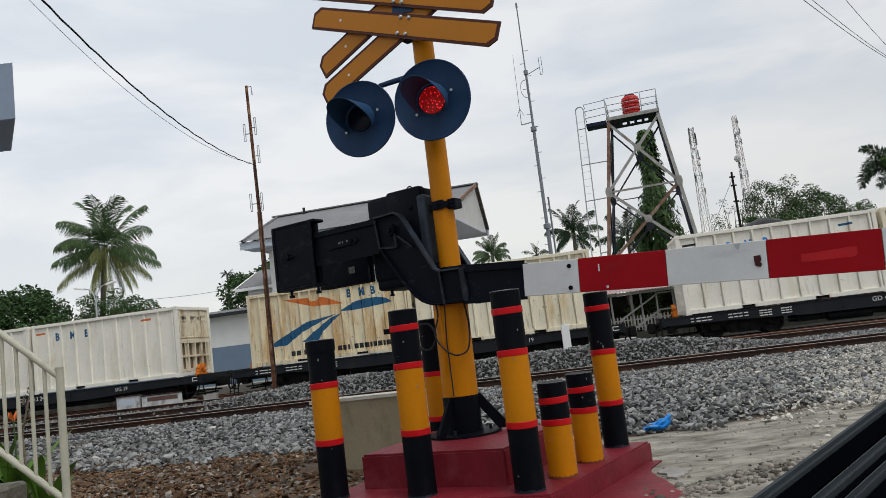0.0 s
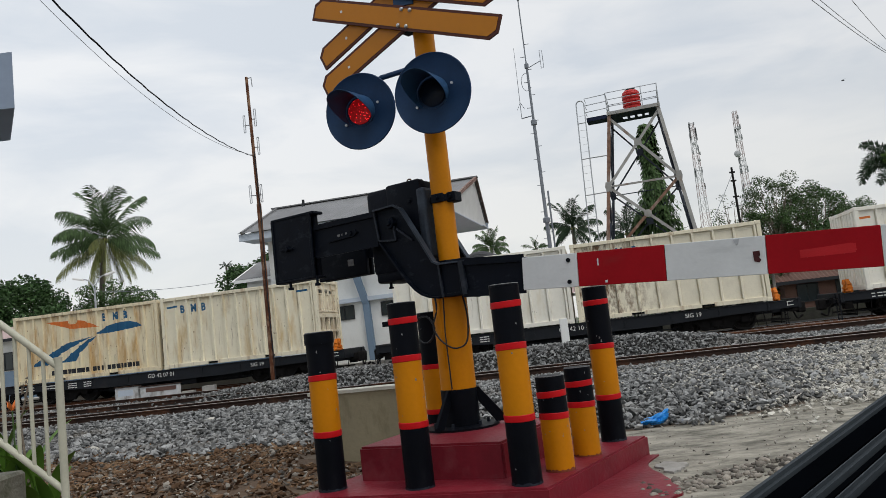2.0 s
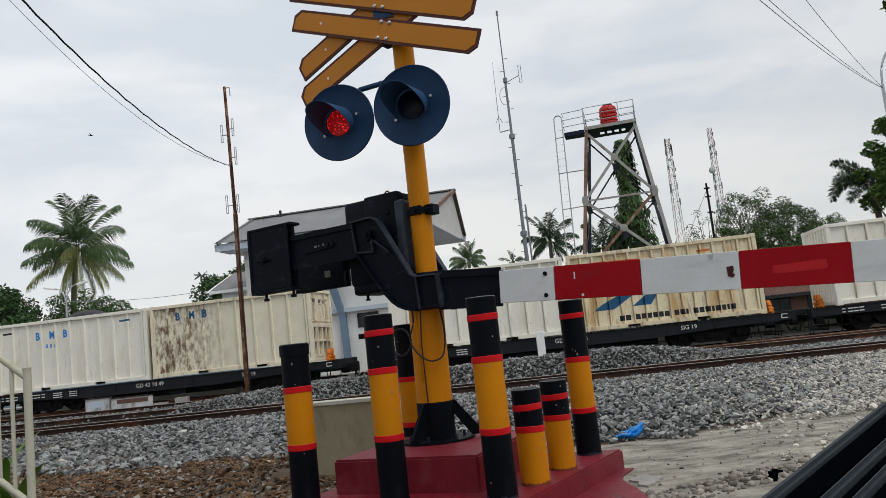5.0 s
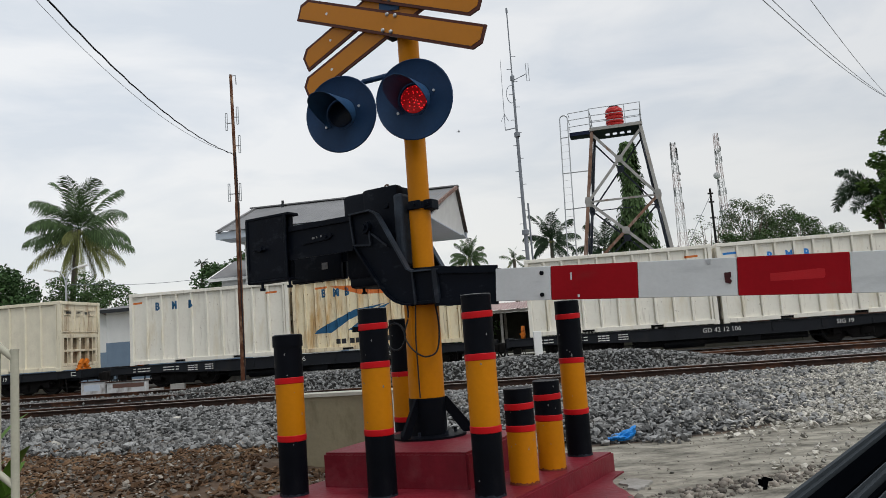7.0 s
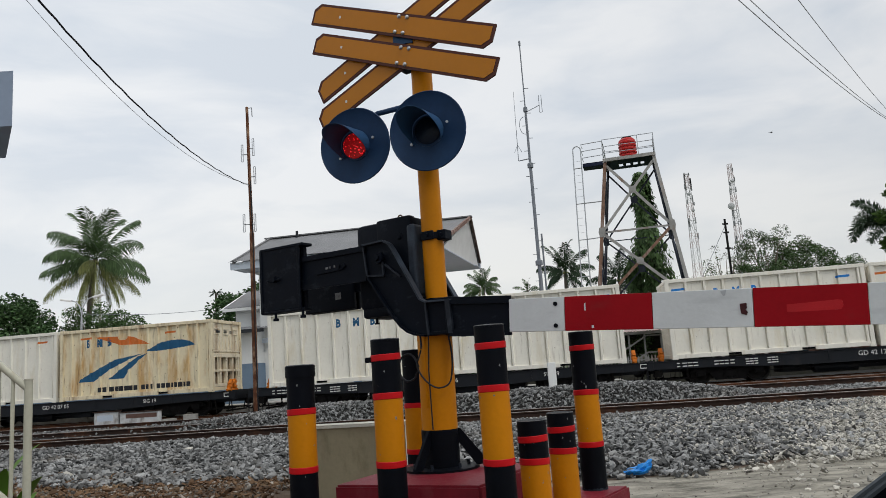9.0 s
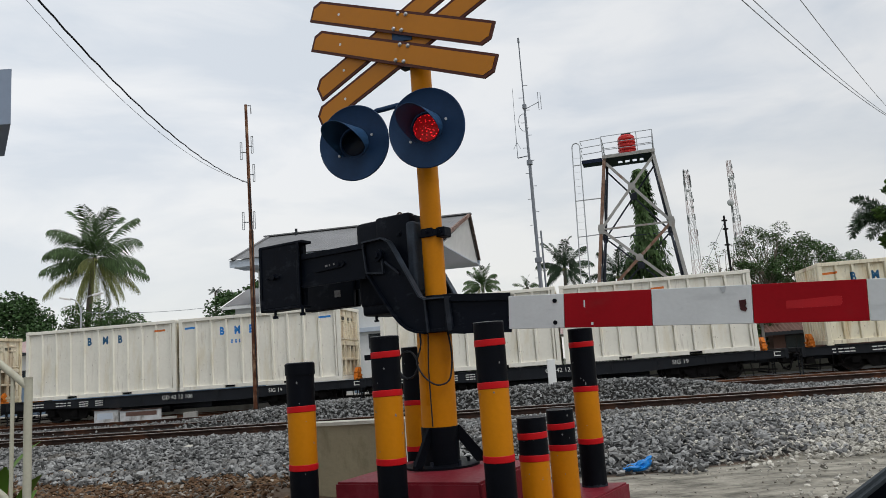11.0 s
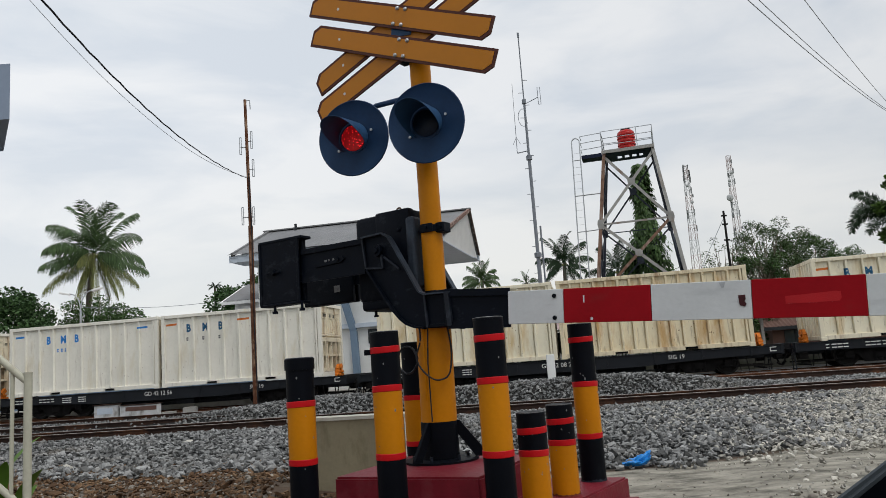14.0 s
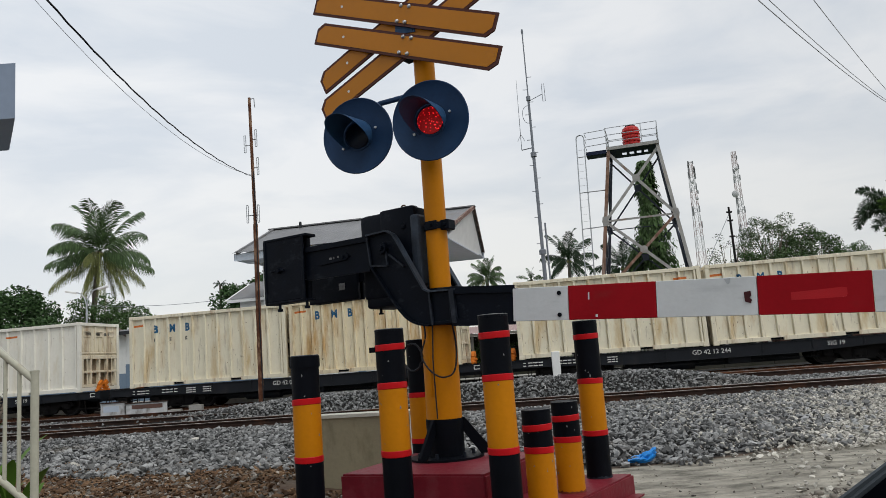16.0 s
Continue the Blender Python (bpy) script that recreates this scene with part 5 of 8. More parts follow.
def side_profile(n):
    """Breadth and depth of the folds of a side sheet with n ribs."""
    pitch = (CL - 0.26) / n
    prof = []
    for i in range(n):
        x = 0.13 + i * pitch
        prof += [(x, 0.078), (x + pitch - 0.125, 0.082), (x + pitch - 0.112, 0.122), (x + pitch - 0.092, 0.122), (x + pitch - 0.084, 0.010), (x + pitch - 0.03, 0.010), (x + pitch - 0.012, 0.078)]
    return prof + [(CL - 0.13, 0.055)]


def box_side(bm, flip=False, n=11):
    """Recessed sheet with upright folded ribs."""
    z0, z1 = 0.165, CH - 0.118
    cols = []
    for x, d in side_profile(n):
        y = d if not flip else CW - d
        cols.append((bm.verts.new((x, y, z0)), bm.verts.new((x, y, z1))))
    for (a, b), (c, d) in zip(cols, cols[1:]):
        bm.faces.new((a, c, d, b) if not flip else (c, a, b, d))


def drape(bm, n):
    """Lays flat painted shapes on the folds of a side sheet."""
    prof = side_profile(n)
    lo, hi = min(v.co.x for v in bm.verts), max(v.co.x for v in bm.verts)
    for x, d in prof:
        if lo < x < hi:
            bmesh.ops.bisect_plane(bm, geom=bm.verts[:] + bm.edges[:] + bm.faces[:], plane_co=(x, 0, 0), plane_no=(1, 0, 0))
    xs, ds = [q[0] for q in prof], [q[1] for q in prof]
    for v in bm.verts:
        v.co.y = float(np.interp(v.co.x, xs, ds)) - 0.0025


def box_bulkhead(bm):
    n = 8
    pitch = (CW - 0.26) / n
    prof = []
    for i in range(n):
        y = 0.13 + i * pitch
        prof += [(y, 0.05), (y + pitch * 0.45, 0.05), (y + pitch * 0.55, 0.012), (y + pitch * 0.9, 0.012)]
    prof.append((CW - 0.13, 0.05))
    cols = [(bm.verts.new((d, y, 0.16)), bm.verts.new((d, y, CH - 0.118))) for y, d in prof]
    for (a, b), (c, d) in zip(cols, cols[1:]):
        bm.faces.new((c, a, b, d))


def box_gate_end(bm):
    """Tail end: a sheet above, and below it a framed gate of two rows of deep recesses."""
    x1 = CL - 0.03
    box(bm, (x1 - 0.05, 0.13, 1.30), (x1 - 0.03, CW - 0.13, CH - 0.118))
    box(bm, (x1 - 0.19, 0.14, 1.22), (x1 + 0.015, CW - 0.14, 1.36), 0.01)
    box(bm, (x1 - 0.04, 0.14, 1.42), (x1 + 0.006, CW - 0.14, 1.47), 0.008)
    box(bm, (x1 - 0.19, 0.14, 0.70), (x1 + 0.01, CW - 0.14, 0.78), 0.01)
    box(bm, (x1 - 0.19, 0.14, 0.17), (x1 + 0.012, CW - 0.14, 0.28), 0.01)
    for i in range(5):
        y = 0.16 + i * (CW - 0.44) / 4
        box(bm, (x1 - 0.19, y, 0.28), (x1 + 0.008, y + 0.10, 1.22), 0.01)
    for i in range(9):
        y = 0.20 + i * (CW - 0.46) / 8
        box(bm, (x1 - 0.035, y, 1.5), (x1 + 0.005, y + 0.06, 2.02 if i % 3 else CH - 0.12), 0.006)
    for y in (0.30, 1.02, 1.74):
        box(bm, (x1 - 0.03, y, 2.06), (x1 + 0.004, y + 0.40, 2.09), 0.004)
        box(bm, (x1 - 0.03, y, 2.25), (x1 + 0.004, y + 0.40, 2.28), 0.004)
    for y in (0.42, 1.92):
        bar(bm, (x1 + 0.03, y, 0.22), (x1 + 0.03, y, 1.34), 0.018, seg=6)


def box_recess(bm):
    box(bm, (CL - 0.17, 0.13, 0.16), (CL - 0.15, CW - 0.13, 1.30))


def box_vent(bm, i):
    for y in (0.42 + i * 0.56,):
        for k in range(3):
            box(bm, (CL - 0.052, y, 2.12 + k * 0.035), (CL - 0.044, y + 0.3, 2.14 + k * 0.035))


def box_floor(bm):
    box(bm, (0.1, 0.1, 0.06), (CL - 0.1, CW - 0.1, 0.14))


def flat(bm, pts):
    bm.faces.new([bm.verts.new((x, 0, z)) for x, z in pts])


def stencil(bm, x, z, w=0.13, h=0.25):
    """A stencilled mark: upright bar and two short blocks."""
    for a, b, c, d in ((0, 0, 0.42, 1), (0.52, 0.58, 1, 1), (0.52, 0, 1, 0.44)):
        flat(bm, [(x + a * w, z + b * h), (x + c * w, z + b * h), (x + c * w, z + d * h), (x + a * w, z + d * h)])


def container(m, paint, label, letters=None, dashes=(), logo=False, sub=False, rust=False, coal=False, bright=False):
    c = thing("freight_container", m, label, "container", "containers on the train")
    P = M[paint]
    ribs = 9 if rust else {"box_worn": 15, "box_cream": 12}.get(paint, 10)

    def mark(name, bm, mat, text):
        drape(bm, ribs)
        return part(name, bm, mat, side, text)
    FP = M[{"box_worn": "frame_worn", "box_cream": "frame_cream"}.get(paint, paint)]
    piece("frame", ("container_frame", paint), box_frame, [FP], c)
    for x in (-0.006, CL - 0.172):
        for y in (-0.006, CW - 0.156):
            for z in (0.0, CH - 0.112):
                k = piece("corner_casting", ("corner_casting", paint), box_casting, [FP], c)
                k.location = (x, y, z)
    side = piece("side_panel", ("side_panel", paint, rust), (lambda b: box_side(b, n=ribs)), [M["box_rust"] if rust else P], c, "ribbed side sheet with flaking rust" if rust else "ribbed side sheet")
    piece("side_panel", ("side_panel_rear", paint), lambda b: box_side(b, True), [P], c)
    piece("bulkhead", ("bulkhead", paint), box_bulkhead, [P], c)
    tail = piece("tail_gate", ("tail_gate",), box_gate_end, [M["box_end"]], c, "rust-stained framed tail gate")
    piece("recess_panel", ("recess_panel",), box_recess, [M["recess_grime_shade"]], tail, "grimy brown sheet with painted recess shade behind the gate bars")
    for i in range(3):
        piece("vent", ("vent", i), lambda b: box_vent(b, i), [M["window_trim"]], tail)
    piece("floor", ("container_floor",), box_floor, [M["wagon_dirt"]], c)
    blue = M["bright_blue_mark"] if bright else M["blue_mark"]
    if letters:
        for i, ch in enumerate("BMB"):
            me = text_mesh(ch, 0.38, 0.0, 0.018)
            bm = bmesh.new()
            bm.from_mesh(me)
            bpy.data.meshes.remove(me)
            for v in bm.verts:
                v.co = Vector((letters[0] + i * letters[1] + v.co.x * 0.78, 0, letters[2] + v.co.y))
            mark("stencil_letter", bm, blue, "blue stencilled letter")
    if sub:
        for i in range(3):
            bm = bmesh.new()
            stencil(bm, letters[0] + letters[1] * (0.75 + 0.28 * i if sub == 1 else i), letters[2] - 0.33, 0.07, 0.13)
            mark("small_mark", bm, blue if bright else M["navy_mark"], "small faded stencil mark")
    for x, colour in dashes:
        bm = bmesh.new()
        w = 0.42
        flat(bm, [(x, 2.20), (x + w, 2.215), (x + w, 2.285), (x, 2.27)])
        mark("dash_mark", bm, M[colour], "short painted dash")
    if logo:
        bm = bmesh.new()
        flat(bm, [(1.35, 2.27), (2.30, 2.24), (2.42, 2.10), (2.62, 2.10), (2.75, 2.22), (2.95, 2.18), (3.62, 1.88), (2.45, 1.92)])
        mark("arrow_tail", bm, M["orange_mark"], "worn orange arrow shape")
        bm = bmesh.new()
        flat(bm, [(3.45, 1.62), (3.72, 1.76), (4.05, 1.90), (4.45, 1.95), (4.85, 1.95), (5.15, 1.88), (5.38, 1.73), (5.0, 1.68), (4.4, 1.63), (3.9, 1.60)])
        flat(bm, [(0.72, 0.66), (0.95, 0.84), (2.2, 1.40), (3.35, 1.55), (2.9, 1.42), (2.0, 1.06), (1.35, 0.66)])
        flat(bm, [(1.95, 0.70), (2.35, 0.98), (3.05, 1.42), (3.5, 1.56), (3.2, 1.34), (2.75, 0.98), (2.55, 0.70)])
        mark("arrow_stripes", bm, M["blue_mark"], "blue arrow and slanting stripes")
        bm = bmesh.new()
        x = 1.5
        for word in ((0.16, 0.16), (0.15, 0.15, 0.15, 0.15, 0.15, 0.15), (0.15, 0.15, 0.08), (0.15, 0.15, 0.17, 0.08, 0.15, 0.14, 0.08, 0.15)):
            for w in word:
                flat(bm, [(x, 0.26), (x + w, 0.26), (x + w, 0.43), (x, 0.43)])
                x += w + 0.035
            x += 0.12
        tagged(mark("name_strip", bm, M["navy_mark"], "dark stencilled name strip"), kind="stuff")
    if coal:
        bm = bmesh.new()
        nx, ny = 30, 12
        rows_ = []
        for i in range(nx + 1):
            r_ = []
            for j in range(ny + 1):
                u, v = i / nx, j / ny
                z = 2.35 + 0.56 * math.exp(-((u - 0.50) / 0.16) ** 2) * math.sin(math.pi * v) ** 0.5 + 0.05 * noise.noise(Vector((u * 30, v * 12, 0)))
                r_.append(bm.verts.new((0.14 + u * (CL - 0.28), 0.14 + v * (CW - 0.28), z)))
            rows_.append(r_)
        for i in range(nx):
            for j in range(ny):
                bm.faces.new((rows_[i][j], rows_[i + 1][j], rows_[i + 1][j + 1], rows_[i][j + 1]))
        part("coal_load", bm, M["coal"], c, "heaped black coal", smooth=False)
    return c


WL = 12.28


def side_sill(bm, y=0.03):
    slab(bm, [(-0.72, -0.02), (WL + 0.72, -0.02), (WL + 0.72, -0.26), (WL - 1.5, -0.30), (WL - 3.6, -0.40), (3.6, -0.40), (1.5, -0.30), (-0.72, -0.26)], y, y + 0.05)
    for z in (-0.02, -0.385):
        x0, x1 = (-0.72, WL + 0.72) if z > -0.1 else (3.6, WL - 3.6)
        box(bm, (x0, y - 0.025, z - 0.02), (x1, y + 0.09, z), 0.004)
    for i in range(9):
        x = 0.2 + i * (WL - 0.4) / 8
        box(bm, (x, y - 0.02, -0.30), (x + 0.05, y + 0.01, -0.03), 0.004)


def deck_frame(bm):
    box(bm, (-0.70, 1.0, -0.40), (WL + 0.70, 1.44, -0.06), 0.01)
    box(bm, (3.4, 0.7, -0.62), (WL - 3.4, 1.75, -0.38), 0.02)
    bar(bm, (4.3, 0.55, -0.52), (5.6, 0.55, -0.52), 0.17, seg=14)
    box(bm, (6.6, 0.25, -0.60), (7.3, 0.7, -0.36), 0.02)
    strut(bm, (2.9, 0.5, -0.5), (9.4, 0.5, -0.55), 0.05, 0.04)
    for i in range(10):
        x = -0.6 + i * (WL + 1.1) / 9
        box(bm, (x, 0.06, -0.22), (x + 0.12, CW - 0.06, -0.03), 0.006)


def end_beam(bm):
    box(bm, (-0.80, 0.02, -0.30), (-0.70, CW - 0.02, 0.02), 0.01)
    for y in (0.10, 0.45):
        strut(bm, (-0.82, y, -0.85), (-0.82, y, 0.0), 0.03, 0.02)
    for z in (-0.8, -0.5):
        box(bm, (-0.84, 0.08, z), (-0.80, 0.47, z + 0.03), 0.004)


def hose(bm, y=0.85):
    tube(bm, flow([(-0.78, y, -0.28), (-0.92, y - 0.02, -0.42), (-1.02, y - 0.05, -0.66), (-1.14, y - 0.08, -0.62)], 4), 0.028, 6)
    bar(bm, (-1.12, y - 0.08, -0.63), (-1.22, y - 0.08, -0.57), 0.04, seg=8)


def uncoupling_rod(bm):
    tube(bm, [(-0.86, 0.06, -0.55), (-0.88, 0.08, -0.18), (-0.88, 0.95, -0.16), (-0.95, 1.18, -0.22)], 0.018, 6)
    for y in (0.2, 0.75):
        box(bm, (-0.90, y, -0.2), (-0.80, y + 0.03, -0.13))


def brake_gear(bm):
    """Levers, pull rods and hangers under the frame between bogie and end."""
    for y in (0.55, 1.85):
        strut(bm, (-0.55, y, -0.62), (1.0, y, -0.60), 0.035, 0.05)
        strut(bm, (-0.35, y, -0.30), (-0.25, y, -0.74), 0.06, 0.02, up=(1, 0, 0))
        strut(bm, (0.25, y, -0.30), (0.18, y, -0.80), 0.06, 0.02, up=(1, 0, 0))
    bar(bm, (-0.30, 0.4, -0.70), (-0.30, 2.05, -0.70), 0.03, seg=6)
    box(bm, (-0.62, 0.35, -0.52), (-0.36, 0.62, -0.32), 0.02)


def coupler(bm):
    box(bm, (-0.95, 1.08, -0.42), (-0.70, 1.36, -0.16), 0.02)
    box(bm, (-1.18, 1.02, -0.48), (-0.93, 1.42, -0.12), 0.05)


def gear(bm):
    """Orange folding stop: two leaning arms with hooked heads on a hinge bar."""
    for y, lean in ((0.60, 0.10), (1.06, -0.08)):
        strut(bm, (-0.28, y + 0.07, 0.0), (-0.26, y + 0.07 + lean, 0.26), 0.12, 0.13, up=(1, 0, 0))
        strut(bm, (-0.27, y + 0.02 + lean, 0.20), (-0.27, y + 0.20 + lean, 0.36), 0.15, 0.11, up=(1, 0, 0))
        box(bm, (-0.37, y + lean * 0.5, 0.10), (-0.19, y + 0.15 + lean * 0.5, 0.17), 0.015)
    bar(bm, (-0.28, 0.50, 0.03), (-0.28, 1.32, 0.03), 0.045, seg=10)


def bogie_frame(bm):
    box(bm, (-0.18, 0.30, -0.62), (0.18, 2.14, -0.40), 0.03)


def side_frame(bm, y=0.36):
    slab(bm, [(-1.22, -0.44), (-1.05, -0.30), (-0.5, -0.26), (0.5, -0.26), (1.05, -0.30), (1.22, -0.44), (0.95, -0.50), (0.62, -0.48), (0.45, -0.72), (-0.45, -0.72), (-0.62, -0.48), (-0.95, -0.50)], y, y + 0.10)
    for x in (-0.9, 0.9):
        box(bm, (x - 0.14, y - 0.05, -0.58), (x + 0.14, y + 0.12, -0.34), 0.03)
    for x in (-0.16, 0.0, 0.16):
        bar(bm, (x, y + 0.02, -0.68), (x, y + 0.02, -0.40), 0.06, seg=10)


WHEEL_R = 0.387
AXLE_Z = TRACK_Z + WHEEL_R - FLOOR_Z


def wheelset(bm):
    for y in (-0.55, 0.55):
        s = 1 if y > 0 else -1
        prof = [(0.08, -0.07), (0.10, -0.05), (0.14, -0.03), (0.30, -0.02), (0.33, -0.065), (WHEEL_R, -0.065), (WHEEL_R, 0.04), (WHEEL_R + 0.028, 0.055), (WHEEL_R + 0.028, 0.075), (0.33, 0.07), (0.30, 0.01), (0.10, 0.02), (0.08, 0.05)]
        lathe(bm, prof, 24, Matrix.Translation((0, y, 0)) @ Matrix.Rotation(radians(90 if s > 0 else -90), 4, "X"))
        for k in range(4):
            a = k * math.pi / 2
            box(bm, (0.17, -0.012, -0.03), (0.25, 0.012, 0.03), 0.0, Matrix.Translation((0, y - s * 0.03, 0)) @ Matrix.Rotation(a, 4, "Y"))
    bar(bm, (0, -0.8, 0), (0, 0.8, 0), 0.07, seg=12)


WHEELSETS = []


def wagon(m, number):
    w = thing("flat_wagon", m, "black four-axle container flat wagon with white stencilled marks", "railway wagon", "wagons of the train")
    sill = piece("side_sill", ("side_sill",), side_sill, [M["wagon_black"]], w)
    piece("side_sill", ("side_sill_rear",), lambda b: side_sill(b, CW - 0.08), [M["wagon_black"]], w)
    piece("deck_frame", ("deck_frame",), deck_frame, [M["wagon_black"]], w)
    turn = Matrix.Translation((WL, CW, 0)) @ Matrix.Rotation(math.pi, 4, "Z")
    for mm in (Matrix.Identity(4), turn):
        e = piece("end_beam", ("end_beam",), end_beam, [M["wagon_black"]], w)
        e.matrix_basis = mm
        cpl = piece("coupler", ("coupler",), coupler, [M["wagon_dirt"]], w)
        cpl.matrix_basis = mm
        for nm, fn in (("brake_hose", hose), ("uncoupling_rod", uncoupling_rod), ("brake_gear", brake_gear)):
            hs = piece(nm, (nm,), fn, [M["wagon_dirt"]], w)
            hs.matrix_basis = mm
        gg = piece("container_stop", ("container_stop",), gear, [M["orange"]], w, "orange folding container stop")
        gg.matrix_basis = mm if mm == Matrix.Identity(4) else Matrix.Translation((WL, 0, 0)) @ Matrix.Diagonal((-1, 1, 1, 1))
    for bx_ in (1.75, WL - 1.75):
        b = piece("bogie", ("bogie",), bogie_frame, [M["wagon_dirt"]], w)
        b.matrix_basis = Matrix.Translation((bx_, 0, 0))
        piece("side_frame", ("side_frame",), side_frame, [M["wagon_dirt"]], b)
        piece("side_frame", ("side_frame_rear",), lambda q: side_frame(q, CW - 0.46), [M["wagon_dirt"]], b)
        for ax in (-0.9, 0.9):
            ws = piece("wheelset", ("wheelset",), wheelset, [M["wheel"]], b)
            ws.matrix_basis = Matrix.Translation((ax, CW / 2, AXLE_Z))
            WHEELSETS.append((ws, ax))
    for body, x, z, size in ((number, 5.50, -0.235, 0.205), ("SIG 19", 9.55, -0.23, 0.19)):
        if not body:
            continue
        key = ("lettering", body)
        if key not in MESHES:
            me = text_mesh(body, size)
            me.materials.append(M["white_mark"])
            MESHES[key] = me
        t = new("lettering", MESHES[key])
        t.parent = sill
        t.matrix_basis = Matrix.Translation((x, 0.006, z)) @ Matrix.Rotation(radians(90), 4, "X")
        tagged(t, "white painted wagon lettering", kind="stuff")

    def data_bars(bm):
        for x0, cols, rows_, cw in ((0.10, 4, 2, 0.17), (1.25, 4, 2, 0.16), (2.2, 3, 3, 0.13), (2.85, 3, 3, 0.13)):
            for i in range(cols):
                for j in range(rows_):
                    z = -0.10 - j * (0.075 if rows_ == 3 else 0.095)
                    slab(bm, [(x0 + i * cw, z), (x0 + (i + 0.84) * cw, z), (x0 + (i + 0.84) * cw, z - 0.032), (x0 + i * cw, z - 0.032)], 0.020, 0.027)
        slab(bm, [(WL + 0.38, -0.06), (WL + 0.58, -0.06), (WL + 0.58, -0.085), (WL + 0.405, -0.085), (WL + 0.405, -0.175), (WL + 0.58, -0.175), (WL + 0.58, -0.20), (WL + 0.38, -0.20)], 0.020, 0.027)
    tagged(piece("data_panel", ("data_panel",), data_bars, [M["white_mark"]], sill, "rows of small white data marks"), kind="stuff")
    return w


def train_pose(s, t):
    p = T_NRM * TRAIN_D + T_DIR * (START + s - SPEED * t)
    return pose(p.x, p.y, FLOOR_Z, 0, 0, -10.07)


N3 = (1.15, 0.62, 1.93)
SETS = [
    ("GD 42 12 24", ("box_white", "white ribbed container with a yellowed lower edge", dict(letters=N3)),
     ("box_white", "white ribbed container with orange dashes and rusty tail", dict(letters=(0.95, 0.62, 1.93), dashes=((0.1, "orange_mark"), (4.55, "orange_mark"))))),
    ("GD 42 07 01", ("box_worn", "yellowed ribbed container with an orange and blue arrow", dict(letters=(3.75, 0.44, 2.08), logo=True)),
     ("box_cream", "cream ribbed container with small blue marks", dict(letters=(0.75, 0.42, 2.0), dashes=((0.22, "blue_mark"), (5.3, "blue_mark"))))),
    ("GD 42 10 49", ("box_white", "white ribbed container heaped with coal", dict(letters=(1.55, 0.56, 1.90), sub=1, bright=True, dashes=((0.2, "navy_mark"), (4.95, "blue_mark")), coal=True)),
     ("box_cream", "cream ribbed container with large rust patches", dict(letters=(0.95, 0.52, 2.02), rust=True))),
    ("GD 42 07 05", ("box_white", "white ribbed container with orange dashes", dict(letters=(0.98, 0.64, 1.95), dashes=((0.05, "orange_mark"), (5.2, "orange_mark")))),
     ("box_worn", "rust-streaked ribbed container with an orange and blue arrow", dict(letters=(1.05, 0.42, 1.92), logo=True, dashes=((0.85, "orange_mark"), (4.2, "orange_mark"))))),
    ("GD 42 12 106", ("box_white", "white ribbed container with spaced blue marks and brown streaks", dict(letters=(2.5, 0.62, 1.93), dashes=((5.2, "orange_mark"),))),
     ("box_white", "clean white ribbed container with bright blue dashes", dict(letters=(1.55, 0.56, 1.92), sub=1, bright=True, dashes=((0.2, "bright_blue_mark"), (5.3, "bright_blue_mark"))))),
    ("GD 42 12 56", ("box_white", "clean white ribbed container with small blue marks", dict(letters=(1.5, 0.58, 1.92), sub=1, bright=True, dashes=((0.2, "bright_blue_mark"), (5.2, "bright_blue_mark")))),
     ("box_white", "white ribbed container with faded stencils", dict(letters=(0.95, 0.62, 1.95), sub=2, dashes=((0.15, "orange_mark"), (2.95, "orange_mark"))))),
    ("GD 42 08 29", ("box_cream", "yellowed cream ribbed container with faded stencils", dict(letters=(0.95, 0.62, 1.95), sub=2, dashes=((0.15, "orange_mark"),))),
     ("box_worn", "yellow-brown weathered ribbed container", dict(letters=(0.95, 0.60, 1.95), dashes=((0.2, "orange_mark"),)))),
    ("GD 42 12 244", ("box_cream", "yellowed ribbed container with grimy panels", dict(letters=(0.95, 0.62, 1.93), sub=2, dashes=((0.1, "orange_mark"), (5.2, "orange_mark")))),
     ("box_cream", "cream ribbed container with faint blue marks", dict(letters=(0.95, 0.62, 1.93), dashes=((0.1, "orange_mark"),)))),
    ("", ("box_cream", "cream ribbed container at the train's rear", dict(letters=N3)),
     ("box_cream", "cream ribbed container at the train's rear", dict(letters=N3))),
]
TRAIN = []
for (num, first, second), at_ in zip(SETS, WAGON_AT):
    TRAIN.append((wagon(train_pose(at_, 0), num), at_))
    for (paint, lab, kw), off in ((first, 0.0), (second, 6.20)):
        TRAIN.append((container(train_pose(at_ + off, 0), paint, lab, **kw), at_ + off))


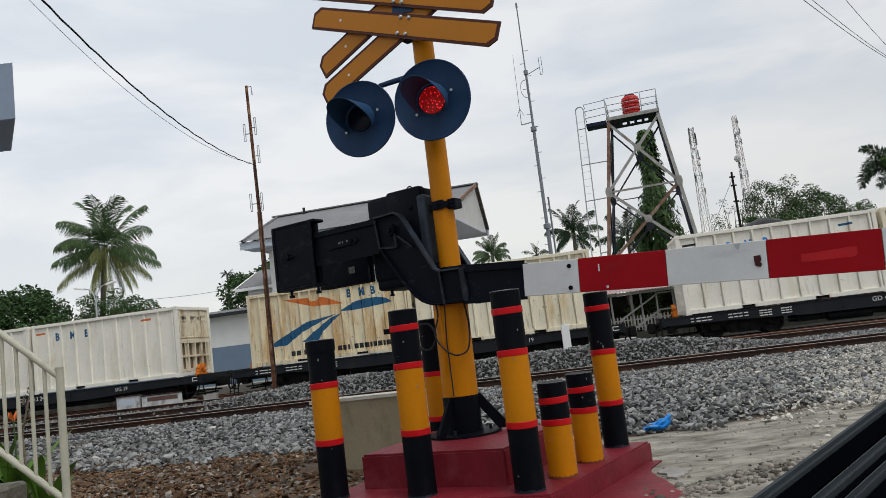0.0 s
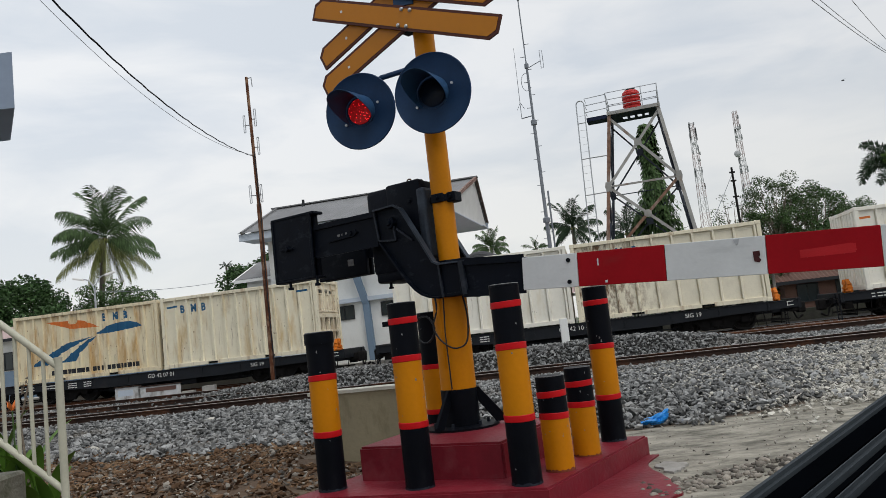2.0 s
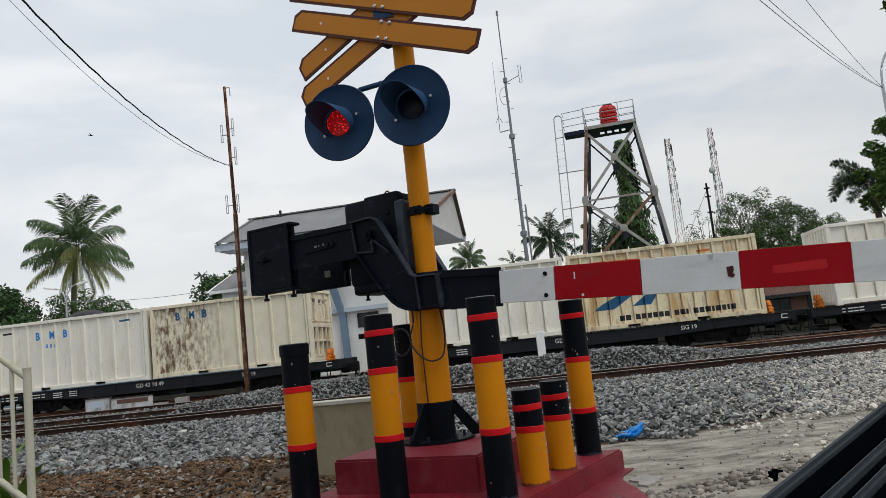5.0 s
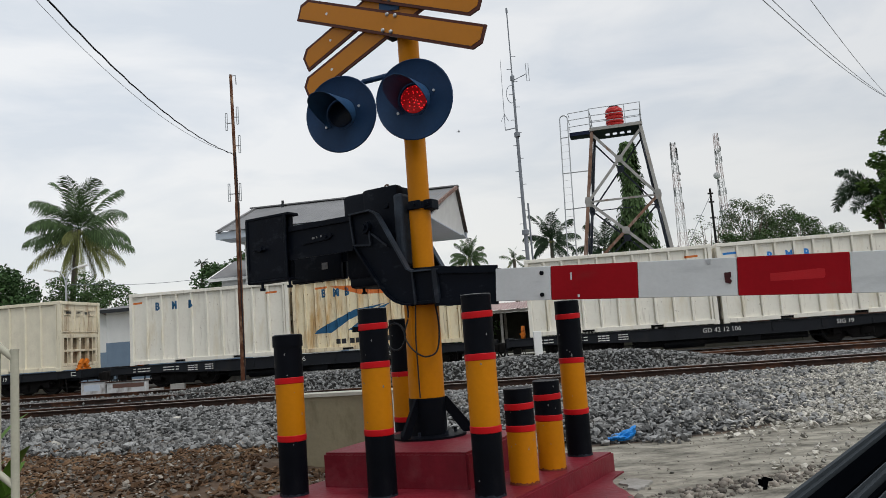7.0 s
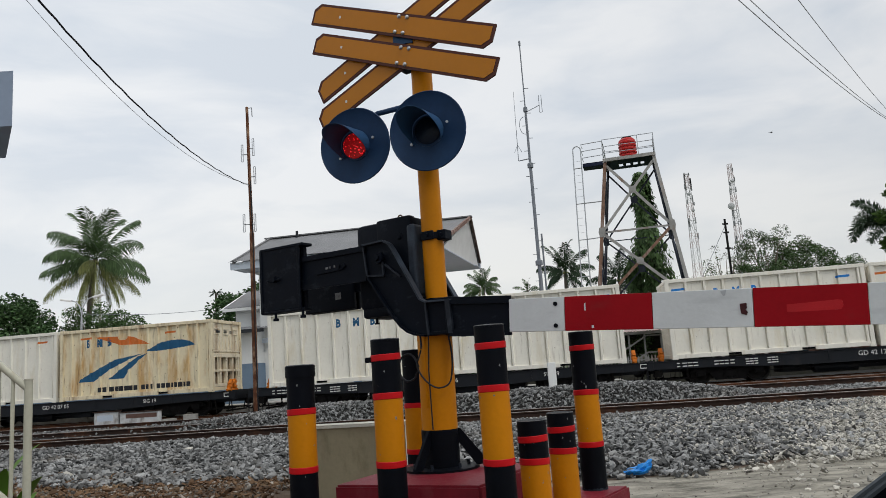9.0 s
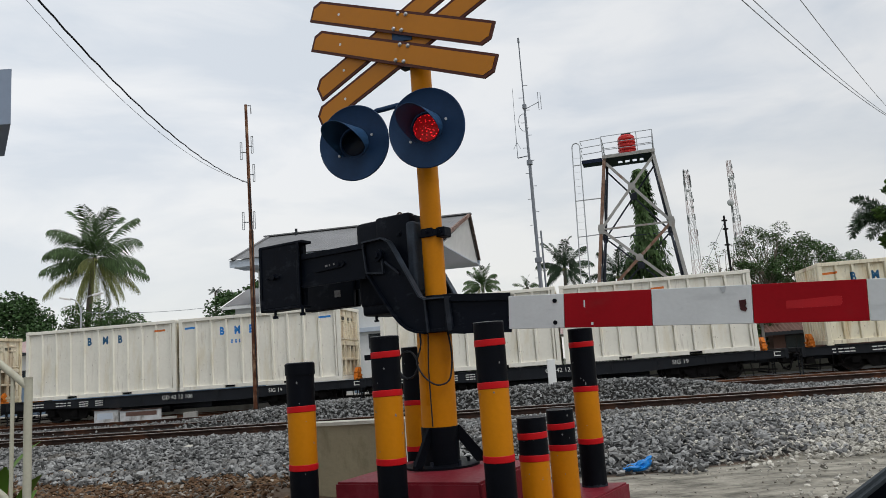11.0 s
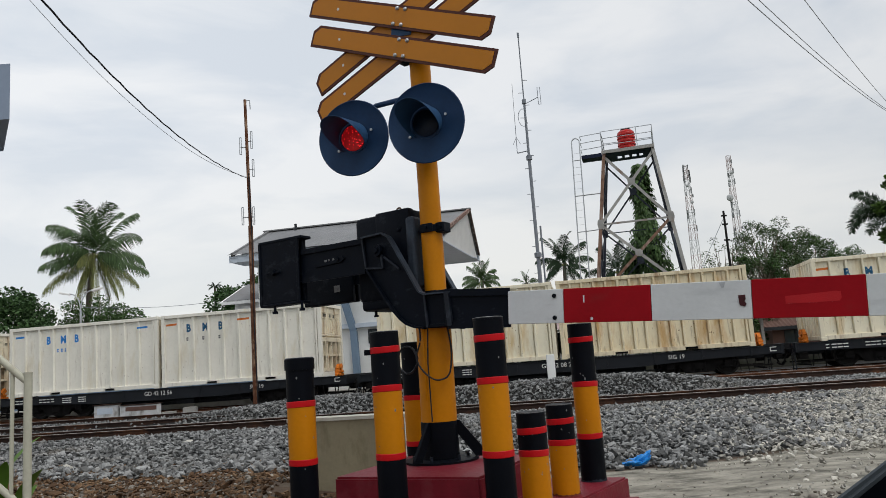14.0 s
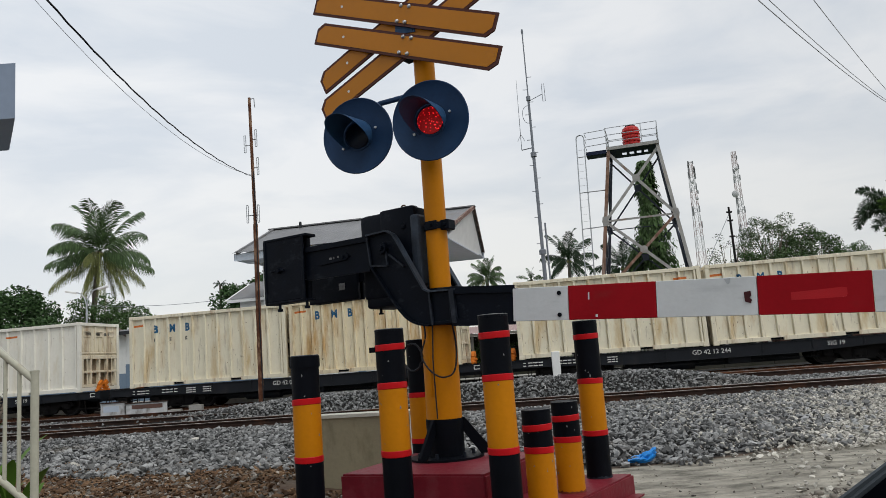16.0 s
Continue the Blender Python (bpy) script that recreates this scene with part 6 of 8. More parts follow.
# ---------------------------------------------------------------- plants
def palm(x, y, z0, crown_z, span, seed, n=22, lean=(0.0, 0.0), trunk_r=0.17, dry=3, label="coconut palm with a full crown of drooping fronds", dark=False, foxtail=False, rows_=32, spread=138, first=88):
    """A palm: ringed tapering trunk and arching fronds. Leaflets hang from level fronds, fan out on upright ones, and stand all round on a foxtail palm."""
    rg = random.Random(seed)
    t = thing("palm_tree", pose(x, y, z0), label, "palm tree")
    h = crown_z - z0
    bm = bmesh.new()
    pts, rad = [], []
    for i in range(25):
        u = i / 24
        pts.append((lean[0] * u * u, lean[1] * u * u, h * u))
        rad.append(trunk_r * (1.25 - 0.55 * u) * (1.07 if i % 2 else 1.0))
    tube(bm, pts, rad, 12)
    part("trunk", bm, M["palm_bark"], t, smooth=True)
    top = Vector((lean[0], lean[1], h))
    bms = [bmesh.new(), bmesh.new()]
    for k in range(n):
        az = 2 * math.pi * (k * 0.381966) + rg.uniform(-0.25, 0.25)
        el = radians(first - spread * (k / n) ** 1.05 + rg.uniform(-9, 9))
        ln = span * rg.uniform(0.86, 1.1)
        b = bms[1 if k >= n - dry else 0]
        steps = 22
        pos, e = top + Vector((0.1 * math.cos(az), 0.1 * math.sin(az), 0)), el
        hd = Vector((math.cos(az), math.sin(az), 0))
        sd = Vector((-math.sin(az), math.cos(az), 0))
        bend = radians(rg.uniform(28, 48) if el > 1.0 else rg.uniform(62, 90) if el > -0.1 else rg.uniform(22, 45)) * (1.7 if foxtail else 1.0)
        spine = []
        for i in range(steps + 1):
            spine.append((pos.copy(), e))
            pos = pos + (hd * math.cos(e) + Vector((0, 0, math.sin(e)))) * (ln / steps)
            e = max(e - bend * (i + 1) * 2 / (steps * (steps + 1)), radians(-86))
        for i in range(steps):
            p, q = spine[i][0], spine[i + 1][0]
            w = 0.04 * (1 - i / steps) + 0.008
            vs = [b.verts.new(p + sd * w), b.verts.new(p - sd * w), b.verts.new(q - sd * w * 0.9), b.verts.new(q + sd * w * 0.9)]
            b.faces.new(vs)
        for i in range(rows_):
            u = 0.10 + 0.895 * i / (rows_ - 1)
            j = min(int(u * steps), steps - 1)
            p = spine[j][0].lerp(spine[j + 1][0], u * steps - j)
            ee = spine[j][1]
            along = hd * math.cos(ee) + Vector((0, 0, math.sin(ee)))
            upn = sd.cross(along)
            hang = min(1.0, max(0.0, (1.15 - ee) / 1.0))
            l_ = span * (0.19 if foxtail else 0.325) * math.sin(math.pi * min(1, 0.18 + u * 0.74)) ** 0.7
            for s in (-1, 1, -1, 1) if foxtail else (-1, 1):
                ll = l_ * rg.uniform(0.78, 1.12)
                if foxtail:
                    a = rg.uniform(0, 2 * math.pi)
                    d = (sd * math.cos(a) + upn * math.sin(a) + along * 0.55).normalized()
                else:
                    d = (sd * s * (0.72 - 0.40 * hang) + along * (0.85 - 0.35 * hang) + Vector((0, 0, -0.08 - 0.72 * hang - 0.2 * rg.random()))).normalized()
                mid = p + d * ll * 0.5
                tip = p + d * ll + Vector((0, 0, -0.16 * ll))
                wv = along * 0.032 * span / 3.2 * rg.uniform(0.8, 1.2)
                b.faces.new([b.verts.new(p - wv * 0.5), b.verts.new(p + wv * 0.5), b.verts.new(mid + wv), b.verts.new(mid - wv)])
                b.faces.new([b.verts.new(mid - wv), b.verts.new(mid + wv), b.verts.new(tip)])
    part("crown", bms[0], M["palm_dark" if dark else "palm_leaf"], t, "long green pinnate fronds")
    if dry:
        part("old_fronds", bms[1], M["palm_dark" if dark else "palm_dry"], t, "yellowing lower fronds")
    if not foxtail:
        bm = bmesh.new()
        for k in range(7):
            a = k * 0.9
            bmesh.ops.create_icosphere(bm, subdivisions=1, radius=0.03 * span, matrix=Matrix.Translation(top + Vector((0.06 * span * math.cos(a), 0.06 * span * math.sin(a), -0.06 * span - 0.02 * span * (k % 2)))))
        part("coconuts", bm, M["palm_dry"], t, smooth=True)
    return t


def tree(x, y, z0, h, r, seed, mat="leaf_mid", leaves=5200, size=0.34, label="broad-leaved tree with an uneven crown", clumps=22, squash=0.8, low=0.35, name="tree", sparse=1.0, lump=(0.20, 0.42)):
    """A tree: tapering trunk, forked limbs, and leaves in clumps round the limbs' ends with gaps between."""
    rg = random.Random(seed)
    npg = np.random.RandomState(seed)
    t = thing(name, pose(x, y, z0), label, "tree")
    bm = bmesh.new()
    tr = max(0.10, h * 0.022)
    ends = []
    tube(bm, [(0, 0, -0.1), (rg.uniform(-.1, .1), rg.uniform(-.1, .1), h * low * 0.6), (rg.uniform(-.2, .2), rg.uniform(-.2, .2), h * low * 1.25)], [tr * 1.3, tr, tr * 0.75], 10)
    for k in range(clumps):
        a = k * 2.39996 + rg.uniform(-0.4, 0.4)
        u = (k + 0.5) / clumps
        zz = h * (low + (1 - low) * (0.10 + 0.84 * u)) - rg.uniform(0, 0.14) * h
        rr = r * math.sqrt(max(0.05, 1 - ((u - 0.38) / 0.68) ** 2)) * rg.uniform(0.55, 1.0)
        p = Vector((rr * math.cos(a), rr * math.sin(a), zz))
        ends.append((p, r * rg.uniform(*lump)))
        s = Vector((0, 0, h * low * rg.uniform(0.8, 1.2)))
        m_ = s.lerp(p, 0.5) + Vector((rg.uniform(-.2, .2), rg.uniform(-.2, .2), rg.uniform(0, .3)))
        tube(bm, [s, m_, p], [tr * 0.32, tr * 0.17, tr * 0.05], 5)
    part("trunk", bm, M["bark"], t, "grey trunk with forked limbs", smooth=True)
    per = leaves // clumps
    vs, fs = [], []
    for p, cr in ends:
        nn_ = int(per * (cr / (r * (0.15 + 0.45 * lump[1]))) ** 1.6 * sparse)
        d = npg.normal(size=(nn_, 3))
        d /= np.linalg.norm(d, axis=1)[:, None]
        rad = cr * npg.uniform(0.35, 1.08, nn_) ** 0.6
        c = np.array(p) + d * rad[:, None] * np.array((1, 1, squash))
        ax = npg.normal(size=(nn_, 3)) * np.array((1, 1, 0.55))
        ax /= np.linalg.norm(ax, axis=1)[:, None]
        bx_ = np.cross(ax, npg.normal(size=(nn_, 3)))
        bx_ /= np.linalg.norm(bx_, axis=1)[:, None]
        s = size * npg.uniform(0.55, 1.2, nn_)[:, None]
        q = np.stack((c - ax * s * 0.5, c + bx_ * s * 0.26, c + ax * s * 0.5, c - bx_ * s * 0.26), 1)
        k0 = len(vs)
        vs.extend(q.reshape(-1, 3).tolist())
        fs.extend((np.arange(nn_)[:, None] * 4 + np.arange(4) + k0).tolist())
    me = bpy.data.meshes.new("crown")
    me.from_pydata(vs, [], fs)
    me.materials.append(M[mat])
    cr_ = new("crown", me)
    cr_.parent = t
    return t


def column_tree(x, y, z0, h, r, seed):
    """A tall narrow tree whose leaves hang close round the trunk."""
    npg = np.random.RandomState(seed)
    t = thing("mast_tree", pose(x, y, z0), "tall narrow mast tree with hanging dark leaves", "tree")
    bm = bmesh.new()
    tube(bm, [(0, 0, -0.1), (0.05, 0, h * 0.5), (0, 0, h * 0.97)], [0.16, 0.11, 0.03], 8)
    part("trunk", bm, M["bark"], t, smooth=True)
    n = 9000
    u = npg.rand(n) ** 0.8
    a = npg.rand(n) * 2 * np.pi
    prof = r * (0.16 + 0.84 * np.clip((1 - u) * 1.35, 0, 1) ** 0.85) * (0.84 + 0.30 * np.sin(u * 37 + a * 2) * np.sin(a * 3 + u * 19))
    prof = prof * (0.86 + 0.26 * np.sin(u * 15 + 1.3 * np.sin(a + 0.6)) + 0.16 * np.sin(a * 2 + u * 8))
    rr = prof * npg.uniform(0.5, 1.12, n)
    c = np.stack((rr * np.cos(a), rr * np.sin(a), h * (0.05 + 0.95 * u)), -1)
    ax = np.stack((0.35 * np.cos(a), 0.35 * np.sin(a), -1 + 0 * a), -1) + npg.normal(size=(n, 3)) * 0.25
    ax /= np.linalg.norm(ax, axis=1)[:, None]
    b = np.stack((-np.sin(a), np.cos(a), 0 * a), -1) + npg.normal(size=(n, 3)) * 0.3
    s = 0.36 * npg.uniform(0.6, 1.2, n)[:, None]
    q = np.stack((c, c + ax * s * 0.5 + b * s * 0.17, c + ax * s, c + ax * s * 0.5 - b * s * 0.17), 1)
    me = bpy.data.meshes.new("crown")
    me.from_pydata(q.reshape(-1, 3).tolist(), [], (np.arange(n)[:, None] * 4 + np.arange(4)).tolist())
    me.materials.append(M["leaf_mid"])
    o = new("crown", me)
    o.parent = t
    return t


palm(-28.2, 60, 0, 12.0, 4.5, 3, n=35, lean=(0.8, 0), trunk_r=0.24, dry=12, rows_=40, spread=166, label="tall coconut palm with a full crown of fronds")
palm(10.1, 60, 0, 8.5, 2.5, 5, n=20, lean=(0.2, 0), dry=2, dark=True, rows_=46)
palm(15.0, 62, 0, 7.8, 2.6, 6, n=18, dark=True, rows_=46)
palm(3.6, 60, 0, 7.55, 1.75, 7, n=22, dry=2, rows_=46)
palm(7.4, 62, 0, 7.3, 1.2, 8, n=10, dry=1)
palm(-14.2, 48, 0, 7.15, 0.45, 9, n=14, trunk_r=0.09, dry=1, dark=True, rows_=26, spread=100, first=60, label="thin papaya-like palm with a small top")
palm(26.1, 42.0, 0, 7.75, 2.9, 10, n=13, trunk_r=0.2, dry=0, dark=True, foxtail=True, rows_=60, spread=75, first=62, label="foxtail palm with long dark bushy fronds")
tree(-31.5, 55, 0, 9.0, 4.1, 21, "leaf_dark", 26000, size=0.30, clumps=34, lump=(0.20, 0.36))
tree(-37.5, 57, 0, 8.2, 4.6, 22, "leaf_dark", 12000, size=0.32)
tree(-23.6, 56, 0, 7.5, 3.3, 23, "leaf_mid", 13000, size=0.22, clumps=34, lump=(0.14, 0.30))
tree(-26.2, 58, 0, 8.6, 3.5, 24, "leaf_mid", 13000, size=0.22, clumps=36, lump=(0.14, 0.30))
tree(-29.0, 59, 0, 7.4, 2.6, 27, "leaf_mid", 7000, size=0.22, lump=(0.14, 0.30))
tree(-12.0, 48.3, 0, 8.2, 2.7, 25, "leaf_dark", 13000, size=0.24)
tree(-8.6, 47, 0, 7.2, 2.4, 26, "leaf_dark", 8000, size=0.24)
tree(31.0, 70, 0, 13.3, 3.8, 31, "leaf_pale", 24000, size=0.19, sparse=0.9, clumps=54, low=0.4, lump=(0.13, 0.28), label="thin-leaved pale green tree with open branches")
tree(26.6, 69, 0, 12.2, 2.7, 32, "leaf_pale", 3400, size=0.19, sparse=0.7, clumps=30, lump=(0.10, 0.24), label="half-bare tree with thin pale leaves")
tree(35.2, 71, 0, 12.3, 3.4, 33, "leaf_mid", 26000, size=0.19, clumps=50, lump=(0.15, 0.30))
tree(29.0, 68, 0, 10.4, 2.6, 34, "leaf_mid", 13000, size=0.19, clumps=40, lump=(0.12, 0.27))
tree(38.4, 72, 0, 10.4, 3.0, 35, "leaf_mid", 16000, size=0.19, clumps=44, lump=(0.14, 0.3))
tree(32.6, 69, 0, 9.8, 3.0, 40, "leaf_mid", 12000, size=0.19, clumps=40, lump=(0.12, 0.27))
tree(21.5, 66, 0, 8.0, 2.6, 36, "leaf_dark", 4000, size=0.24)
tree(26.4, 40.3, 0, 11.3, 2.15, 37, "leaf_bright", 7200, size=0.34, clumps=30, low=0.28, lump=(0.18, 0.34), label="leafy bright green tree growing beside the foxtail palm")
tree(27.2, 36, 0, 19.6, 2.6, 42, "leaf_mid", 5200, size=0.36, clumps=26, low=0.5, lump=(0.18, 0.34), label="tall broad-leaved tree behind the street lamp")
tree(15.6, 38.5, 0, 3.6, 1.5, 38, "leaf_mid", 2600, size=0.2, label="small green garden tree behind the tracks")
tree(19.5, 40, 0, 4.6, 2.0, 39, "leaf_dark", 3000, size=0.25)
tree(9.4, 36.2, 0, 2.3, 1.1, 44, "leaf_mid", 2600, size=0.16, label="low green shrub beside the shelter", name="shrub")
tree(2.2, 37.3, 0, 2.4, 1.2, 45, "leaf_mid", 2600, size=0.16, label="low green shrub beside the shelter", name="shrub")
column_tree(12.45, 43.5, 0, 12.1, 1.75, 41)
column_tree(11.5, 43.9, 0, 6.9, 1.1, 43)


# ---------------------------------------------------------------- towers, masts and poles
TOWER = pose(10.86, 39.65, 0, 0, 0, -16)


def water_tower():
    """Four splayed legs with crossed braces in three storeys, a railed platform, a landing and a ladder."""
    t = thing("water_tower", TOWER, "rusty steel lattice water tower with a red tank on top", "water tower")
    zt, hw_ = 12.0, 1.28
    tops = [(-hw_, 0.0), (hw_, 0.0), (hw_, 2.4), (-hw_, 2.4)]
    feet = [(-2.87, -1.5), (2.87, -1.5), (2.87, 3.9), (-2.87, 3.9)]

    def leg(i, z):
        u = z / zt
        return Vector((feet[i][0] + (tops[i][0] - feet[i][0]) * u, feet[i][1] + (tops[i][1] - feet[i][1]) * u, z))

    def angle_iron(bm, p, q, w, d, th=0.02):
        """Two thin plates at a right angle, as a rolled steel angle."""
        strut(bm, p, q, w, th, up=(0, 1, 0))
        off = Vector((w / 2 - th / 2, d / 2 + th / 2, 0))
        strut(bm, Vector(p) + off, Vector(q) + off, th, d, up=(0, 1, 0))
    for i in range(4):
        bm = bmesh.new()
        strut(bm, leg(i, 0), leg(i, zt), 0.17 if i < 2 else 0.14, 0.17 if i < 2 else 0.14, up=(0, 1, 0))
        part("leg", bm, M["rust_steel" if i == 0 else "tower_steel" if i == 1 else "shade_steel"], t, "rusted brown steel leg" if i == 0 else "grey steel leg")
    levels = [11.75, 7.95, 4.0, 0.3]
    for i in range(4):
        j = (i + 1) % 4
        front = i == 0
        for n_, (za, zb) in enumerate(zip(levels, levels[1:])):
            for a, b in ((leg(i, za), leg(j, zb)), (leg(j, za), leg(i, zb))):
                bm = bmesh.new()
                angle_iron(bm, a, b, 0.15 if front else 0.09, 0.08)
                part("brace", bm, M["rust_steel" if front and n_ and b.x < a.x else "tower_steel" if front else "shade_steel"], t)
            if i in (0, 2):
                bm = bmesh.new()
                wa, wb = (leg(i, za) - leg(j, za)).length, (leg(i, zb) - leg(j, zb)).length
                c = ((leg(i, za) + leg(j, za)) / 2).lerp((leg(i, zb) + leg(j, zb)) / 2, wa / (wa + wb))
                slab(bm, [(c.x + 0.21 * math.cos(radians(22.5 + 45 * k)), c.z + 0.21 * math.sin(radians(22.5 + 45 * k))) for k in range(8)], c.y - 0.05, c.y - 0.03)
                part("gusset_plate", bm, M["tower_steel" if front else "shade_steel"], t)
                for q in (leg(i, zb), leg(j, zb)):
                    bm = bmesh.new()
                    slab(bm, [(q.x - 0.12, q.z - 0.26), (q.x + 0.12, q.z - 0.26), (q.x + 0.17, q.z), (q.x + 0.12, q.z + 0.26), (q.x - 0.12, q.z + 0.26), (q.x - 0.17, q.z)], q.y - 0.13, q.y - 0.11)
                    part("joint_plate", bm, M["tower_steel" if front else "shade_steel"], t)
            bm = bmesh.new()
            strut(bm, leg(i, zb), leg(j, zb), 0.10 if front else 0.05, 0.05, up=(0, 1, 0))
            part("ring_strut", bm, M["tower_steel" if front else "shade_steel"], t)
    # platform: navy-painted sheets with a slotted strip, a pale front edge and dark joists
    for x0, x1, y0, y1 in ((-1.35, 1.35, -0.1, 1.40), (-1.35, 1.35, 1.95, 2.5)) + tuple((a, b, 1.402, 1.948) for a, b in ((-1.35, -0.62), (-0.38, -0.22), (0.02, 0.18), (0.42, 0.58), (0.78, 1.35))):
        bm = bmesh.new()
        box(bm, (x0, y0, zt + 0.03), (x1, y1, zt + 0.05), 0.0)
        part("platform_sheet", bm, M["deck_navy"], t, "dark navy platform sheet")
    bm = bmesh.new()
    box(bm, (-1.40, -0.17, zt - 0.10), (1.40, -0.105, zt + 0.075), 0.008)
    part("front_beam", bm, M["tower_steel"], t, "grey front edge beam")
    for x in (-1.36, 1.28):
        bm = bmesh.new()
        box(bm, (x, -0.1, zt - 0.16), (x + 0.08, 2.45, zt - 0.004), 0.006)
        part("joist", bm, M["deck_navy"], t)
    bm = bmesh.new()
    box(bm, (-2.50, -0.12, zt - 0.24), (-1.41, 0.75, zt - 0.03), 0.01)
    part("landing", bm, M["deck_navy"], t, "dark side landing")
    post_at = [(-1.36, -0.13), (0.52, -0.13), (1.36, -0.13), (1.36, 2.45), (-1.36, 2.45)]
    for p in post_at:
        bm = bmesh.new()
        bar(bm, (p[0], p[1], zt), (p[0], p[1], zt + 1.16), 0.026, seg=6)
        part("guard_post", bm, M["steel"], t)
    for z in (0.38, 0.76, 1.15):
        for a, b in zip(post_at, post_at[1:] + post_at[:1]):
            bm = bmesh.new()
            bar(bm, (a[0], a[1], zt + z), (b[0], b[1], zt + z), 0.020, seg=6)
            part("guard_rail", bm, M["steel"], t)
        bm = bmesh.new()
        tube(bm, [(-1.36, -0.13, zt + z - 0.06), (-2.50, -0.13, zt + z - 0.10), (-2.50, 0.72, zt + z - 0.10)], 0.020, 6)
        part("guard_rail", bm, M["steel"], t)
    lad = []
    for x, low in ((-2.95, -3.30), (-2.53, -2.80)):
        bm = bmesh.new()
        hook = [(-2.74 + math.copysign(0.21, x + 2.74) * math.cos(radians(15 * k)), -0.2, 12.75 + 0.21 * math.sin(radians(15 * k))) for k in range(7)]
        tube(bm, [(low, -0.7, 0.0), (low * 0.5 + x * 0.5, -0.45, 6.2), *hook], 0.034, 6)
        lad.append(part("ladder_rail", bm, M["steel"], t, smooth=True))
    for k in range(30):
        z = 0.5 + k * 0.4
        u = z / 12.75
        bm = bmesh.new()
        bar(bm, (-3.30 + 0.35 * u, -0.7 + 0.48 * u, z), (-2.80 + 0.27 * u, -0.7 + 0.48 * u, z), 0.028 if k % 5 == 3 else 0.006, seg=5)
        part("rung", bm, M["steel"], lad[0])
    for z in (9.7, 7.7, 4.8):
        bm = bmesh.new()
        u = z / 12.75
        bar(bm, (-2.80 + 0.27 * u, -0.7 + 0.48 * u, z), leg(0, z), 0.03, seg=5)
        part("ladder_stay", bm, M["steel"], t)
    tank = thing("water_tank", TOWER @ pose(-0.03, 0.55, zt + 0.05), "red ribbed plastic water tank with dark lid", "water tank")
    bm = bmesh.new()
    prof = [(0.47, 0.0)]
    for k in range(5):
        z = 0.06 + k * 0.19
        prof += [(0.46, z), (0.49, z + 0.04), (0.49, z + 0.10), (0.46, z + 0.14)]
    prof += [(0.45, 1.04), (0.34, 1.14), (0.24, 1.16)]
    lathe(bm, prof, 28)
    part("tank_body", bm, M["tank_red"], tank, smooth=True)
    bm = bmesh.new()
    lathe(bm, [(0.27, 1.15), (0.28, 1.22), (0.12, 1.25)], 20)
    part("lid", bm, M["window_trim"], tank, smooth=True)


water_tower()


def radio_mast():
    t = thing("radio_mast", pose(5.52, 40, 0), "slim grey tubular radio mast with step pegs and whip antennas", "radio mast")
    for z0, z1, r in ((0, 6.6, 0.115), (6.6, 12.0, 0.095), (12.0, 15.2, 0.07), (15.2, 19.1, 0.035)):
        bm = bmesh.new()
        bar(bm, (0, 0, z0), (0, 0, z1), r, r * 0.92, seg=10)
        part("mast_section", bm, M["wire_grey"], t)
        bm = bmesh.new()
        lathe(bm, [(r * 1.7, -0.12), (r * 1.7, 0.12), (r, 0.16)], 10, Matrix.Translation((0, 0, z1)))
        part("joint_collar", bm, M["wire_grey"], t)
    for k in range(18):
        bm = bmesh.new()
        z = 4.2 + k * 0.72
        s = 1 if k % 2 else -1
        bar(bm, (0, 0, z), (s * 0.27, 0, z), 0.018, seg=5)
        part("step_peg", bm, M["wire_grey"], t)
    bm = bmesh.new()
    bar(bm, (0, 0, 15.05), (0.80, 0, 15.42), 0.022, seg=5)
    loop_ = [(0.86 + (0.07 if c > 0 else -0.07), 0, z) for c, z in ((-1, 15.0), (-1, 16.0), (1, 16.0), (1, 15.0), (-1, 15.0))]
    tube(bm, loop_, 0.016, 5)
    part("folded_dipole", bm, M["wire_grey"], t)
    bm = bmesh.new()
    bar(bm, (0, 0, 12.4), (-0.62, 0, 12.3), 0.03, seg=5)
    bar(bm, (-0.62, 0, 12.3), (-0.58, 0, 16.3), 0.02, 0.01, seg=5)
    for s in (-1, 1):
        bar(bm, (-0.6, 0, 13.2), (-0.6 + s * 0.2, 0, 12.8), 0.012, seg=4)
    part("whip_antenna", bm, M["wire_grey"], t)
    bm = bmesh.new()
    for k in range(12):
        a0, a1 = radians(60 + k * 22), radians(82 + k * 22)
        bar(bm, (-0.12 + 0.28 * math.cos(a0), 0, 14.3 + 0.5 * math.sin(a0)), (-0.12 + 0.28 * math.cos(a1), 0, 14.3 + 0.5 * math.sin(a1)), 0.016, seg=5)
    part("loop_antenna", bm, M["wire_grey"], t)
    bm = bmesh.new()
    bar(bm, (0.28, 0.1, 2.0), (0.28, 0.1, 8.2), 0.05, seg=8)
    part("feeder_pipe", bm, M["wire_grey"], t)


radio_mast()


